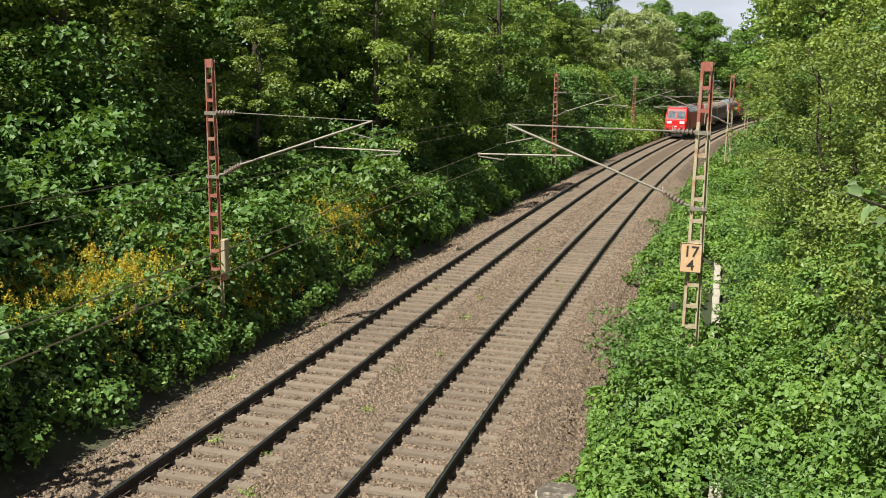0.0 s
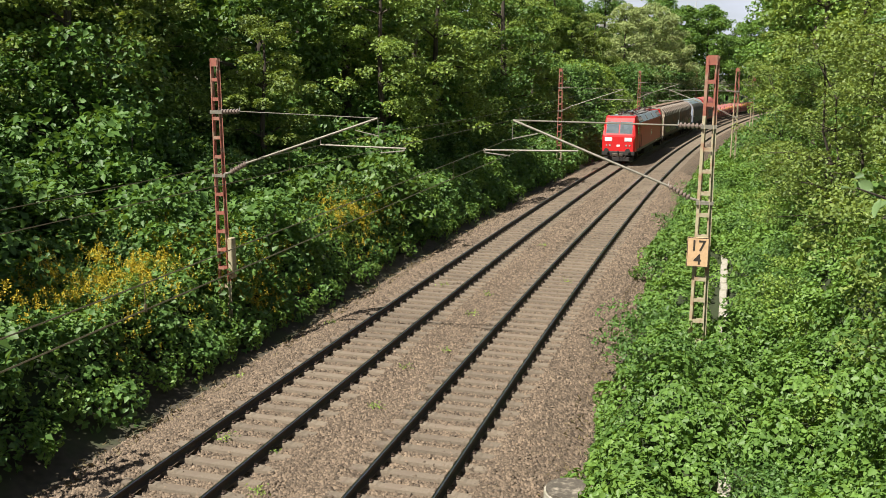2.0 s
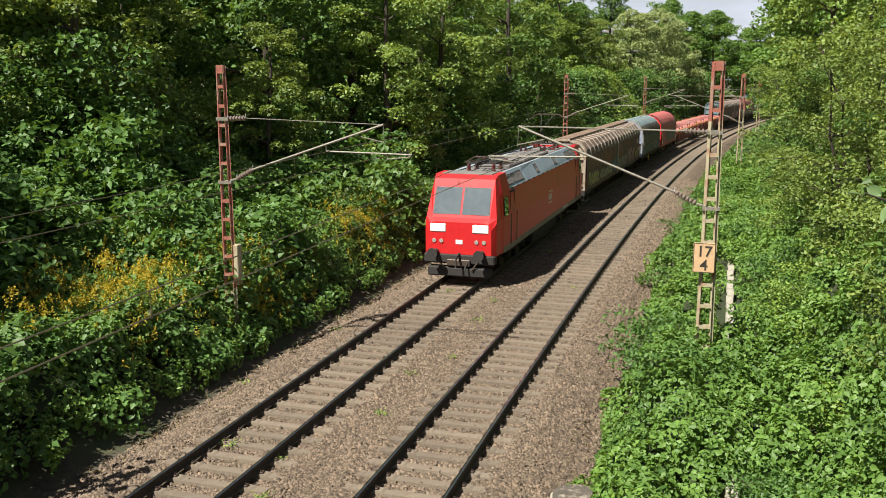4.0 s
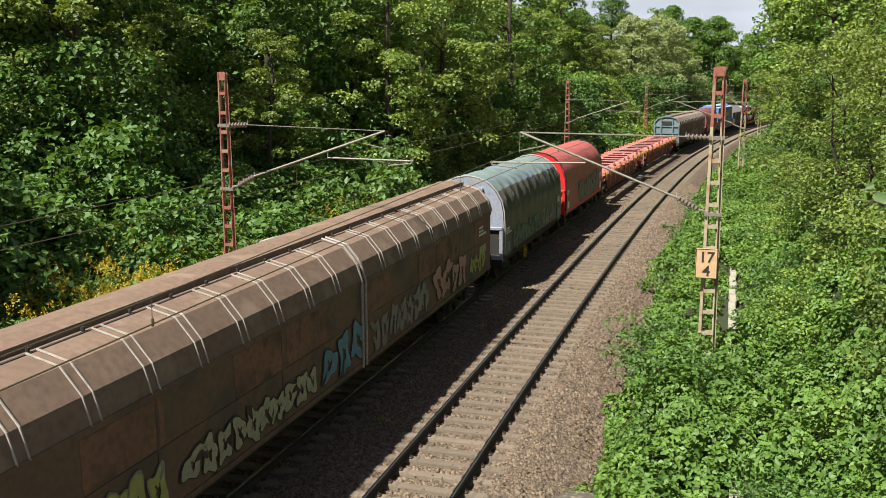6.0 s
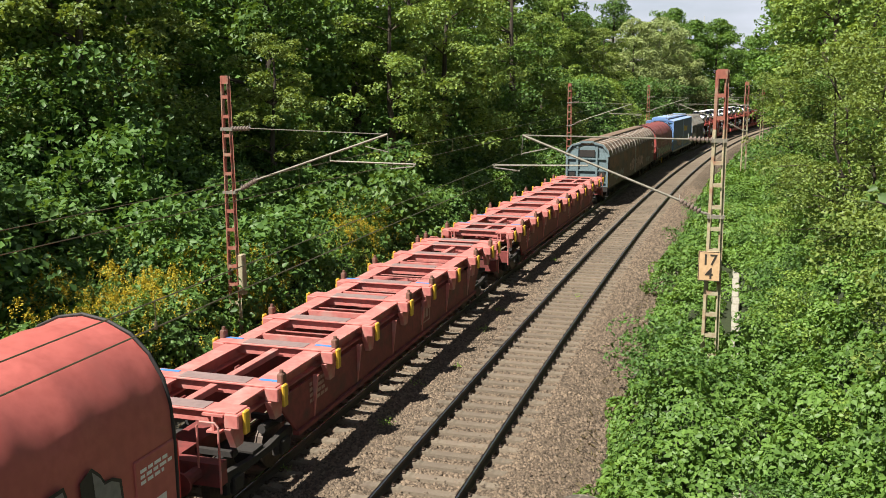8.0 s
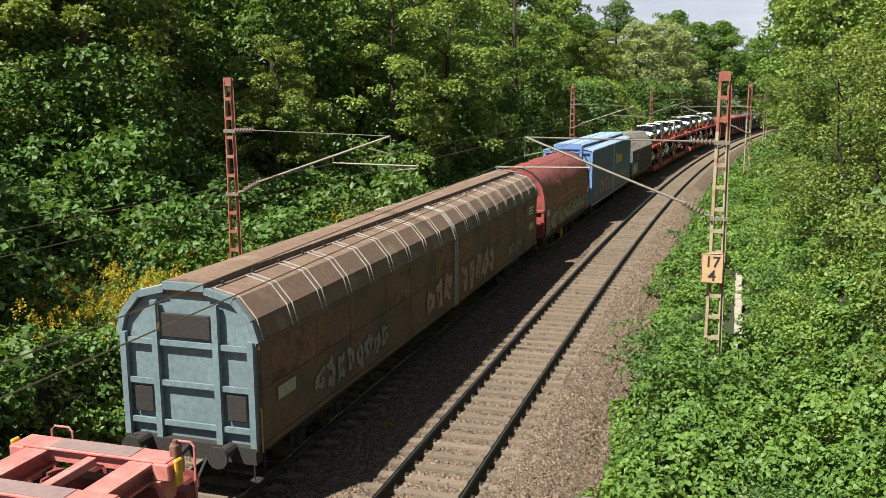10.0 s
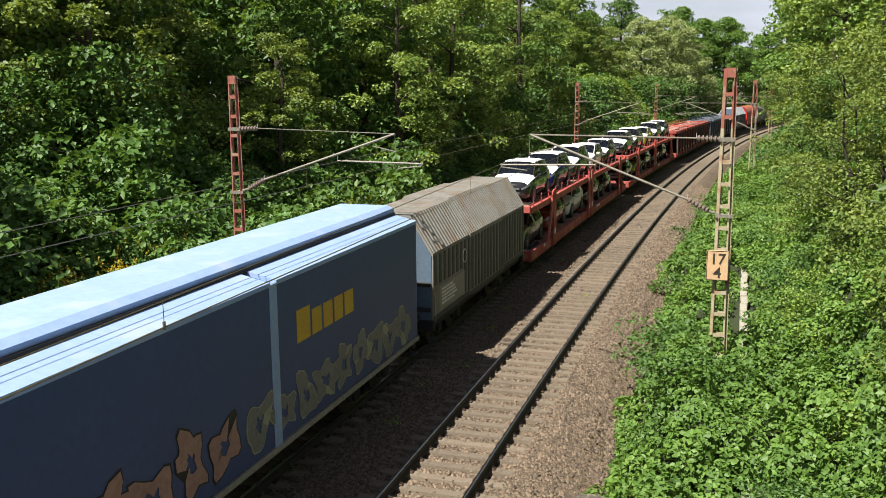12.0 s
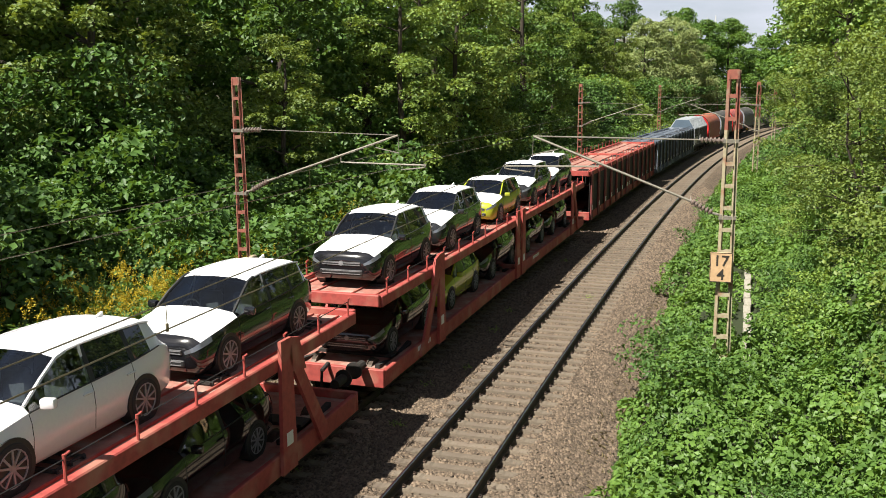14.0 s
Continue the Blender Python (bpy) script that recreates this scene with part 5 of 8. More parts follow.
def graffiti(parent, x, y0, y1, z0, z1, cols, seed=0, count=None):
    """Sprayed shapes on a wagon's side: lobed blots side by side with inner cuts, not to be read."""
    w = (z1 - z0) * 0.62
    n = count or max(2, int((y1 - y0) / w))
    for layer, (col, grow) in enumerate(cols):
        rr = random.Random(seed * 7 + 1)
        for i in range(n):
            bm = bmesh.new()
            cy = y0 + (i + 0.5) * (y1 - y0) / n
            hw, hh = (y1 - y0) / n * rr.uniform(0.42, 0.62), (z1 - z0) * 0.5 * rr.uniform(0.7, 1.0)
            cz = (z0 + z1) / 2 + rr.uniform(-0.12, 0.05) * (z1 - z0)
            sh, p1, p2, lob = rr.uniform(-0.35, 0.35), rr.uniform(0, 6.28), rr.uniform(0, 6.28), rr.choice((3, 4, 5))
            xx = x + 0.003 + layer * 0.005 + 0.0006 * (i % 3)
            m = 22
            ring = []
            for k in range(m):
                a = k / m * 6.2832
                rad = 0.86 + 0.2 * math.sin(lob * a + p1) + 0.1 * math.sin(2 * a + p2)
                yy = cy + math.copysign(abs(math.cos(a)) ** 0.7, math.cos(a)) * (hw + grow * 0.7) * rad
                zz = cz + math.copysign(abs(math.sin(a)) ** 0.7, math.sin(a)) * (hh + grow * 0.7) * rad
                ring.append((yy + sh * (zz - cz), max(z0 - 0.08, min(z1 + 0.12, zz))))
            inner = [(cy + (yy - cy) * (0.30 + 0.1 * math.sin(3 * q)), cz + (zz - cz) * 0.3 + 0.05 * math.sin(q)) for q, (yy, zz) in enumerate(ring)]
            a_ = [bm.verts.new((xx, yy, zz)) for yy, zz in ring]
            b_ = [bm.verts.new((xx, yy, zz)) for yy, zz in inner]
            gap = rr.randrange(m)
            for k in range(m):
                if grow <= 0 and (k - gap) % m < 2:
                    continue
                q = (k + 1) % m
                bm.faces.new((a_[k], a_[q], b_[q], b_[k]))
            part("sprayed_blot", bm, col, parent)


def spray(name, c):
    return mat("spray_" + name, c, tuple(v * 0.7 for v in c), rough=0.6, big=1.5, fine=9, bump=0.02)


SP_SILVER = spray("silver", (0.22, 0.22, 0.21))
SP_BLACK = spray("black", (0.02, 0.02, 0.02))
SP_GREEN = spray("green", (0.10, 0.20, 0.14))
SP_YELLOW = spray("yellow", (0.35, 0.38, 0.10))
SP_PINK = spray("pink", (0.42, 0.24, 0.2))
SP_CREAM = spray("cream", (0.36, 0.36, 0.25))
SP_BLUE = spray("blue", (0.10, 0.25, 0.36))


def make_loco():
    root, h = vehicle("locomotive", 0.0, 18.7, "red electric locomotive with grey roof and raised pantograph", "locomotive")
    w = 1.46
    # body shell between the cabs
    prof = [(-w, 0.95), (w, 0.95), (w, 2.2), (w - 0.07, 3.22), (-w + 0.07, 3.22), (-w, 2.2)]
    bm = bmesh.new()
    prism(bm, prof, -h + 1.9, h - 1.9)
    part("body", bm, RED, root)
    for sg in (-1, 1):
        # cab: sloping front in facets
        bm = bmesh.new()
        sections = [(h - 1.9, w, w - 0.07, 3.22, 1.22, 3.84), (h - 0.95, w - 0.02, w - 0.09, 3.2, 1.2, 3.82), (h - 0.7, w - 0.06, w - 0.16, 3.1, 1.16, 3.68)]
        rings = []
        for y, a, b, zc, c, zt in sections:
            rings.append([bm.verts.new((x, sg * y, z)) for x, z in ((-a, 0.95), (-a, 2.2), (-b, zc), (-c, zt), (c, zt), (b, zc), (a, 2.2), (a, 0.95))])
        y2 = h - 0.18
        rings.append([bm.verts.new((x, sg * y, z)) for x, y, z in ((-1.36, y2, 0.95), (-1.36, y2, 2.15), (-1.34, y2 - 0.06, 2.3), (-1.1, y2 + 0.02, 2.3), (1.1, y2 + 0.02, 2.3), (1.34, y2 - 0.06, 2.3), (1.36, y2, 2.15), (1.36, y2, 0.95))])
        rings.append([bm.verts.new((x, sg * (h + 0.02), z)) for x, z in ((-1.22, 0.98), (-1.2, 1.9), (-1.1, 2.12), (-0.9, 2.16), (0.9, 2.16), (1.1, 2.12), (1.2, 1.9), (1.22, 0.98))])
        for a, b in zip(rings, rings[1:]):
            for i in range(8):
                j = (i + 1) % 8
                bm.faces.new((a[i], a[j], b[j], b[i]))
        bm.faces.new(rings[0])
        bm.faces.new(rings[-1])
        cab = part("cab", bm, RED, root)
        bm = bmesh.new()
        y0, y1 = sorted((sg * (h - 1.9), sg * (h - 0.98)))
        soft_box(bm, -0.98, 0.98, y0, y1, 3.8, 3.86, 0.02)
        part("cab_roof", bm, ROOFGREY, cab)
        bm = bmesh.new()
        for xx in (-0.75, 0.75):
            rod(bm, (xx, sg * (h + 0.1), 0.75), (xx * 0.7, sg * (h + 0.16), 0.45), 0.03, 6)
        soft_box(bm, -0.45, 0.45, min(sg * (h - 0.1), sg * (h + 0.14)), max(sg * (h - 0.1), sg * (h + 0.14)), 0.55, 0.8, 0.03)
        part("hose_rack", bm, STEELW, cab)
        # windscreen panes on the slope between z 2.4 and 3.55
        fy = lambda z: (h - 0.7) + (z - 3.68) * ((h - 0.16) - (h - 0.7)) / (2.3 - 3.68)
        for x0, x1 in ((-1.08, -0.04), (0.04, 1.08)):
            bm = bmesh.new()
            vs = [bm.verts.new((x, sg * (fy(z) + 0.012), z)) for x, z in ((x0, 2.42), (x1, 2.42), (x1 * 0.97, 3.38), (x0 * 0.97, 3.38))]
            bm.faces.new(vs)
            bmesh.ops.solidify(bm, geom=bm.faces[:], thickness=0.02)
            part("windscreen", bm, SCREEN, cab, "windscreen in a pale colour for the reflected sky")
        for x0, x1 in ((-1.12, -0.5), (0.5, 1.12)):
            bm = bmesh.new()
            soft_box(bm, x0, x1, min(sg * (h - 0.1), sg * (h + 0.045)), max(sg * (h - 0.1), sg * (h + 0.045)), 1.78, 2.1, 0.03)
            part("white_panel", bm, WHITE, cab, "white panel round the upper lamps")
            bm = bmesh.new()
            xm = (x0 + x1) / 2
            for d in (-0.15, 0.13):
                rod(bm, (xm + d, sg * (h - 0.02), 1.46), (xm + d, sg * (h + 0.05), 1.46), 0.075, 14)
            part("headlight", bm, RIBGREY, cab, "small round headlights")
        bm = bmesh.new()
        box(bm, -0.13, 0.13, min(sg * h, sg * (h + 0.03)), max(sg * h, sg * (h + 0.03)), 1.36, 1.52)
        part("emblem", bm, WHITE, cab)
        # lower front
        bm = bmesh.new()
        soft_box(bm, -1.35, 1.35, min(sg * (h - 0.35), sg * (h + 0.06)), max(sg * (h - 0.35), sg * (h + 0.06)), 0.62, 0.98, 0.05)
        soft_box(bm, -1.2, 1.2, min(sg * (h - 0.3), sg * (h + 0.1)), max(sg * (h - 0.3), sg * (h + 0.1)), 0.15, 0.5, 0.05)
        part("buffer_beam", bm, DARK, root)
        buffers(root, sg * (h + 0.04), sg)
        # cab side windows and doors
        for sx in (-1, 1):
            bm = bmesh.new()
            y = sg * (h - 1.25)
            slab(bm, [(sx * (w + 0.002), y - 0.3, 2.3), (sx * (w + 0.002), y + 0.3, 2.3), (sx * (w - 0.045), y + 0.25, 3.0), (sx * (w - 0.045), y - 0.25, 3.0)], sx * 0.012, 0)
            part("side_window", bm, GLASS, cab)
            bm = bmesh.new()
            yd = sg * (h - 2.25)
            for a0, a1, z0, z1 in ((yd - 0.36, yd - 0.33, 1.0, 3.15), (yd + 0.33, yd + 0.36, 1.0, 3.15), (yd - 0.33, yd + 0.33, 3.1, 3.15)):
                slab(bm, [(sx * (w - 0.01), a0, z0), (sx * (w - 0.01), a1, z0), (sx * (w - 0.055 if z1 > 3 else w - 0.01), a1, z1), (sx * (w - 0.055), a0, z1)], sx * 0.025, 0)
            part("door_frame", bm, DARK, cab)
            bm = bmesh.new()
            for d in (-0.45, 0.45):
                rod(bm, (sx * (w + 0.05), yd + d, 1.15), (sx * (w + 0.05), yd + d, 2.3), 0.016, 6)
            part("grab_rail", bm, STEELW, cab)
    # grey slopes along the roof, in panels with vents
    n = 5
    L0, L1 = -h + 1.9, h - 1.9
    for sx in (-1, 1):
        for i in range(n):
            a, b = L0 + (L1 - L0) * i / n + 0.02, L0 + (L1 - L0) * (i + 1) / n - 0.02
            bm = bmesh.new()
            pr = [(sx * (w - 0.07), 3.22), (sx * 1.02, 3.80), (sx * 0.9, 3.78), (sx * (w - 0.25), 3.22)]
            prism(bm, pr if sx > 0 else pr[::-1], a, b)
            p = part("roof_slope", bm, SLOPE, root)
            spans = {0: ((0.1, 1.05), (1.15, 1.65), (1.75, 2.7)), 1: ((2.2, 2.7),), 3: ((0.15, 0.65),), 4: ((0.25, 1.2), (1.3, 1.8), (1.9, 2.85))}.get(i, ())
            for ya, yb in spans:
                xs = lambda z: w - 0.07 - (z - 3.22) * (w - 0.07 - 1.02) / 0.58
                bm = bmesh.new()
                fr = [(sx * (xs(z) + 0.004), y, z) for y, z in ((a + ya, 3.34), (a + yb, 3.34), (a + yb, 3.68), (a + ya, 3.68))]
                pane(bm, fr if sx > 0 else fr[::-1], 0.012, 0.01)
                grid = part("vent", bm, DARK, p)
                bm = bmesh.new()
                for q in range(int((yb - ya) / 0.07)):
                    y = a + ya + 0.04 + q * 0.07
                    bar(bm, (sx * (xs(3.36) + 0.018), y, 3.365), (sx * (xs(3.66) + 0.018), y, 3.655), 0.025, 0.012)
                part("vent_slats", bm, ROOFGREY, grid)
        bm = bmesh.new()
        for k in range(16):
            y = L0 + 0.4 + k * (L1 - L0 - 0.8) / 15
            soft_box(bm, min(sx * (w - 0.08), sx * (w - 0.03)), max(sx * (w - 0.08), sx * (w - 0.03)), y - 0.1, y + 0.1, 3.2, 3.25, 0.01)
        part("gutter_clips", bm, DARK, root)
        bm = bmesh.new()
        box(bm, min(sx * (w - 0.02), sx * (w + 0.012)), max(sx * (w - 0.02), sx * (w + 0.012)), -h + 0.9, h - 0.9, 0.95, 1.16)
        part("side_skirt", bm, SKIRT, root)
        flat_logo(root, w + 0.001 if sx > 0 else -w - 0.008, -0.35, 1.75, 0.75, 0.55, WHITE)
        marks(root, w + 0.013 if sx > 0 else -w - 0.018, 3.2, 1.05, 1, WHITE, 3, 1.6)
    bm = bmesh.new()
    prism(bm, [(-0.95, 3.5), (0.95, 3.5), (0.95, 3.74), (-0.95, 3.74)], L0, L1)
    part("roof_deck", bm, ROOFGREY, root)
    bm = bmesh.new()
    for y0, y1 in ((-4.6, -2.3), (-1.9, 0.6), (1.0, 3.0)):
        soft_box(bm, -0.72, 0.72, y0, y1, 3.74, 3.84, 0.03)
    soft_box(bm, -0.3, 0.3, 3.2, 4.0, 3.74, 3.95, 0.03)
    part("roof_hatch", bm, ROOFGREY, root)
    for y in (3.3, 4.3, -3.4, 7.0):
        for x in (-0.72, 0.25):
            bm = bmesh.new()
            for k in range(4):
                rod(bm, (x, y, 3.74 + k * 0.06), (x, y, 3.775 + k * 0.06), 0.085 - 0.006 * k, 12)
            rod(bm, (x, y, 3.74), (x, y, 4.02), 0.04, 8)
            part("insulator", bm, INSUL, root, "dark red roof insulator")
    bm = bmesh.new()
    tube(bm, [(0.25, 4.3, 4.03), (0.25, 3.3, 4.05), (-0.1, 1.0, 4.02), (-0.72, -3.4, 4.03)], 0.02, 6)
    part("roof_cable", bm, BLACKWIRE, root)
    bm = bmesh.new()
    for k in range(14):
        box(bm, -0.55, 0.55, -4.4 + k * 0.14, -4.33 + k * 0.14, 3.84, 3.86)
    part("roof_grille", bm, DARK, root)
    bm = bmesh.new()
    for x in (-0.62, 0.62):
        rod(bm, (x, -5.8, 3.98), (x, 5.8, 3.98), 0.022, 6)
    rod(bm, (-0.3, 4.1, 4.05), (-0.3, -4.6, 4.05), 0.02, 6)
    part("roof_cable", bm, BLACKWIRE, root)
    for y in (-5.9, 5.9):
        for x in (-0.5, 0.5):
            for d in (-0.55, 0.55):
                bm = bmesh.new()
                for k in range(5):
                    rod(bm, (x, y + d, 3.74 + k * 0.055), (x, y + d, 3.77 + k * 0.055), 0.10 - 0.006 * k, 12)
                rod(bm, (x, y + d, 3.74), (x, y + d, 4.05), 0.05, 8)
                part("insulator", bm, INSUL, root, "dark red roof insulator")
        up = y > 0
        pan = new("pantograph")
        pan.parent = root
        bm = bmesh.new()
        bar(bm, (-0.55, y - 0.6, 4.06), (-0.55, y + 0.6, 4.06), 0.06, 0.06)
        bar(bm, (0.55, y - 0.6, 4.06), (0.55, y + 0.6, 4.06), 0.06, 0.06)
        bar(bm, (-0.55, y - 0.55, 4.06), (0.55, y - 0.55, 4.06), 0.06, 0.06)
        bar(bm, (-0.55, y + 0.55, 4.06), (0.55, y + 0.55, 4.06), 0.06, 0.06)
        part("base_frame", bm, DARK, pan)
        bm = bmesh.new()
        if up:
            knee, head = Vector((0, y - 1.35, 4.75)), Vector((0, y + 0.35, 5.5))
        else:
            knee, head = Vector((0, y - 1.3, 4.12)), Vector((0, y + 0.5, 4.22))
        rod(bm, (0, y + 0.45, 4.06), knee, 0.045, 8)
        rod(bm, (0.0, y - 0.2, 4.0), knee + Vector((0, -0.12, -0.05)), 0.022, 6)
        for x in (-0.35, 0.35):
            rod(bm, knee, head + Vector((x, 0, 0)), 0.024, 6)
        part("arm", bm, DARK, pan)
        bm = bmesh.new()
        for d in (-0.14, 0.14):
            rod(bm, head + Vector((-0.55, d, 0)), head + Vector((0.55, d, 0)), 0.025, 6)
            for x in (-1, 1):
                rod(bm, head + Vector((0.55 * x, d, 0)), head + Vector((0.97 * x, d, -0.25)), 0.018, 6)
        part("contact_head", bm, STEELW, pan)
    for y in (-4.9, 4.9):
        bogie(root, y, 1.3, 0.6)
    bm = bmesh.new()
    soft_box(bm, -1.25, 1.25, -2.6, 2.6, 0.3, 0.95, 0.06)
    part("transformer", bm, DARK, root)
    return root


def underframe(root, h, z=1.05, material=None, truss=True):
    bm = bmesh.new()
    for x in (-1.15, 1.15):
        box(bm, x - 0.08, x + 0.08, -h, h, z - 0.25, z)
    for y in np.linspace(-h + 0.1, h - 0.1, 8):
        box(bm, -1.15, 1.15, y - 0.06, y + 0.06, z - 0.2, z - 0.02)
    box(bm, -1.35, 1.35, -h - 0.1, -h + 0.12, z - 0.28, z + 0.02)
    box(bm, -1.35, 1.35, h - 0.12, h + 0.1, z - 0.28, z + 0.02)
    part("underframe", bm, material or DARK, root)
    bm = bmesh.new()
    soft_box(bm, -0.6, 0.2, -0.9, 0.6, z - 0.75, z - 0.3, 0.05)
    rod(bm, (0.6, -1.2, z - 0.5), (0.6, 0.2, z - 0.5), 0.2, 12)
    part("brake_gear", bm, DARK, root)
    buffers(root, -h - 0.1, -1)
    buffers(root, h + 0.1, 1)


def steps(root, h, material=None):
    """Yellow grab irons and a footstep at the corners."""
    for sy in (-1, 1):
        for sx in (-1, 1):
            bm = bmesh.new()
            y = sy * (h - 0.1)
            rod(bm, (sx * 1.38, y, 0.95), (sx * 1.38, y, 1.75), 0.014, 6)
            rod(bm, (sx * 1.38, y, 1.75), (sx * 1.2, y + sy * 0.12, 1.75), 0.014, 6)
            part("grab_iron", bm, YELLOW, root, "yellow grab iron")
            bm = bmesh.new()
            box(bm, min(sx * 1.2, sx * 1.4), max(sx * 1.2, sx * 1.4), y - 0.2, y + 0.2, 0.45, 0.48)
            rod(bm, (sx * 1.3, y - 0.18, 0.46), (sx * 1.3, y - 0.18, 0.95), 0.012, 5)
            rod(bm, (sx * 1.3, y + 0.18, 0.46), (sx * 1.3, y + 0.18, 0.95), 0.012, 5)
            part("footstep", bm, DARK, root)


def make_sliding_wagon(u0, u1, label, endmat, seed, paints):
    """Long sliding-wall wagon with a faceted roof and a raised ridge."""
    root, h = vehicle("sliding_wall_wagon", u0, u1, label)
    w = 1.42
    bm = bmesh.new()
    core = [(-w + 0.08, 1.0), (w - 0.08, 1.0), (w - 0.08, 2.98), (w - 0.2, 3.3), (0.8, 3.72), (-0.8, 3.72), (-w + 0.2, 3.3), (-w + 0.08, 2.98)]
    prism(bm, core, -h + 0.06, h - 0.06)
    part("body", bm, endmat, root)
    shell = lambda sx: [(sx * (w - 0.08), 1.02), (sx * w, 1.02), (sx * w, 2.98), (sx * (w - 0.11), 3.36), (sx * 1.0, 3.72), (sx * 0.42, 3.86), (sx * 0.42, 3.8), (sx * (w - 0.2), 3.2)]
    for sx in (-1, 1):
        for a, b in ((-h + 0.1, -0.05), (0.05, h - 0.1)):
            bm = bmesh.new()
            pr = shell(sx)
            prism(bm, pr if sx > 0 else pr[::-1], a, b)
            dr = part("sliding_wall", bm, BROWN, root)
            # roof part of the wall in a paler brown of its own
            bm = bmesh.new()
            pr = [(sx * (w + 0.012), 2.99), (sx * (w - 0.098), 3.37), (sx * 1.005, 3.735), (sx * 0.44, 3.873), (sx * 0.44, 3.863), (sx * 1.0, 3.722), (sx * (w - 0.11), 3.362), (sx * (w + 0.002), 2.99)]
            prism(bm, pr if sx > 0 else pr[::-1], a, b)
            part("roof_sheet", bm, BROWNROOF, dr)
            bm = bmesh.new()
            box(bm, min(sx * w, sx * (w + 0.03)), max(sx * w, sx * (w + 0.03)), a, b, 2.9, 3.0)
            box(bm, min(sx * w, sx * (w + 0.025)), max(sx * w, sx * (w + 0.025)), a, b, 1.02, 1.12)
            box(bm, min(sx * w, sx * (w + 0.015)), max(sx * w, sx * (w + 0.015)), a, b, 2.08, 2.11)
            part("rail", bm, BROWN, dr)
            k = 9
            for i in range(k + 1):
                y = a + (b - a) * i / k
                y = min(max(y, a + 0.05), b - 0.05)
                for dy in ((-0.1, 0.1) if 0 < i < k else (0.0,)):
                    bm = bmesh.new()
                    tube(bm, [(sx * (w + 0.02), y + dy, 2.98), (sx * (w - 0.092), y + dy, 3.375), (sx * 1.015, y + dy, 3.745), (sx * 0.5, y + dy, 3.873)], 0.017, 5)
                    part("roof_rib", bm, RIBGREY, dr)
                if 0 < i < k and i % 3 == 0:
                    bm = bmesh.new()
                    box(bm, min(sx * w, sx * (w + 0.014)), max(sx * w, sx * (w + 0.014)), y - 0.03, y + 0.03, 1.12, 2.9)
                    part("wall_rib", bm, BROWN, dr)
    for sx in (-1, 1):
        for y in (-0.1, 0.1):
            bm = bmesh.new()
            tube(bm, [(sx * (w + 0.03), y, 1.0), (sx * (w + 0.03), y, 2.98), (sx * (w - 0.085), y, 3.38), (sx * 1.02, y, 3.76), (sx * 0.5, y, 3.9)], 0.035, 6)
            part("centre_rib", bm, RIBGREY, root)
    bm = bmesh.new()
    prism(bm, [(-0.42, 3.72), (0.42, 3.72), (0.40, 3.98), (0.0, 4.03), (-0.40, 3.98)], -h + 0.03, h - 0.03)
    part("roof_ridge", bm, BROWNROOF, root)
    bm = bmesh.new()
    for sx in (-1, 1):
        box(bm, min(sx * 0.42, sx * 0.52), max(sx * 0.42, sx * 0.52), -h + 0.1, h - 0.1, 3.8, 3.865)
        for k in range(22):
            y = -h + 0.5 + k * (2 * h - 1) / 21
            rod(bm, (sx * 0.47, y, 3.86), (sx * 0.47, y, 3.93), 0.03, 6)
    part("ridge_channel", bm, DARK, root)
    # ends: frame posts, cross rails and dark vents
    for sy in (-1, 1):
        e = sy * h
        bm = bmesh.new()
        for x in (-1.3, -0.62, 0.62, 1.3):
            box(bm, x - 0.06, x + 0.06, min(e, e + sy * 0.09), max(e, e + sy * 0.09), 1.0, 3.0 if abs(x) > 1 else 3.62)
        for z in (1.35, 2.1, 2.85):
            box(bm, -1.35, 1.35, min(e, e + sy * 0.05), max(e, e + sy * 0.05), z - 0.05, z + 0.05)
        rim = [(w - 0.02, 2.98), (w - 0.13, 3.34), (0.98, 3.70), (0.42, 3.84)]
        for sx in (-1, 1):
            for (xa, za), (xb, zb) in zip(rim, rim[1:]):
                bar(bm, (sx * xa, e, za), (sx * xb, e, zb), 0.1, 0.12)
        bar(bm, (-0.42, e, 3.9), (0.42, e, 3.9), 0.1, 0.14)
        part("end_frame", bm, endmat, root)
        bm = bmesh.new()
        soft_box(bm, -0.5, 0.5, min(e - sy * 0.02, e + sy * 0.03), max(e - sy * 0.02, e + sy * 0.03), 2.95, 3.4, 0.02)
        for x in (-0.96, 0.96):
            soft_box(bm, x - 0.2, x + 0.2, min(e - sy * 0.02, e + sy * 0.02), max(e - sy * 0.02, e + sy * 0.02), 1.5, 2.0, 0.02)
        part("end_vent", bm, DARK, root)
    underframe(root, h)
    steps(root, h)
    bogie(root, -h + 3.0)
    bogie(root, h - 3.0)
    for yy, ln in ((-h + 0.6, 0.7), (h - 1.6, 0.8)):
        bm = bmesh.new()
        box(bm, w + 0.016, w + 0.024, yy, yy + ln, 1.75, 2.0)
        part("plate", bm, SP_CREAM, root)
    # panels of older, rustier paint along the lower wall
    rust = mat("wagon_rust_panel", (0.23, 0.115, 0.068), (0.13, 0.07, 0.046), rough=0.8, big=0.9, fine=9, bump=0.08, dirt=(0.06, 0.045, 0.038), dirt_amount=0.5)
    for k in range(12):
        if (k * 7 + seed) % 5 < 2:
            continue
        y0 = -h + 0.4 + k * (2 * h - 0.8) / 12
        bm = bmesh.new()
        box(bm, w + 0.001, w + 0.006, y0 + 0.05, y0 + (2 * h - 0.8) / 12 - 0.05, 2.13, 2.88)
        part("wall_panel", bm, rust, root)
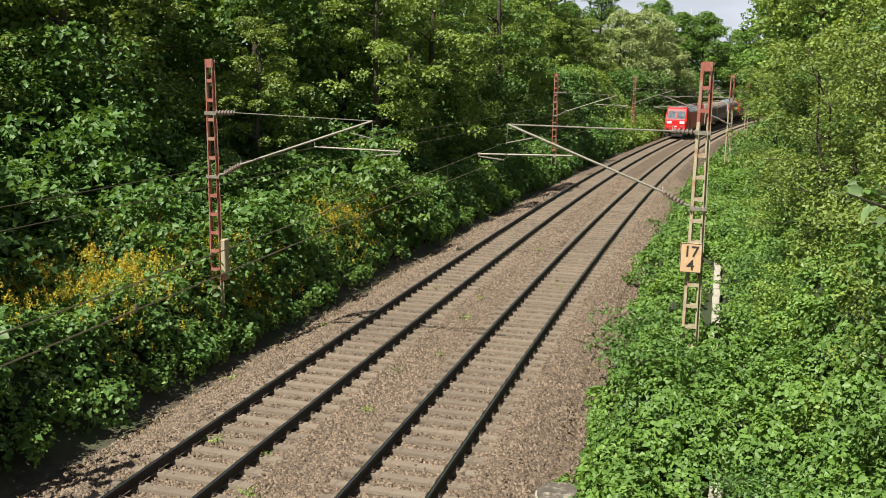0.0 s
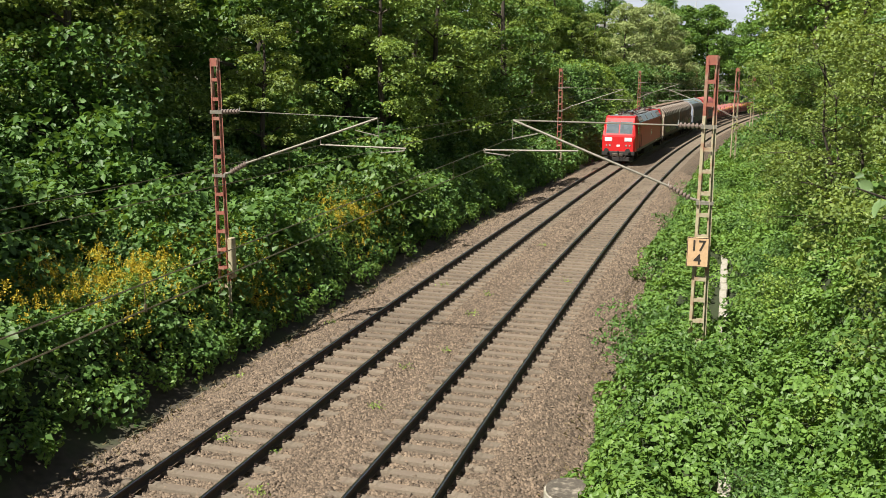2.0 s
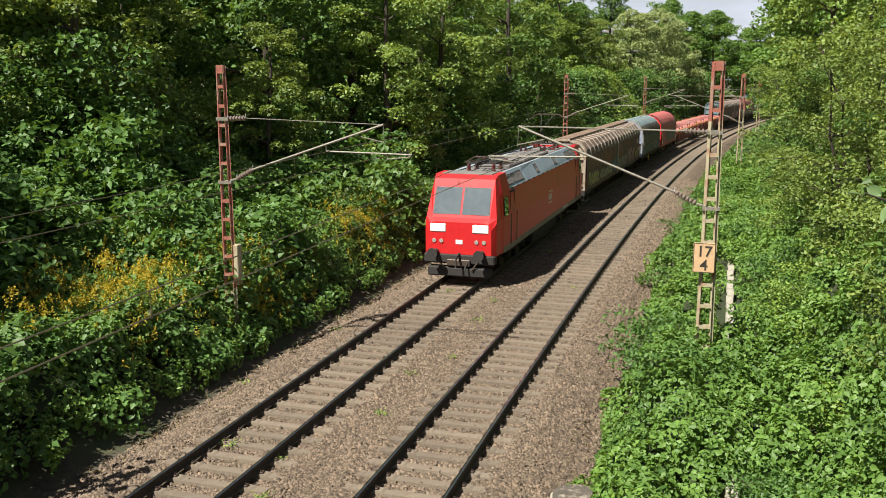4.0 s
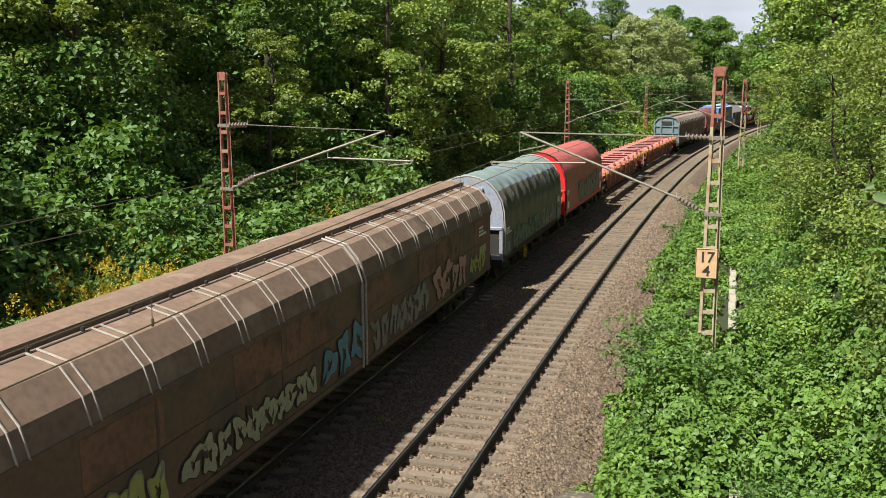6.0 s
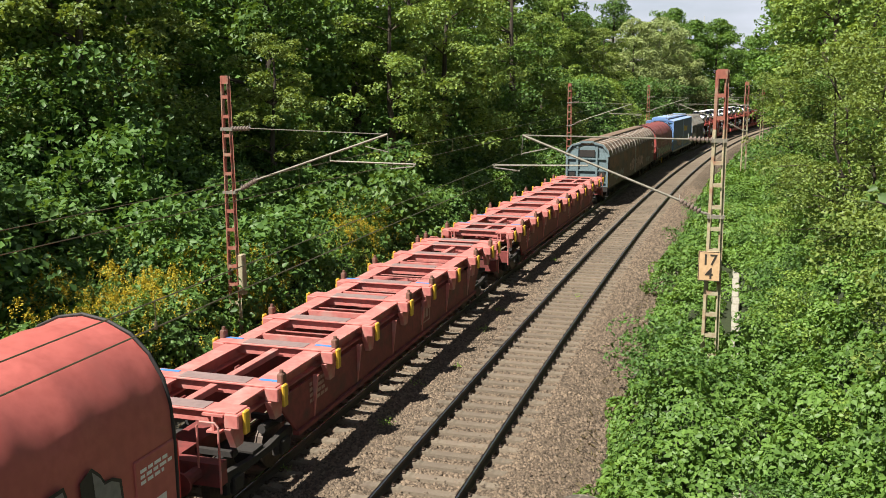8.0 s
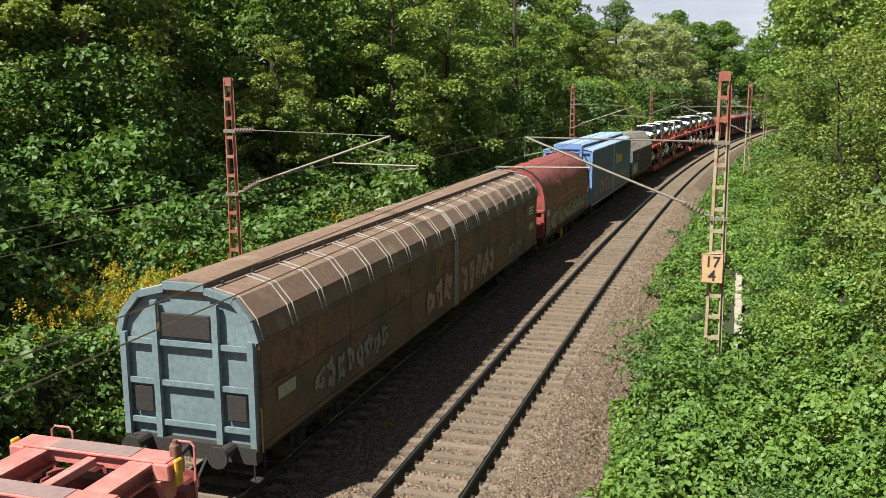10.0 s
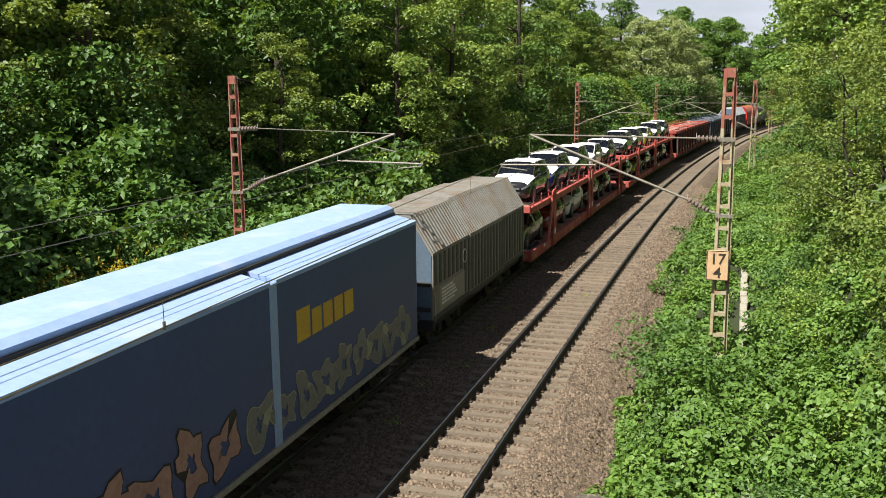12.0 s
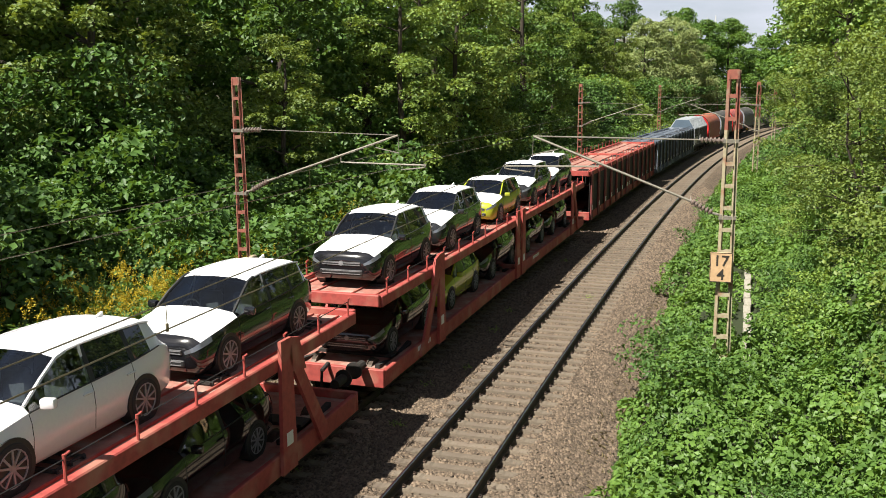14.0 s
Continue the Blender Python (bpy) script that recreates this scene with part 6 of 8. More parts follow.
    marks(root, w + 0.024, h - 1.7, 2.6, 3, WHITE, seed, 0.8)
    for i, (a, b, z0, z1, cols) in enumerate(paints):
        graffiti(root, w + 0.023, a, b, z0, z1, cols, seed + i)
    return root


def make_tarp_wagon(u0, u1, label, tarp, endmat, seed, wrinkle=0.05, paints=(), scallop=0.0, logo=False):
    """Short wagon under a rounded tarpaulin between two bulkheads."""
    root, h = vehicle("tarpaulin_wagon", u0, u1, label)
    w = 1.42
    rng = random.Random(seed)
    arc = [(w, 1.12), (w + 0.01, 1.7), (w, 2.3), (w - 0.03, 2.75), (w - 0.12, 3.12), (w - 0.33, 3.48), (w - 0.62, 3.76), (0.42, 3.93), (0.0, 4.0)]
    prof = arc + [(-x, z) for x, z in arc[-2::-1]]
    fine = [(xa + (xb - xa) * q, za + (zb - za) * q) for (xa, za), (xb, zb) in zip(prof, prof[1:]) for q in (0.0, 0.5)] + [prof[-1]]
    ny = 144
    bm = bmesh.new()
    rings = []
    for i in range(ny + 1):
        y = -h + 0.1 + (2 * h - 0.2) * i / ny
        ring = []
        for j, (x, z) in enumerate(fine):
            up = max(0.0, min(1.0, (z - 1.8) / 1.2))
            d = wrinkle * (noise.noise((y * 0.9, j * 0.225 + seed, 0.3)) + 0.6 * noise.noise((y * 2.6, j * 0.4 + seed, 1.7))) * up
            ph = (y / 1.02 + 0.5) % 1.0
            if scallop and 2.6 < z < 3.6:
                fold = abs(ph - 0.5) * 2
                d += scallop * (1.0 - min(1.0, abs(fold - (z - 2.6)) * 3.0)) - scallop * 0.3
            k = math.hypot(x, z - 2.3) + 1e-6
            ring.append(bm.verts.new((x + x / k * d, y, z + (z - 2.3) / k * d * 0.8 - 0.03 * up * math.sin(math.pi * ((y + h) * 0.97 % 1.0)))))
        rings.append(ring)
    for a, b in zip(rings, rings[1:]):
        for j in range(len(fine)):
            k = (j + 1) % len(fine)
            fc = bm.faces.new((a[j], b[j], b[k], a[k]))
            # upper faces take the paler, bluer cloth tone
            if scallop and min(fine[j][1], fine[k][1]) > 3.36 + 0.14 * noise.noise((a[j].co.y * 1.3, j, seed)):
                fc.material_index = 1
    bm.faces.new(rings[0])
    bm.faces.new(rings[-1][::-1])
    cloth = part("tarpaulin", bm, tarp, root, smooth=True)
    cloth.data.materials.append(TARPTOP)
    # hoops showing at the ends and seams along the cloth
    for y in (-h + 0.08, h - 0.08):
        bm = bmesh.new()
        tube(bm, [(xa * 1.008, y, za + 0.01) for xa, za in prof], 0.03, 6)
        part("end_hoop", bm, BLACKWIRE if tarp is not TARPGREEN else RIBGREY, root)
    for sy in (-1, 1):
        bm = bmesh.new()
        inner = [(x * 0.985, z - 0.03) for x, z in prof]
        e = sy * (h - 0.02)
        prism(bm, [(1.38, 0.9)] + inner[1:-1] + [(-1.38, 0.9)], min(e, e - sy * 0.1), max(e, e - sy * 0.1))
        blk = part("bulkhead", bm, endmat, root)
        bm = bmesh.new()
        for x in (-0.55, 0.55):
            soft_box(bm, x - 0.07, x + 0.07, min(e, e + sy * 0.1), max(e, e + sy * 0.1), 1.0, 3.6, 0.02)
        soft_box(bm, -1.38, 1.38, min(e, e + sy * 0.12), max(e, e + sy * 0.12), 2.05, 2.17, 0.02)
        soft_box(bm, -1.4, 1.4, min(e, e + sy * 0.12), max(e, e + sy * 0.12), 0.95, 1.12, 0.02)
        for x in (-1.33, 1.33):
            soft_box(bm, x - 0.07, x + 0.07, min(e, e + sy * 0.1), max(e, e + sy * 0.1), 0.95, 2.1, 0.02)
        part("bulkhead_frame", bm, endmat, blk)
        if endmat is ENDBLUE:
            bm = bmesh.new()
            for xa, xb in ((-1.25, -0.63), (-0.47, 0.47), (0.63, 1.25)):
                box(bm, xa, xb, min(e, e + sy * 0.015), max(e, e + sy * 0.015), 1.13, 2.04)
            part("lower_panel", bm, DARK, blk, "dark lower panel")
            bm = bmesh.new()
            box(bm, -0.24, 0.24, min(e, e + sy * 0.01), max(e, e + sy * 0.01), 2.3, 3.08)
            part("sign_plate", bm, SP_BLUE, blk, "blue sign plate")
            bm = bmesh.new()
            slab(bm, [(0.15 * math.cos(q * 0.5236), e + sy * 0.012, 2.53 + 0.15 * math.sin(q * 0.5236)) for q in range(12)], sy * 0.006, 1)
            part("sign_disc", bm, ORANGE, blk, "orange warning disc")
        bm = bmesh.new()
        slab(bm, [(-0.16, e + sy * 0.012, 2.75), (0.16, e + sy * 0.012, 2.75), (0.0, e + sy * 0.012, 3.02)], sy * 0.006, 1)
        part("warning_triangle", bm, YELLOW, blk, "yellow warning triangle")
        bm = bmesh.new()
        box(bm, -1.0, -0.7, min(e, e + sy * 0.02), max(e, e + sy * 0.02), 1.3, 1.85)
        part("plate", bm, SP_BLUE if endmat is ENDBLUE else SP_BLACK, blk)
    for sx in (-1, 1):
        for sy in (-1, 1):
            bm = bmesh.new()
            ya, yb = sy * (h - 0.12), sy * (h - 1.05)
            soft_box(bm, min(sx * (w - 0.02), sx * (w + 0.035)), max(sx * (w - 0.02), sx * (w + 0.035)), min(ya, yb), max(ya, yb), 1.05, 2.25, 0.015)
            cp = part("corner_panel", bm, tarp if endmat is not ENDRED else TARPRED, root)
            bm = bmesh.new()
            box(bm, min(sx * (w + 0.035), sx * (w + 0.042)), max(sx * (w + 0.035), sx * (w + 0.042)), (ya + yb) / 2 - 0.2, (ya + yb) / 2 + 0.2, 1.2, 1.55)
            part("plate", bm, WHITE if endmat is ENDRED else SP_BLUE, cp)
            marks(cp, sx * (w + 0.036) if sx > 0 else -w - 0.042, min(ya, yb) + 0.1, 2.05, 3, WHITE, seed + sy, 0.7, 0.05)
        bm = bmesh.new()
        box(bm, min(sx * (w - 0.1), sx * (w + 0.03)), max(sx * (w - 0.1), sx * (w + 0.03)), -h, h, 0.98, 1.12)
        part("side_sill", bm, endmat if endmat is ENDRED else DARK, root)
    if logo:
        flat_logo(root, w + 0.02, -h + 2.6, 2.0, 0.75, 0.5, SP_PINK)
    if logo and endmat is ENDDARK:
        for k in range(8):
            bm = bmesh.new()
            y0 = -h + 3.6 + k * 0.46
            for ya, yb, za, zb in ((y0, y0 + 0.07, 2.04, 2.42), (y0 + 0.07, y0 + 0.33, 2.04, 2.11), (y0 + 0.07, y0 + 0.33, 2.35, 2.42)):
                box(bm, w + 0.02, w + 0.026, ya, yb, za, zb)
            part("sign_shape", bm, SP_PINK, root, "pale company sign in plain shapes")
    underframe(root, h - 0.1, 0.98)
    steps(root, h)
    bogie(root, -h + 2.3)
    bogie(root, h - 2.3)
    bm = bmesh.new()
    tube(bm, [(w + 0.05, -2.2 + 0.24 * math.cos(k * 0.3927), 0.72 + 0.24 * math.sin(k * 0.3927)) for k in range(16)], 0.02, 6, True)
    for a in (0.5, 2.6, 4.7):
        rod(bm, (w + 0.05, -2.2, 0.72), (w + 0.05, -2.2 + 0.24 * math.cos(a), 0.72 + 0.24 * math.sin(a)), 0.016, 5)
    rod(bm, (w - 0.3, -2.2, 0.72), (w + 0.06, -2.2, 0.72), 0.025, 6)
    part("brake_wheel", bm, YELLOW if endmat is not ENDRED else DARK, root)
    for i, (a, b, z0, z1, cols) in enumerate(paints):
        graffiti(root, w + 0.035, a, b, z0, z1, cols, seed + i)
    return root


def make_flat_wagon(u0, u1, label, seed, bars):
    """Container wagon without load: a raised loading frame of broad beams and crossbars over a deep centre sill."""
    root, h = vehicle("container_wagon", u0, u1, label)
    um = (u0 + u1) / 2
    zt = 1.88
    ys = [u - um for u in bars]
    e0, e1 = ys[0] - 0.25, ys[-1] + 0.25
    for x in (-0.93, 0.93):
        bm = bmesh.new()
        prism(bm, [(x - 0.2, zt), (x - 0.2, zt - 0.04), (x - 0.02, zt - 0.04), (x - 0.02, zt - 0.3), (x - 0.13, zt - 0.3), (x - 0.13, zt - 0.34),
                   (x + 0.13, zt - 0.34), (x + 0.13, zt - 0.3), (x + 0.02, zt - 0.3), (x + 0.02, zt - 0.04), (x + 0.2, zt - 0.04), (x + 0.2, zt)][::-1], e0, e1)
        part("main_beam", bm, FLATRED, root)
    for sx in (-1, 1):
        bm = bmesh.new()
        pts = [(e0 + 1.8, zt - 0.38), (e1 - 1.8, zt - 0.38), (e1 - 2.6, 0.62), (e0 + 2.6, 0.62)]
        slab(bm, [(sx * 1.12, y, z) for y, z in pts], sx * 0.05, 0)
        part("side_beam", bm, FLATSHADE, root)
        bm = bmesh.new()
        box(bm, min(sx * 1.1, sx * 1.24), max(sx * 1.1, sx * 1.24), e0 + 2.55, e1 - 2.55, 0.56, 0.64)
        part("lower_flange", bm, FLATSHADE, root)
        for y in np.linspace(e0 + 3.4, e1 - 3.4, 6):
            bm = bmesh.new()
            slab(bm, [(sx * 1.17, y - 0.03, 0.65), (sx * 1.28, y - 0.03, zt - 0.34), (sx * 1.17, y - 0.03, zt - 0.34)], 0.06, 1)
            part("side_rib", bm, FLATRED, root)
    bm = bmesh.new()
    box(bm, -0.3, 0.3, -h + 0.1, h - 0.1, 0.82, 1.12)
    for y in (-h + 0.1, h - 0.34):
        box(bm, -1.3, 1.3, y, y + 0.24, 0.8, 1.2)
    part("centre_sill", bm, FLATSHADE, root)
    worn = mat("bare_worn_steel", (0.36, 0.25, 0.235), (0.26, 0.19, 0.18), rough=0.6, metal=0.3, big=1.5, fine=9, bump=0.06)
    cross = plate = None
    for i, y in enumerate(ys):
        if cross:
            c = share("crossbar", cross, root, pose(0, y, 0))
            share("wear_plate", plate, c)
            continue
        bm = bmesh.new()
        soft_box(bm, -1.36, 1.36, -0.2, 0.2, zt + 0.003, zt + 0.045, 0.01)
        box(bm, -1.2, 1.2, -0.12, 0.12, zt - 0.2, zt)
        for sx in (-1, 1):
            soft_box(bm, min(sx * 1.14, sx * 1.42), max(sx * 1.14, sx * 1.42), -0.24, 0.2, zt - 0.24, zt + 0.02, 0.02)
            slab(bm, [(sx * 1.16, -0.28, zt - 0.24), (sx * 1.16, 0.24, zt - 0.24), (sx * 1.16, 0.12, zt - 0.62), (sx * 1.16, -0.1, zt - 0.62)], sx * 0.12, 0)
        cross = part("crossbar", bm, FLATRED, root)
        cross.matrix_basis = pose(0, y, 0)
        bm = bmesh.new()
        box(bm, -0.72, 0.72, -0.17, 0.17, zt + 0.046, zt + 0.056)
        plate = part("wear_plate", bm, worn, cross, "worn bare steel plate")
    lock = lever = None
    for i, y in enumerate(ys):
        for sx in (-1, 1):
            if lock is None:
                bm = bmesh.new()
                soft_box(bm, -0.06, 0.06, -0.09, 0.09, 0, 0.2, 0.02)
                rod(bm, (0, 0, 0.18), (0, 0, 0.26), 0.04, 8)
                lock = part("container_lock", bm, mat("lock_brown", (0.2, 0.1, 0.07), (0.12, 0.06, 0.045), rough=0.8, bump=0.1), root)
                lock.matrix_basis = pose(sx * 1.33, y + 0.1, zt + 0.02)
                bm = bmesh.new()
                soft_box(bm, -0.035, 0.035, -0.08, 0.08, -0.36, 0.06, 0.02)
                soft_box(bm, -0.06, 0.02, -0.05, 0.05, -0.2, -0.1, 0.015)
                lever = part("lock_lever", bm, YELLOW, root, "yellow lever of a container lock")
                lever.matrix_basis = pose(sx * 1.46, y - 0.05, zt)
            else:
                if (i + (sx > 0)) % 3 != 1:
                    share("container_lock", lock, root, pose(sx * 1.33, y + 0.1, zt + 0.02))
                share("lock_lever", lever, root, pose(sx * 1.46, y - 0.05, zt))
    # what lies in the bays between the crossbars
    for i, (y0, y1) in enumerate(zip(ys, ys[1:])):
        ym = (y0 + y1) / 2
        if y1 - y0 < 1.3:
            continue
        if i in (0, 1, len(ys) - 2, len(ys) - 3):
            bm = bmesh.new()
            soft_box(bm, 0.0, 0.16, y0 + 0.2, y1 - 0.2, zt - 0.14, zt - 0.01, 0.01)
            part("inner_beam", bm, FLATRED, root)
        else:
            bm = bmesh.new()
            slab(bm, [(-0.75, ym + 0.2, zt - 0.05), (0.75, ym + 0.2, zt - 0.05), (0.75, ym + 0.55, zt - 0.4), (-0.75, ym + 0.55, zt - 0.4)], -0.03, 2)
            bar(bm, (-0.75, ym - 0.35, zt - 0.06), (0.75, ym - 0.35, zt - 0.06), 0.1, 0.12)
            part("bay_plate", bm, FLATRED, root)
        bm = bmesh.new()
        for x in (-0.12, 0.12):
            slab(bm, [(x - 0.02, ym - 0.4, zt - 0.35), (x - 0.02, ym - 0.1, zt - 0.35), (x - 0.02, ym - 0.15, zt - 0.04), (x - 0.02, ym - 0.3, zt - 0.04)], 0.04, 0)
        box(bm, -0.3, 0.3, ym - 0.4, ym - 0.1, zt - 0.4, zt - 0.35)
        part("lock_stand", bm, FLATSHADE, root)
    for y in (ys[1], ys[2], ys[5]):
        for sx in (-1, 1):
            bm = bmesh.new()
            box(bm, sx * 1.08 - 0.22, sx * 1.08 + 0.22, y + 0.06, y + 0.16, zt + 0.047, zt + 0.052)
            part("paint_mark", bm, mat("mark_blue", (0.08, 0.25, 0.55), (0.06, 0.2, 0.45), rough=0.6, bump=0.02), root, "blue paint mark")
    flat_logo(root, 1.171, 1.2, 0.85, 0.75, 0.5, SP_PINK)
    marks(root, 1.171, e0 + 3.2, 1.35, 4, SP_PINK, seed, 0.9, 0.07)
    buffers(root, -h + 0.1, -1, 1.02, FLATSHADE)
    buffers(root, h - 0.1, 1, 1.02, FLATSHADE)
    bogie(root, -h + 1.9)
    bogie(root, h - 1.9)
    bm = bmesh.new()
    for y in (-h + 1.0, -h + 2.8, h - 1.0, h - 2.8):
        for x in (-0.8, 0.8):
            rod(bm, (x, y - 0.4, 0.9), (x, y + 0.4, 0.85), 0.09, 8)
        bar(bm, (-1.05, y, 1.0), (1.05, y, 1.0), 0.1, 0.1)
    part("brake_gear", bm, DARK, root)
    for sy in (-1, 1):
        for sx in (-1, 1):
            bm = bmesh.new()
            y = sy * (h - 0.1)
            tube(bm, [(sx * 1.32, y, 0.7), (sx * 1.32, y, 1.85), (sx * 1.26, y, 1.92), (sx * 0.98, y, 1.92), (sx * 0.92, y, 1.85), (sx * 0.92, y, 1.1)], 0.02, 6)
            part("end_rail", bm, FLATRED, root)
    return root


def make_blue_wagon(u0, u1):
    root, h = vehicle("high_wagon", u0, u1, "tall blue sliding-wall wagon with pale blue stepped roof and graffiti")
    w = 1.42
    bm = bmesh.new()
    prism(bm, [(-w + 0.1, 0.95), (w - 0.1, 0.95), (w - 0.1, 3.9), (0.72, 4.02), (-0.72, 4.02), (-w + 0.1, 3.9)], -h + 0.1, h - 0.1)
    part("body", bm, BLUEEND, root)
    for sx in (-1, 1):
        for i, (a, b) in enumerate(((-h + 0.05, -0.12), (0.12, h - 0.05))):
            bm = bmesh.new()
            soft_box(bm, min(sx * (w - 0.08), sx * w), max(sx * (w - 0.08), sx * w), a, b, 0.98, 3.93, 0.02)
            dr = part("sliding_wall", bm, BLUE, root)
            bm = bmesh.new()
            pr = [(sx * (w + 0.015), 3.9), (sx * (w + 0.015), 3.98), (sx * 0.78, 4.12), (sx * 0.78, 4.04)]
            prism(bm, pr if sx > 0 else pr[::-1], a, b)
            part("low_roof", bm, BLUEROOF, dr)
        bm = bmesh.new()
        soft_box(bm, min(sx * (w - 0.05), sx * (w + 0.02)), max(sx * (w - 0.05), sx * (w + 0.02)), -0.13, 0.13, 0.95, 3.95, 0.02)
        part("centre_post", bm, BLUEROOF, root)
        bm = bmesh.new()
        box(bm, min(sx * (w - 0.1), sx * (w + 0.03)), max(sx * (w - 0.1), sx * (w + 0.03)), -h, h, 0.86, 0.97)
        part("side_sill", bm, RIBGREY, root)
    bm = bmesh.new()
    prism(bm, [(-0.8, 4.02), (0.8, 4.02), (0.82, 4.26), (0.66, 4.34), (-0.66, 4.34), (-0.82, 4.26)], -h + 0.02, h - 0.02)
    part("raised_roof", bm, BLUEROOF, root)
    bm = bmesh.new()
    for sx in (-1, 1):
        box(bm, min(sx * 0.8, sx * 0.86), max(sx * 0.8, sx * 0.86), -h + 0.05, h - 0.05, 4.06, 4.17)
    part("roof_slot", bm, DARK, root)
    for sy in (-1, 1):
        e = sy * h
        bm = bmesh.new()
        for x in (-1.33, -0.72, 0.72, 1.33):
            box(bm, x - 0.07, x + 0.07, min(e, e - sy * 0.12), max(e, e - sy * 0.12), 0.9, 4.05 if abs(x) < 1 else 3.9)
        for z in (1.3, 2.15, 2.95, 3.85):
            box(bm, -1.36, 1.36, min(e, e - sy * 0.08), max(e, e - sy * 0.08), z - 0.05, z + 0.05)
        slab(bm, [(-0.82, e - sy * 0.02, 4.02), (0.82, e - sy * 0.02, 4.02), (0.66, e - sy * 0.02, 4.34), (-0.66, e - sy * 0.02, 4.34)], sy * 0.04, 1)
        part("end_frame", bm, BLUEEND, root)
        bm = bmesh.new()
        for sx in (-1, 1):
            rod(bm, (sx * 0.8, e + sy * 0.01, 3.9), (sx * 1.3, e + sy * 0.01, 3.1), 0.025, 6)
        box(bm, -0.55, 0.55, min(e - sy * 0.06, e - sy * 0.1), max(e - sy * 0.06, e - sy * 0.1), 3.1, 3.75)
        part("end_vent", bm, DARK, root)
    # yellow company sign as plain shapes
    bm = bmesh.new()
    y = 0.85
    for k, (ww, hh) in enumerate(((0.55, 0.62), (0.42, 0.5), (0.42, 0.5), (0.42, 0.5), (0.45, 0.5))):
        box(bm, w + 0.001, w + 0.007, y, y + ww, 2.62, 2.62 + hh)
        y += ww + 0.09
    part("emblem", bm, YELLOW, root, "yellow company sign in plain shapes")
    graffiti(root, w + 0.003, -h + 0.6, -h + 2.2, 1.1, 1.7, [(SP_SILVER, 0.0)], 81)
    graffiti(root, w + 0.003, -h + 2.5, -1.3, 1.1, 2.3, [(SP_BLACK, 0.06), (SP_PINK, 0.0)], 82, 4)
    graffiti(root, w + 0.003, -1.1, h - 0.7, 1.1, 2.1, [(SP_CREAM, 0.05), (SP_SILVER, 0.0)], 83, 9)
    underframe(root, h - 0.1, 0.95)
    steps(root, h)
    bogie(root, -h + 2.4)
    bogie(root, h - 2.4)
    return root


def make_hood_wagon(u0, u1, label, m=None):
    """Telescopic-hood wagon: three ribbed hoods with chamfered roofs."""
    m = m or HOOD
    root, h = vehicle("hood_wagon", u0, u1, label)

    def ring(k):
        return [(1.36 + k, 1.0), (1.36 + k, 2.86 + k * 0.5), (0.72, 3.88 + k), (-0.72, 3.88 + k), (-1.36 - k, 2.86 + k * 0.5), (-1.36 - k, 1.0)]

    third = 2 * h / 3
    for i, k in enumerate((0.0, 0.07, 0.0)):
        a, b = -h + i * third, -h + (i + 1) * third
        if i == 1:
            a, b = a - 0.25, b + 0.25
        bm = bmesh.new()
        prism(bm, ring(k), a, b)
        hood = part("hood", bm, m, root)
        n = int((b - a) / 0.21)
        bm = bmesh.new()
        for q in range(n):
            y = a + 0.1 + q * (b - a - 0.2) / (n - 1)
            pts = ring(k)
            for (xa, za), (xb, zb) in zip(pts[1:4], pts[2:5]):
                bar(bm, (xa * 1.012, y, za + 0.012), (xb * 1.012, y, zb + 0.012), 0.09, 0.045)
        part("roof_corrugation", bm, m, hood)
        n2 = int((b - a) / 0.36)
        for q in range(n2):
            y = a + 0.2 + q * (b - a - 0.4) / (n2 - 1)
            for sx in (-1, 1):
                bm = bmesh.new()
                x = sx * (1.36 + k)
                top = 2.78
                low = 1.95 if i == 0 and q < 7 else 1.15
                box(bm, min(x, x + sx * 0.02), max(x, x + sx * 0.02), y - 0.09, y + 0.09, low, top)
                part("wall_rib", bm, HOODDARK, hood)
        bm = bmesh.new()
        for sx in (-1, 1):
            x = sx * (1.36 + k)
            box(bm, min(x, x + sx * 0.03), max(x, x + sx * 0.03), a, b, 0.98, 1.1)
        part("hood_rail", bm, HOODDARK, hood)
    bm = bmesh.new()
    box(bm, 1.362, 1.374, -h + 0.5, -h + third - 0.5, 1.15, 1.85)
    pl = part("sign_panel", bm, RIBGREY, root, "pale sign panel with worn lettering")
    marks(pl, 1.375, -h + 0.7, 1.7, 5, WHITE, 91, 1.4, 0.06)
    bm = bmesh.new()
    for q in range(14):
        a0, a1 = q * 0.449, (q + 1) * 0.449
        bar(bm, (1.372, -h + 2.9 + 0.2 * math.cos(a0), 2.3 + 0.2 * math.sin(a0)), (1.372, -h + 2.9 + 0.2 * math.cos(a1), 2.3 + 0.2 * math.sin(a1)), 0.03, 0.02)
    part("roundel", bm, WHITE, root)
    for sy in (-1, 1):
        bm = bmesh.new()
        e = sy * (h + 0.02)
        prism(bm, [(x * 0.97, z if z < 1.1 else z - 0.06) for x, z in ring(0)], min(e, e - sy * 0.08), max(e, e - sy * 0.08))
        blk = part("bulkhead", bm, mat("bulkhead_blue", (0.11, 0.16, 0.22), (0.075, 0.11, 0.15), rough=0.65, bump=0.05), root)
        bm = bmesh.new()
        for z in (1.3, 2.0):
            soft_box(bm, -1.3, 1.3, min(e, e + sy * 0.06), max(e, e + sy * 0.06), z - 0.06, z + 0.06, 0.02)
        part("bulkhead_frame", bm, DARK, blk)
    underframe(root, h - 0.05, 0.97)
    steps(root, h)
    bogie(root, -h + 2.2)
    bogie(root, h - 2.2)
    return root


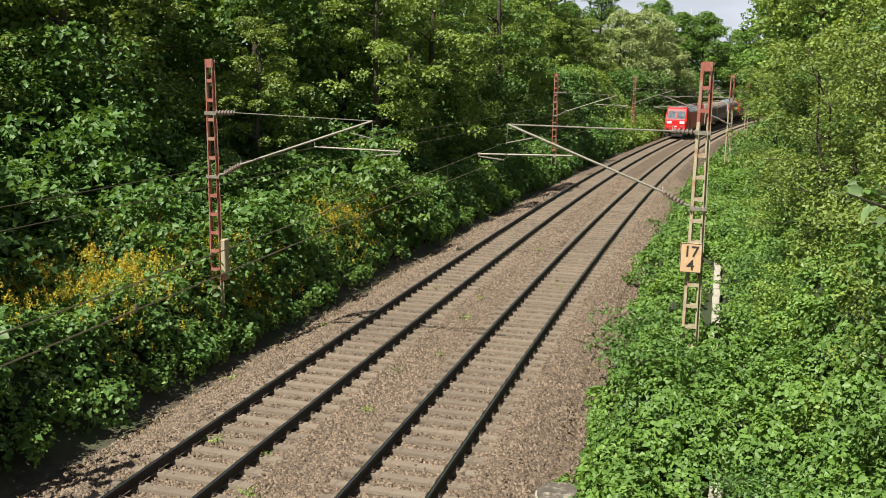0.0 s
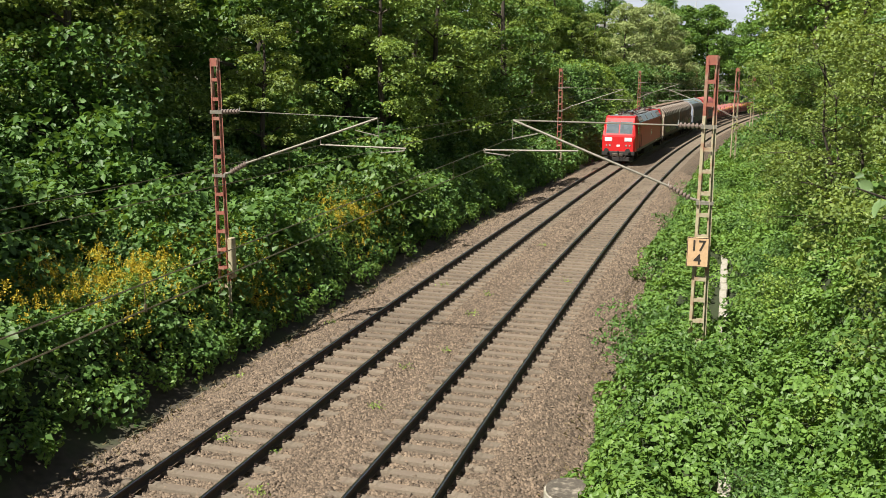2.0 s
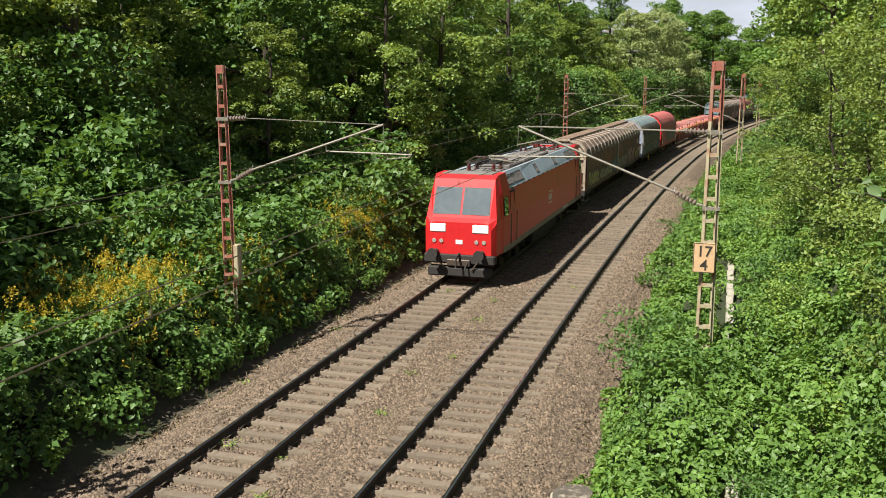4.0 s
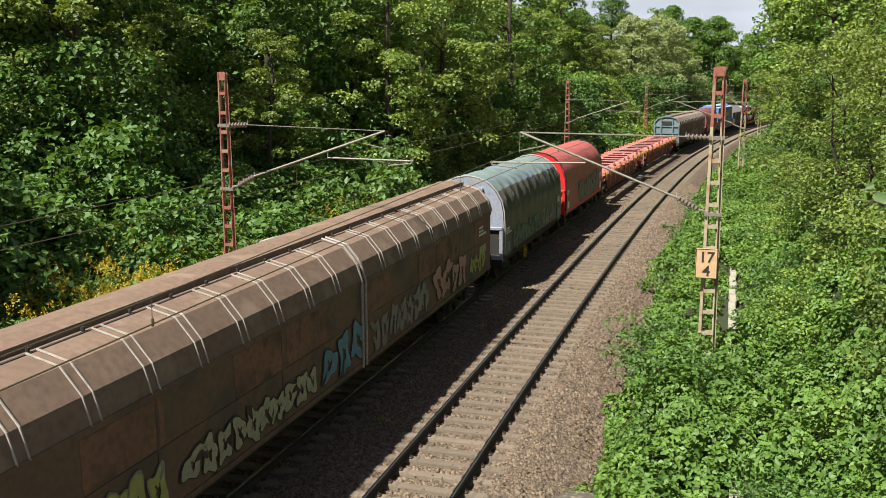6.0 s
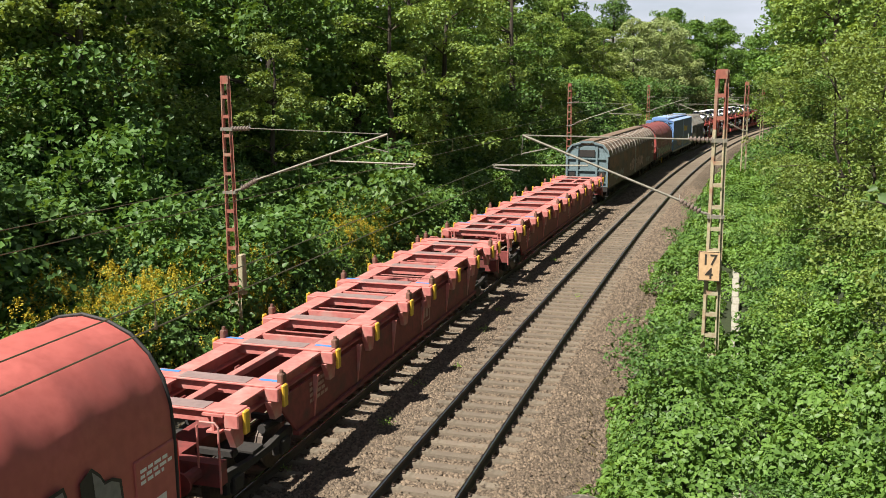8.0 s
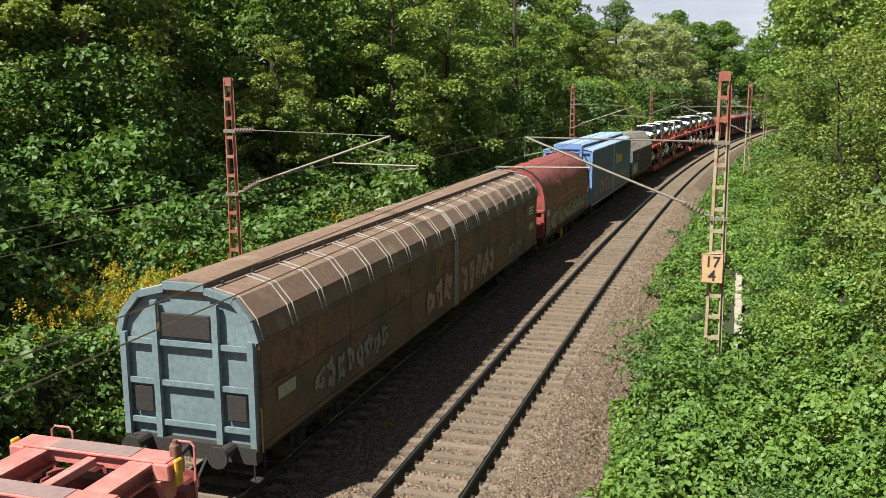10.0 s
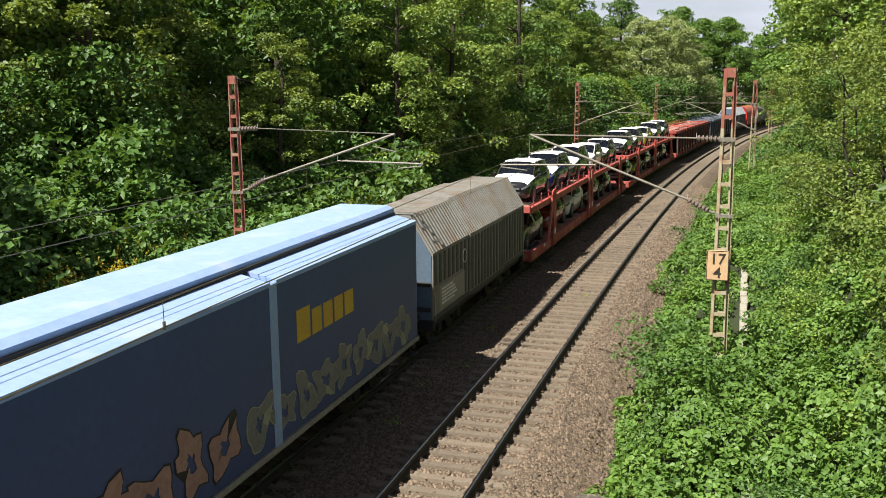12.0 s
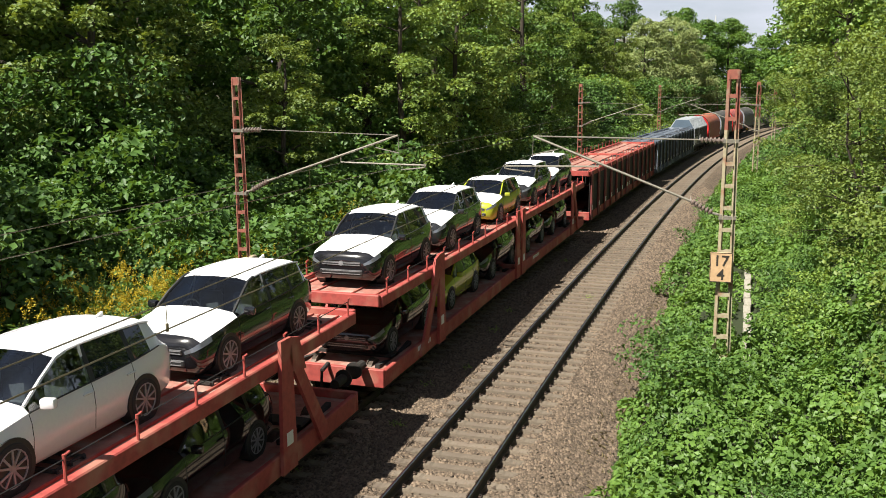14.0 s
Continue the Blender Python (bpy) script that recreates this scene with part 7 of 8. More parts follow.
# ---- cars on the carriers ----
CAR_PAINT = {
    "black": mat("car_black", (0.010, 0.010, 0.012), (0.014, 0.014, 0.016), rough=0.1, bump=0, coat=0.8),
    "blue": mat("car_blue", (0.014, 0.016, 0.17), (0.012, 0.014, 0.14), rough=0.12, bump=0, coat=0.4),
    "grey": mat("car_grey", (0.035, 0.036, 0.038), (0.028, 0.03, 0.032), rough=0.1, metal=0.2, bump=0, coat=0.8),
    "white": mat("car_white", (0.82, 0.82, 0.81), (0.77, 0.77, 0.77), rough=0.25, bump=0, coat=0.8),
    "green": mat("car_green", (0.42, 0.45, 0.03), (0.36, 0.4, 0.03), rough=0.25, bump=0, coat=0.8),
    "silver": mat("car_silver", (0.20, 0.22, 0.20), (0.17, 0.185, 0.17), rough=0.28, metal=0.5, bump=0, coat=0.8),
    "red": mat("car_red", (0.26, 0.03, 0.02), (0.2, 0.025, 0.018), rough=0.25, bump=0, coat=0.8),
}
FILM = mat("protective_film", (0.84, 0.84, 0.83), (0.76, 0.76, 0.76), rough=0.5, big=2.0, fine=6, bump=0.12)
TYRE = mat("tyre", (0.02, 0.02, 0.02), (0.03, 0.03, 0.03), rough=0.85, bump=0.05)
RIM = mat("alloy_rim", (0.36, 0.36, 0.37), (0.24, 0.24, 0.25), rough=0.35, metal=0.25, bump=0)
TRIM = mat("black_trim", (0.018, 0.018, 0.018), (0.025, 0.025, 0.025), rough=0.55, bump=0.02)
CARS = {}
CARLAMP = mat("car_lamp_glass", (0.24, 0.26, 0.28), (0.16, 0.17, 0.19), rough=0.1, metal=0.4, bump=0, coat=0.8)


def car_glass():
    """Tinted window glass that lets the inside show, with the sky's gloss on it."""
    m = bpy.data.materials.new("car_glass")
    m.use_nodes = True
    nt = m.node_tree
    nt.nodes.remove(nt.nodes["Principled BSDF"])
    tr = nt.nodes.new("ShaderNodeBsdfTransparent")
    tr.inputs["Color"].default_value = (0.66, 0.74, 0.75, 1)
    gl = nt.nodes.new("ShaderNodeBsdfGlossy")
    gl.inputs["Roughness"].default_value = 0.02
    fr = nt.nodes.new("ShaderNodeFresnel")
    fr.inputs["IOR"].default_value = 2.5
    mx = nt.nodes.new("ShaderNodeMixShader")
    nt.links.new(fr.outputs["Fac"], mx.inputs["Fac"])
    nt.links.new(tr.outputs["BSDF"], mx.inputs[1])
    nt.links.new(gl.outputs["BSDF"], mx.inputs[2])
    nt.links.new(mx.outputs["Shader"], nt.nodes["Material Output"].inputs["Surface"])
    return m


CARGLASS = car_glass()
SEATGREY = mat("seat_grey", (0.16, 0.16, 0.165), (0.11, 0.11, 0.115), rough=0.9, bump=0.05)


def car_proto(shape, colour, film):
    """A car with its nose to -y, standing on z = 0: one skin of stations along its length, cut into panels and panes."""
    suv = shape == "suv"
    kx, ky, kz = (1.0, 1.0, 1.0) if suv else (0.973, 0.951, 0.888)
    hw = 0.92 * kx
    root = new("car")
    paint = CAR_PAINT[colour]
    # y, half width, floor, widest, belt, then (x, z) of the roof or bonnet edge, its shoulder, and the middle's z
    st = [(-2.25, 0.60, 0.34, 0.50, 0.64, 0.46, 0.69, 0.28, 0.705, 0.71), (-2.21, 0.76, 0.26, 0.52, 0.72, 0.58, 0.79, 0.34, 0.81, 0.82),
          (-2.10, 0.85, 0.21, 0.55, 0.79, 0.66, 0.875, 0.40, 0.90, 0.905), (-1.85, 0.90, 0.2, 0.6, 0.86, 0.71, 0.94, 0.42, 0.965, 0.97),
          (-1.45, 0.92, 0.2, 0.62, 0.92, 0.74, 0.995, 0.43, 1.02, 1.03), (-1.08, 0.92, 0.2, 0.64, 0.975, 0.77, 1.04, 0.45, 1.07, 1.08),
          (-0.98, 0.92, 0.2, 0.64, 0.99, 0.785, 1.075, 0.46, 1.13, 1.145), (-0.62, 0.92, 0.2, 0.65, 1.01, 0.75, 1.33, 0.46, 1.375, 1.385),
          (-0.25, 0.92, 0.2, 0.66, 1.02, 0.695, 1.535, 0.45, 1.585, 1.60), (-0.05, 0.92, 0.2, 0.66, 1.025, 0.685, 1.575, 0.46, 1.63, 1.645),
          (0.22, 0.92, 0.2, 0.66, 1.03, 0.68, 1.59, 0.47, 1.65, 1.665), (0.32, 0.92, 0.2, 0.66, 1.03, 0.68, 1.59, 0.47, 1.65, 1.665),
          (0.75, 0.92, 0.2, 0.67, 1.04, 0.68, 1.585, 0.47, 1.645, 1.66), (1.12, 0.92, 0.2, 0.68, 1.055, 0.675, 1.575, 0.46, 1.635, 1.65),
          (1.22, 0.918, 0.2, 0.68, 1.06, 0.675, 1.57, 0.46, 1.63, 1.645), (1.62, 0.905, 0.22, 0.7, 1.09, 0.66, 1.545, 0.45, 1.60, 1.615),
          (1.85, 0.89, 0.25, 0.72, 1.11, 0.65, 1.50, 0.44, 1.55, 1.565), (2.08, 0.86, 0.28, 0.74, 1.06, 0.70, 1.13, 0.44, 1.15, 1.155),
          (2.19, 0.81, 0.32, 0.74, 0.98, 0.66, 1.01, 0.40, 1.02, 1.025), (2.25, 0.72, 0.42, 0.70, 0.84, 0.56, 0.86, 0.33, 0.865, 0.865)]
    grid = []
    for y, w, zf, zs, zb, x6, z6, x7, z7, z8 in st:
        half = [(0, zf), (w * 0.88, zf), (w * 0.965, zf + 0.1), (w, zs), (w * 0.985, zs + (zb - zs) * 0.6), (w * 0.945, zb), (x6, z6), (x7, z7), (0, z8)]
        grid.append([Vector((x * kx, y * ky, z * kz)) for x, z in half])

    def panel(name, i0, i1, j0, j1, material, label="", sides=(1, -1), out=0.0, join=True):
        """The skin between two stations and two lines, on either side or across."""
        made = []
        bm = bmesh.new()
        for sx in sides:
            vs = [[bm.verts.new((sx * (grid[i][j].x + out * (0.6 if j > 2 else 0)), grid[i][j].y, grid[i][j].z + out)) for j in range(j0, j1 + 1)] for i in range(i0, i1 + 1)]
            for a, b in zip(vs, vs[1:]):
                for q in range(j1 - j0):
                    bm.faces.new((a[q], a[q + 1], b[q + 1], b[q]))
            if not join:
                made.append(part(name, bm, material, root, label, smooth=True))
                bm = bmesh.new()
        if join:
            bmesh.ops.remove_doubles(bm, verts=bm.verts[:], dist=0.0005)
            made.append(part(name, bm, material, root, label, smooth=True))
        else:
            bm.free()
        return made

    last = len(st) - 1
    # painted shell: lower sides, nose, tail and the floor
    bm = bmesh.new()
    rings = [[bm.verts.new((sx * q.x, q.y, q.z)) for sx, q in [(1, v) for v in g[:6]]] for g in grid]
    mirror = [[r[0]] + [bm.verts.new((-v.co.x, v.co.y, v.co.z)) for v in r[1:]] for r in rings]
    for side in (rings, mirror):
        for a, b in zip(side, side[1:]):
            for q in range(5):
                bm.faces.new((a[q], a[q + 1], b[q + 1], b[q]))
    part("body", bm, paint, root, smooth=True)
    for e, nm in ((0, "front_bumper"), (last, "rear_bumper")):
        bm = bmesh.new()
        g = grid[e]
        bm.faces.new([bm.verts.new((v.x, v.y, v.z)) for v in g] + [bm.verts.new((-v.x, v.y, v.z)) for v in g[-2:0:-1]])
        part(nm, bm, paint, root)
    panel("tailgate", 17, last, 5, 8, paint)
    panel("bonnet", 0, 2 if film else 6, 5, 8, paint)
    if film:
        panel("bonnet_film", 2, 6, 5, 8, FILM, "white protective film over the bonnet", out=0.004)
    panel("roof", 8, 16, 6, 8, FILM if film else paint, "roof under white protective film" if film else "", out=0.004)
    panel("windscreen", 6, 8, 6, 8, CARGLASS)
    panel("rear_window", 16, 17, 6, 8, GLASS)
    panel("side_window", 6, 10, 5, 6, CARGLASS, join=False)
    panel("side_window", 11, 13, 5, 6, GLASS, join=False)
    panel("side_window", 14, 15, 5, 6, GLASS, join=False)
    panel("pillar", 10, 11, 5, 6, TRIM, join=False)
    panel("pillar", 13, 14, 5, 6, TRIM, join=False)
    panel("rear_pillar", 15, 17, 5, 6, FILM if film and suv else paint, join=False)
    panel("headlight", 0, 3, 4, 5, CARLAMP, "clear glass headlight", join=False, out=0.006)
    panel("tail_light", 17, last, 4, 5, INSUL, "dark red tail light", join=False, out=0.006)
    panel("side_skirt", 4, 15, 1, 2, TRIM, join=False, out=0.006)
    for sx in (-1, 1):
        S = lambda i, j, o=0.006: Vector((sx * (grid[i][j].x + o), grid[i][j].y, grid[i][j].z + o))
        bm = bmesh.new()
        tube(bm, [S(6, 6), S(7, 6), S(8, 6), S(9, 6)], 0.028, 6)
        part("pillar", bm, TRIM if colour in ("black", "blue") else paint, root)
        bm = bmesh.new()
        tube(bm, [S(i, 5) for i in range(6, 17)], 0.012, 5)
        part("window_sill", bm, RIM if suv else TRIM, root)
        bm = bmesh.new()
        tube(bm, [S(i, 6, 0.012) for i in range(9, 17)], 0.018, 5)
        part("roof_rail", bm, FILM if film else TRIM, root)
        bm = bmesh.new()
        soft_box(bm, -0.1, 0.1, -0.06, 0.06, -0.07, 0.07, 0.035, 2)
        mm = part("door_mirror", bm, paint, root, smooth=True)
        mm.matrix_basis = pose(sx * (hw + 0.09), -0.78 * ky, 1.08 * kz, 0, 0, sx * 12)
        for yy in (0.12, 1.08):
            bm = bmesh.new()
            soft_box(bm, -0.012, 0.012, -0.1, 0.1, -0.015, 0.015, 0.008)
            part("door_handle", bm, paint, root).matrix_basis = pose(sx * (hw * 0.992), (yy - 0.02) * ky, 0.9 * kz)
        for i in (6, 10, 13):
            bm = bmesh.new()
            tube(bm, [S(i, j, 0.0) for j in (2, 3, 4, 5)], 0.006, 4)
            part("door_gap", bm, TRIM, root)
        if film:
            bm = bmesh.new()
            bar(bm, S(10, 5, 0.012) - Vector((0, 0, 0.25)), S(10, 6, 0.012), 0.05, 0.008)
            part("film_strip", bm, FILM, root, "strip of white tape")
    # nose
    f = -2.25 * ky
    bm = bmesh.new()
    soft_box(bm, -0.52, 0.52, f - 0.015, f + 0.05, 0.575 * kz, 0.675 * kz, 0.01)
    soft_box(bm, -0.56, 0.56, f - 0.015, f + 0.05, 0.36 * kz, 0.48 * kz, 0.015)
    part("grille", bm, TRIM, root)
    bm = bmesh.new()
    for z in (0.6, 0.65, 0.385, 0.45):
        box(bm, -0.5, 0.5, f - 0.02, f - 0.012, z * kz - 0.007, z * kz + 0.007)
    rod(bm, (0, f - 0.022, 0.635 * kz), (0, f, 0.635 * kz), 0.06, 14)
    part("chrome_trim", bm, RIM, root, "chrome strips and badge")
    bm = bmesh.new()
    slab(bm, [(-0.02, 1.45 * ky, 1.63 * kz), (-0.02, 1.65 * ky, 1.61 * kz), (-0.02, 1.64 * ky, 1.70 * kz)], 0.04, 0)
    part("aerial", bm, FILM if film else TRIM, root)
    # inside: dashboard, wheel and seats
    bm = bmesh.new()
    soft_box(bm, -0.72, 0.72, -0.98 * ky, -0.6 * ky, 0.75 * kz, 0.98 * kz, 0.05)
    box(bm, -0.78, 0.78, -0.9 * ky, 1.9 * ky, 0.4 * kz, 0.46 * kz)
    part("dashboard", bm, TRIM, root)
    for x in (-0.36, 0.36):
        bm = bmesh.new()
        soft_box(bm, x - 0.24, x + 0.24, 0.1 * ky, 0.26 * ky, 0.6 * kz, 1.18 * kz, 0.05)
        soft_box(bm, x - 0.12, x + 0.12, 0.14 * ky, 0.24 * ky, 1.2 * kz, 1.36 * kz, 0.04)
        soft_box(bm, x - 0.24, x + 0.24, -0.4 * ky, 0.15 * ky, 0.5 * kz, 0.66 * kz, 0.05)
        part("seat", bm, SEATGREY, root)
    bm = bmesh.new()
    soft_box(bm, -0.66, 0.66, 1.1 * ky, 1.28 * ky, 0.55 * kz, 1.15 * kz, 0.05)
    part("rear_bench", bm, SEATGREY, root)
    bm = bmesh.new()
    tube(bm, [(-0.36 + 0.18 * math.cos(k * 0.5236), -0.5 * ky, (0.98 + 0.17 * math.sin(k * 0.5236)) * kz) for k in range(12)], 0.016, 5, True)
    part("steering_wheel", bm, TRIM, root)
    R = 0.35 if suv else 0.325
    for y in (-1.38 * ky, 1.32 * ky):
        for sx in (-1, 1):
            bm = bmesh.new()
            rod(bm, (sx * (hw - 0.22), y, R), (sx * (hw + 0.004), y, R), R + 0.05, 28)
            part("wheel_arch", bm, TRIM, root)
            bm = bmesh.new()
            lathe(bm, (sx * (hw - 0.2), y, R), (sx * (hw + 0.016), y, R), [(0, R * 0.9), (0.08, R), (0.9, R), (1.0, R * 0.93), (1.0, R * 0.72), (0.86, R * 0.68)], 28)
            wh = part("wheel", bm, TYRE, root, smooth=True)
            bm = bmesh.new()
            x = sx * (hw + 0.01)
            rod(bm, (sx * (hw - 0.03), y, R), (sx * (hw + 0.014), y, R), R * 0.17, 12)
            for q in range(5):
                for d in (-0.13, 0.13):
                    a0 = q * 1.2566 + d
                    a1 = q * 1.2566 + d * 2.2
                    bar(bm, (x, y + R * 0.12 * math.cos(a0), R + R * 0.12 * math.sin(a0)), (x, y + R * 0.72 * math.cos(a1), R + R * 0.72 * math.sin(a1)), 0.02, 0.028)
            tube(bm, [(x, y + R * 0.73 * math.cos(k * 0.31416), R + R * 0.73 * math.sin(k * 0.31416)) for k in range(20)], 0.012, 5, True)
            part("rim", bm, RIM, wh)
    return root


def place_car(shape, colour, film, u, z, label):
    key = (shape, colour, film)
    if key in CARS:
        ob = copy_thing(CARS[key], pose(0, 0, 0))
    else:
        ob = CARS[key] = car_proto(shape, colour, film)
    tagged(ob, label, "car", "new cars on the carrier wagons")
    MOVERS.append((ob, u, 0.0, z))


def make_carrier(u0, u1, label, zd=2.62, red=True, loaded=True, seed=0):
    """Half of a double-deck car carrier: low deck, high deck, portal legs, stanchions."""
    frame_m, deck_m = (CARRIER, DECK) if red else (DARKBLUE, DARKBLUE)
    root, h = vehicle("car_carrier", u0, u1, label)
    w = 1.42
    bm = bmesh.new()
    box(bm, -w + 0.1, w - 0.1, -h, h, 0.6, 0.68)
    part("lower_deck", bm, deck_m, root)
    for sx in (-1, 1):
        bm = bmesh.new()
        soft_box(bm, min(sx * (w - 0.12), sx * w), max(sx * (w - 0.12), sx * w), -h, h, 0.42, 0.82, 0.02)
        part("side_sill", bm, frame_m, root)
        bm = bmesh.new()
        soft_box(bm, min(sx * (w - 0.16), sx * w), max(sx * (w - 0.16), sx * w), -h - 0.1, h + 0.1, zd - 0.26, zd, 0.02)
        part("deck_beam", bm, frame_m, root)
        n = max(8, int(2 * h / 1.25))
        post = None
        for i in range(n):
            y = -h + 0.25 + i * (2 * h - 0.5) / (n - 1)
            if post is None:
                bm = bmesh.new()
                rod(bm, (0, 0, 0), (0, 0, 0.36), 0.022, 6)
                rod(bm, (0, 0, 0.34), (0, 0.1, 0.36), 0.02, 6)
                post = part("stanchion", bm, frame_m, root)
                post.matrix_basis = pose(sx * (w - 0.03), y, zd)
            else:
                share("stanchion", post, root, pose(sx * (w - 0.03), y, zd))
        bm = bmesh.new()
        rod(bm, (sx * (w - 0.03), -h + 0.2, zd + 0.3), (sx * (w - 0.03), h - 0.2, zd + 0.3), 0.009, 5)
        part("guard_wire", bm, BLACKWIRE, root)
    bm = bmesh.new()
    box(bm, -w + 0.16, w - 0.16, -h - 0.1, h + 0.1, zd - 0.16, zd - 0.1)
    part("upper_deck", bm, deck_m, root)
    beam = None
    for i in range(8):
        y = -h + 0.4 + i * (2 * h - 0.8) / 7
        if beam:
            share("cross_beam", beam, root, pose(0, y, 0))
            continue
        bm = bmesh.new()
        box(bm, -w + 0.16, w - 0.16, -0.05, 0.05, zd - 0.26, zd - 0.16)
        beam = part("cross_beam", bm, frame_m, root)
        beam.matrix_basis = pose(0, y, 0)
    for x in (-1.08, -0.48, 0.45, 1.05):
        bm = bmesh.new()
        box(bm, x, x + 0.03, -h, h, zd - 0.1, zd - 0.06)
        part("wheel_guide", bm, frame_m, root)
    for k in range(4):
        y = -h + 1.2 + k * (2 * h - 2.4) / 3
        bm = bmesh.new()
        for d in (0.0, 0.25, 0.5):
            bar(bm, (0.5, y + d, zd - 0.05), (1.0, y + d, zd - 0.05), 0.04, 0.05)
        for x in (0.55, 0.95):
            bar(bm, (x, y - 0.05, zd - 0.04), (x, y + 0.55, zd - 0.04), 0.03, 0.03)
        part("wheel_chock", bm, DARK, root)
    for y0, y1, xw, z0, z1 in ((-h - 0.22, -h - 0.08, w - 0.05, zd - 0.24, zd + 0.04), (h + 0.08, h + 0.22, w - 0.05, zd - 0.24, zd + 0.04), (-h - 0.12, -h, w, 0.42, 0.86), (h, h + 0.12, w, 0.42, 0.86)):
        bm = bmesh.new()
        soft_box(bm, -xw, xw, y0, y1, z0, z1, 0.02)
        part("end_beam", bm, frame_m, root)
    marks(root, w + 0.001, -h + 2.2, 0.66, 1, WHITE, seed + 5, 1.2, 0.12)
    return root, h


def add_portal(root, y, sx, lean, zd=2.62, material=None, tall=0.3):
    """A portal leg: upright plate with a slanting brace."""
    w = 1.42
    m = material or CARRIER
    bm = bmesh.new()
    x = sx * (w + 0.01)
    slab(bm, [(x, y - 0.28, 0.45), (x, y + 0.28, 0.45), (x, y + 0.2, zd + tall), (x, y - 0.2, zd + tall)], sx * 0.07, 0)
    if lean:
        slab(bm, [(x, y + lean * 1.75, 0.5), (x, y + lean * 1.35, 0.5), (x, y + lean * 0.1, zd - 0.1), (x, y + lean * 0.2, zd + tall - 0.05)], sx * 0.07, 0)
        slab(bm, [(x, y + lean * 0.2, zd - 0.35), (x, y + lean * 0.75, zd - 0.45), (x, y + lean * 0.5, zd + tall - 0.08), (x, y + lean * 0.15, zd + tall)], sx * 0.068, 0)
    p = part("portal_leg", bm, m, root)
    bm = bmesh.new()
    xx = x + sx * 0.072
    box(bm, min(xx, xx + sx * 0.004), max(xx, xx + sx * 0.004), y - 0.12, y + 0.12, 0.95, 1.2)
    part("plate", bm, WHITE, p)


def make_carriers():
    cars = [
        # unit, upper cars: shape, paint, film, place of the middle, label
        ("suv", "black", True, 184.4, "black sport utility car with white film on roof and bonnet"),
        ("suv", "blue", True, 189.3, "blue sport utility car with white film on roof and bonnet"),
        ("suv", "grey", True, 194.6, "grey sport utility car with white film on roof and bonnet"),
        ("hatch", "white", True, 199.5, "white hatchback car with white film on roof"),
        ("hatch", "black", True, 204.4, "dark hatchback car with white film on roof and bonnet"),
        ("suv", "black", True, 211.9, "black sport utility car with white film on roof and bonnet"),
        ("suv", "grey", True, 217.0, "grey sport utility car with white film on roof and bonnet"),
        ("hatch", "green", True, 222.7, "lime-green hatchback car with white film on roof and bonnet"),
        ("suv", "grey", True, 228.1, "grey sport utility car with white film on roof and bonnet"),
        ("suv", "black", True, 232.9, "black sport utility car with white film on roof and bonnet"),
    ]
    for sh, col, film, u, lab in cars:
        place_car(sh, col, film, u, 2.53, lab)
    low = [("hatch", "silver", 183.3), ("hatch", "red", 188.4), ("suv", "white", 193.0), ("suv", "black", 198.2), ("hatch", "black", 202.6),
           ("hatch", "black", 212.0), ("hatch", "green", 216.9), ("suv", "black", 221.6), ("hatch", "black", 227.0), ("suv", "black", 231.8)]
    for sh, col, u in low:
        place_car(sh, col, False, u, 0.685, {"silver": "silver-green", "red": "dark red", "white": "white", "black": "black", "green": "lime-green"}[col] + " new car on the lower deck of a carrier")
    lab = "red double-deck car carrier loaded with new cars"
    for u0, u1 in ((180.7, 207.2), (208.9, 235.4)):
        um = (u0 + u1) / 2
        a, h = make_carrier(u0, um - 0.05, lab)
        for sx in (-1, 1):
            add_portal(a, -h + 4.0, sx, -1)
            add_portal(a, h - 0.35, sx, 0)
        bogie(a, -h + 1.6, 0.75, 0.4)
        buffers(a, -h - 0.1, -1, 0.95)
        b, h = make_carrier(um + 0.05, u1, lab)
        for sx in (-1, 1):
            add_portal(b, -h + 0.35, sx, 0)
            add_portal(b, h - 3.2, sx, 1)
        bogie(b, h - 1.6, 0.75, 0.4)
        bogie(b, -h + 0.4, 0.75, 0.4)
        buffers(b, h + 0.1, 1, 0.95)
    for u0, u1, red in ((237.2, 250.4, True), (250.6, 263.8, True), (265.4, 278.6, False), (278.8, 291.6, False)):
        nm = "red" if red else "blue-grey"
        r, h = make_carrier(u0, u1, "empty " + nm + " double-deck car carrier", 3.0, red)
        for sx in (-1, 1):
            for y in np.linspace(-h + 0.3, h - 0.3, 7):
                # legs of the red carriers use the red with shade mixed in
                add_portal(r, float(y), sx, 0, 3.0, FLATSHADE if red else DARKBLUE, 0.0)
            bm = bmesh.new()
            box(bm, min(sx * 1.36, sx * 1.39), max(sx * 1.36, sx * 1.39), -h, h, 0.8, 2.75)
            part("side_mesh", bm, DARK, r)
        bogie(r, -h + 1.8, 0.75, 0.4)
        bogie(r, h - 1.8, 0.75, 0.4)


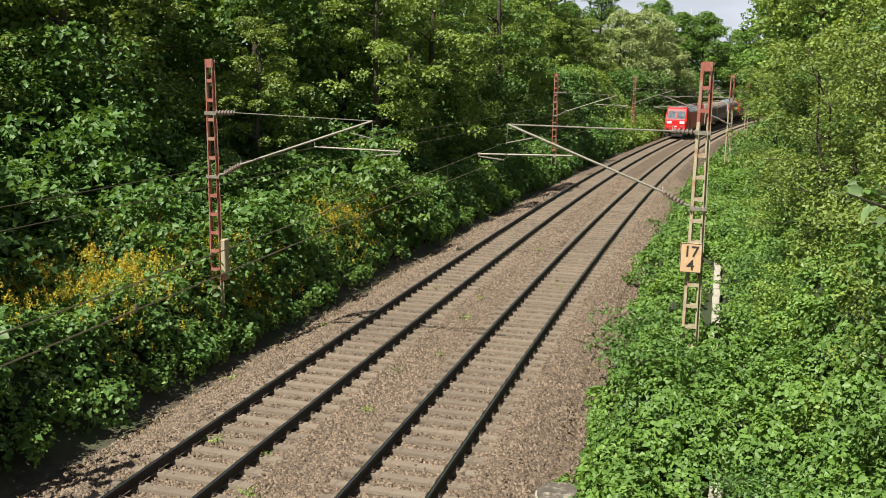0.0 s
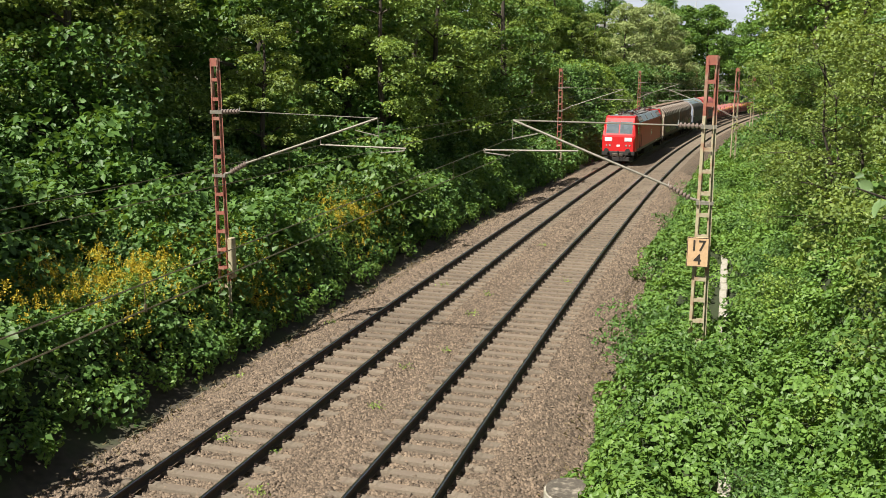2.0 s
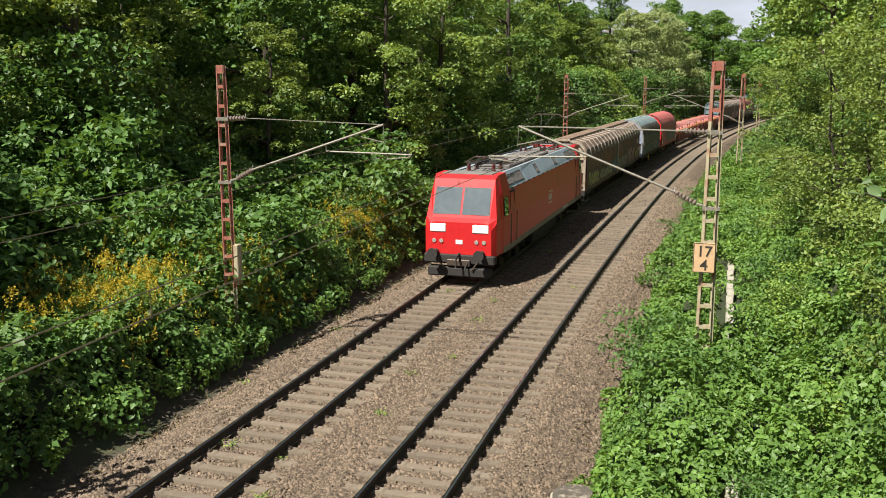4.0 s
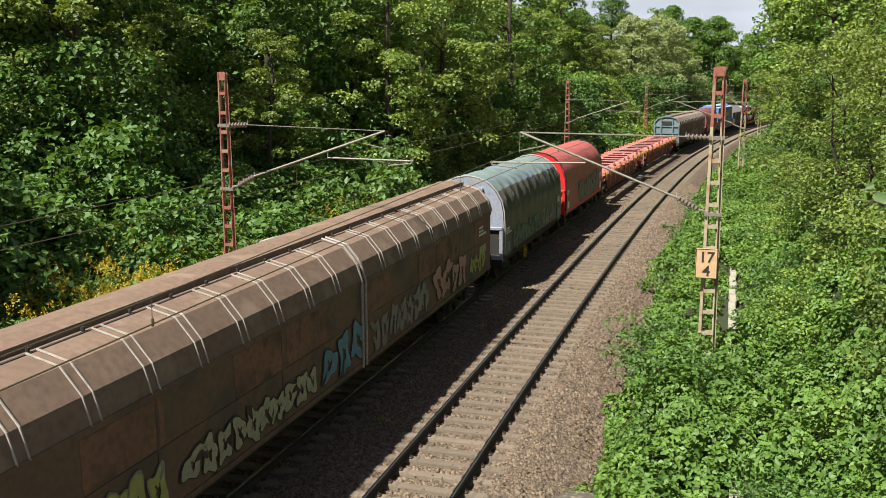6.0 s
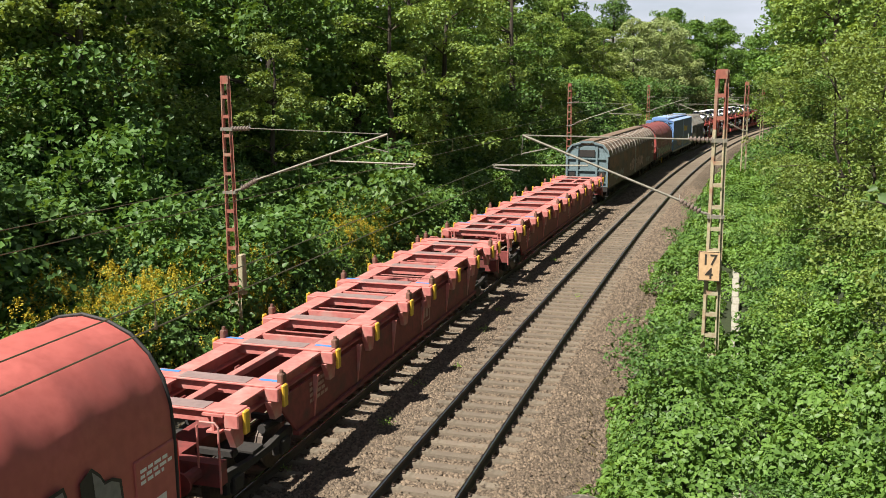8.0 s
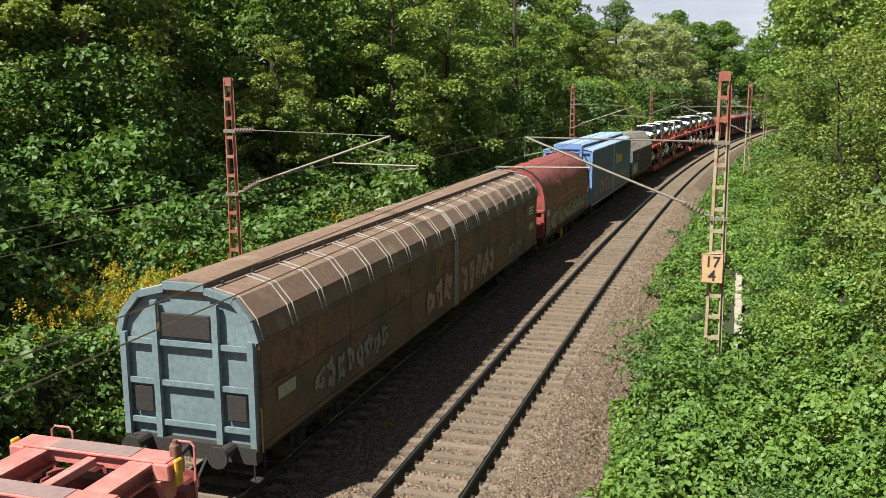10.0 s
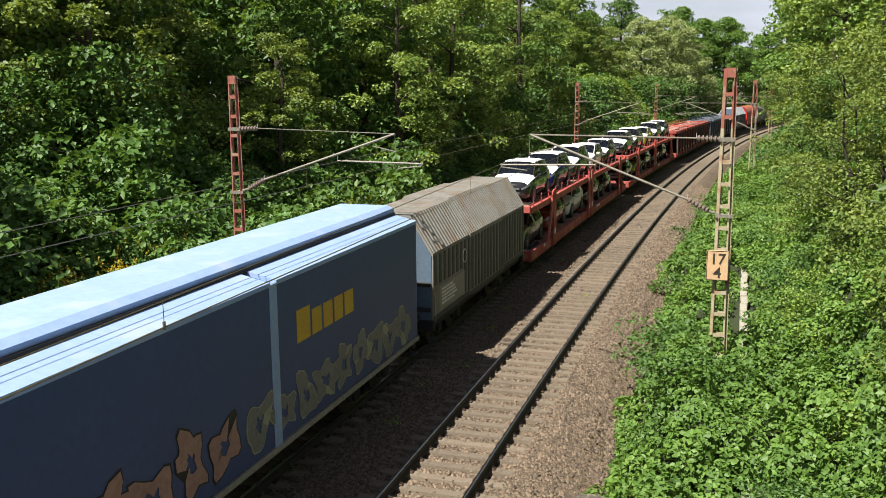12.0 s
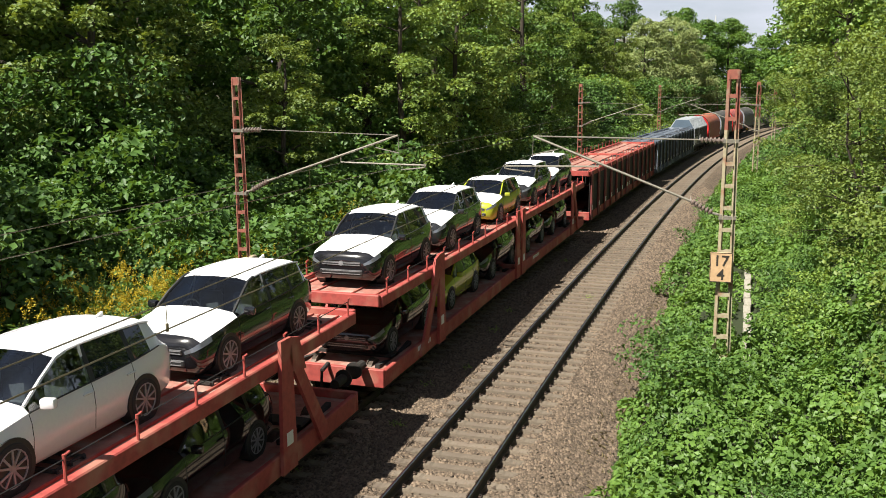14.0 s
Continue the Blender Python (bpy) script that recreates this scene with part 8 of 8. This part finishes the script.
def make_train():
    make_loco()
    make_sliding_wagon(19.9, 43.3, "long brown sliding-wall wagon with ribbed roof and graffiti", ENDBEIGE, 31, [
        (-11.2, -7.6, 1.2, 2.0, [(SP_SILVER, 0.05), (SP_YELLOW, 0.0)]), (-7.2, -2.5, 1.2, 1.9, [(SP_BLACK, 0.05), (SP_CREAM, 0.0)]),
        (-2.3, 0.0, 1.2, 2.2, [(SP_BLACK, 0.05), (SP_BLUE, 0.0)]), (0.4, 4.6, 1.2, 2.1, [(SP_SILVER, 0.0)]), (5.2, 8.4, 1.2, 2.3, [(SP_BLACK, 0.05), (SP_PINK, 0.0)]), (8.9, 10.8, 1.2, 1.9, [(SP_YELLOW, 0.0)])])
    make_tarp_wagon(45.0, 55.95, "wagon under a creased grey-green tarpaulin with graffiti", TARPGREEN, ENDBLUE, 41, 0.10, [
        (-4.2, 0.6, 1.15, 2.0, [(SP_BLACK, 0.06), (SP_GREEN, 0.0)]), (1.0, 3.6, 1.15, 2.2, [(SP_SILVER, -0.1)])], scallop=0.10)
    make_tarp_wagon(57.3, 68.5, "red tarpaulin wagon with bright red ends and graffiti", TARPRED, ENDRED, 42, 0.03, [
        (-2.2, 4.2, 1.15, 2.5, [(SP_BLACK, 0.08), (SP_SILVER, 0.0)])], logo=True)
    make_flat_wagon(69.7, 88.7, "empty red container wagon with open frame", 51, (70.5, 71.9, 74.3, 76.5, 78.9, 80.8, 83.2, 85.4, 87.3, 88.2))
    make_flat_wagon(90.0, 113.4, "empty red container wagon with open frame", 52, (90.7, 92.2, 94.6, 97.0, 99.3, 101.6, 104.0, 106.4, 108.8, 111.2, 112.7))
    make_sliding_wagon(115.2, 138.4, "long brown sliding-wall wagon with teal end and faded graffiti", TEAL, 32, [
        (-9.5, -5.5, 1.2, 2.0, [(SP_SILVER, -0.08)]), (-2.8, -0.4, 1.2, 2.2, [(SP_PINK, -0.05)]), (0.5, 4.5, 1.2, 2.3, [(SP_PINK, -0.08)]), (6.5, 8.6, 1.2, 1.8, [(SP_SILVER, -0.1)])])
    make_tarp_wagon(139.8, 151.0, "dark red tarpaulin wagon with faded lettering and graffiti", TARPDARK, ENDDARK, 43, 0.07, [
        (-4.4, 3.9, 1.15, 2.05, [(SP_BLACK, 0.06), (SP_CREAM, 0.0)]), (3.9, 5.2, 1.3, 2.2, [(SP_SILVER, -0.12)])], logo=True)
    make_blue_wagon(152.1, 167.3)
    make_hood_wagon(168.7, 179.4, "grey ribbed telescopic-hood wagon with worn sign panel")
    make_carriers()
    make_hood_wagon(293.0, 304.0, "pale grey telescopic-hood wagon", mat("hood_pale", (0.4, 0.43, 0.45), (0.3, 0.33, 0.35), rough=0.7, bump=0.06))
    make_tarp_wagon(305.3, 316.3, "wagon under a faded orange-red tarpaulin", TARPORANGE, ENDRED, 44, 0.05)
    make_tarp_wagon(317.6, 328.6, "wagon under a plain grey tarpaulin", TARPGREEN, ENDBLUE, 45, 0.05)
    make_tarp_wagon(330.0, 341.0, "wagon under a plain red tarpaulin", TARPRED, ENDRED, 46, 0.05)
    make_tarp_wagon(342.3, 353.3, "wagon under a plain grey tarpaulin", TARPGREEN, ENDBLUE, 47, 0.05)


make_train()


# ---- what moves ----
def motions():
    times = [k * 0.5 for k in range(29)]
    for ob, u, l, z in MOVERS:
        walk(ob, [(t, on_line(S_START + u - V * t + A * t * t, -SEP + l, z)) for t in times])


motions()
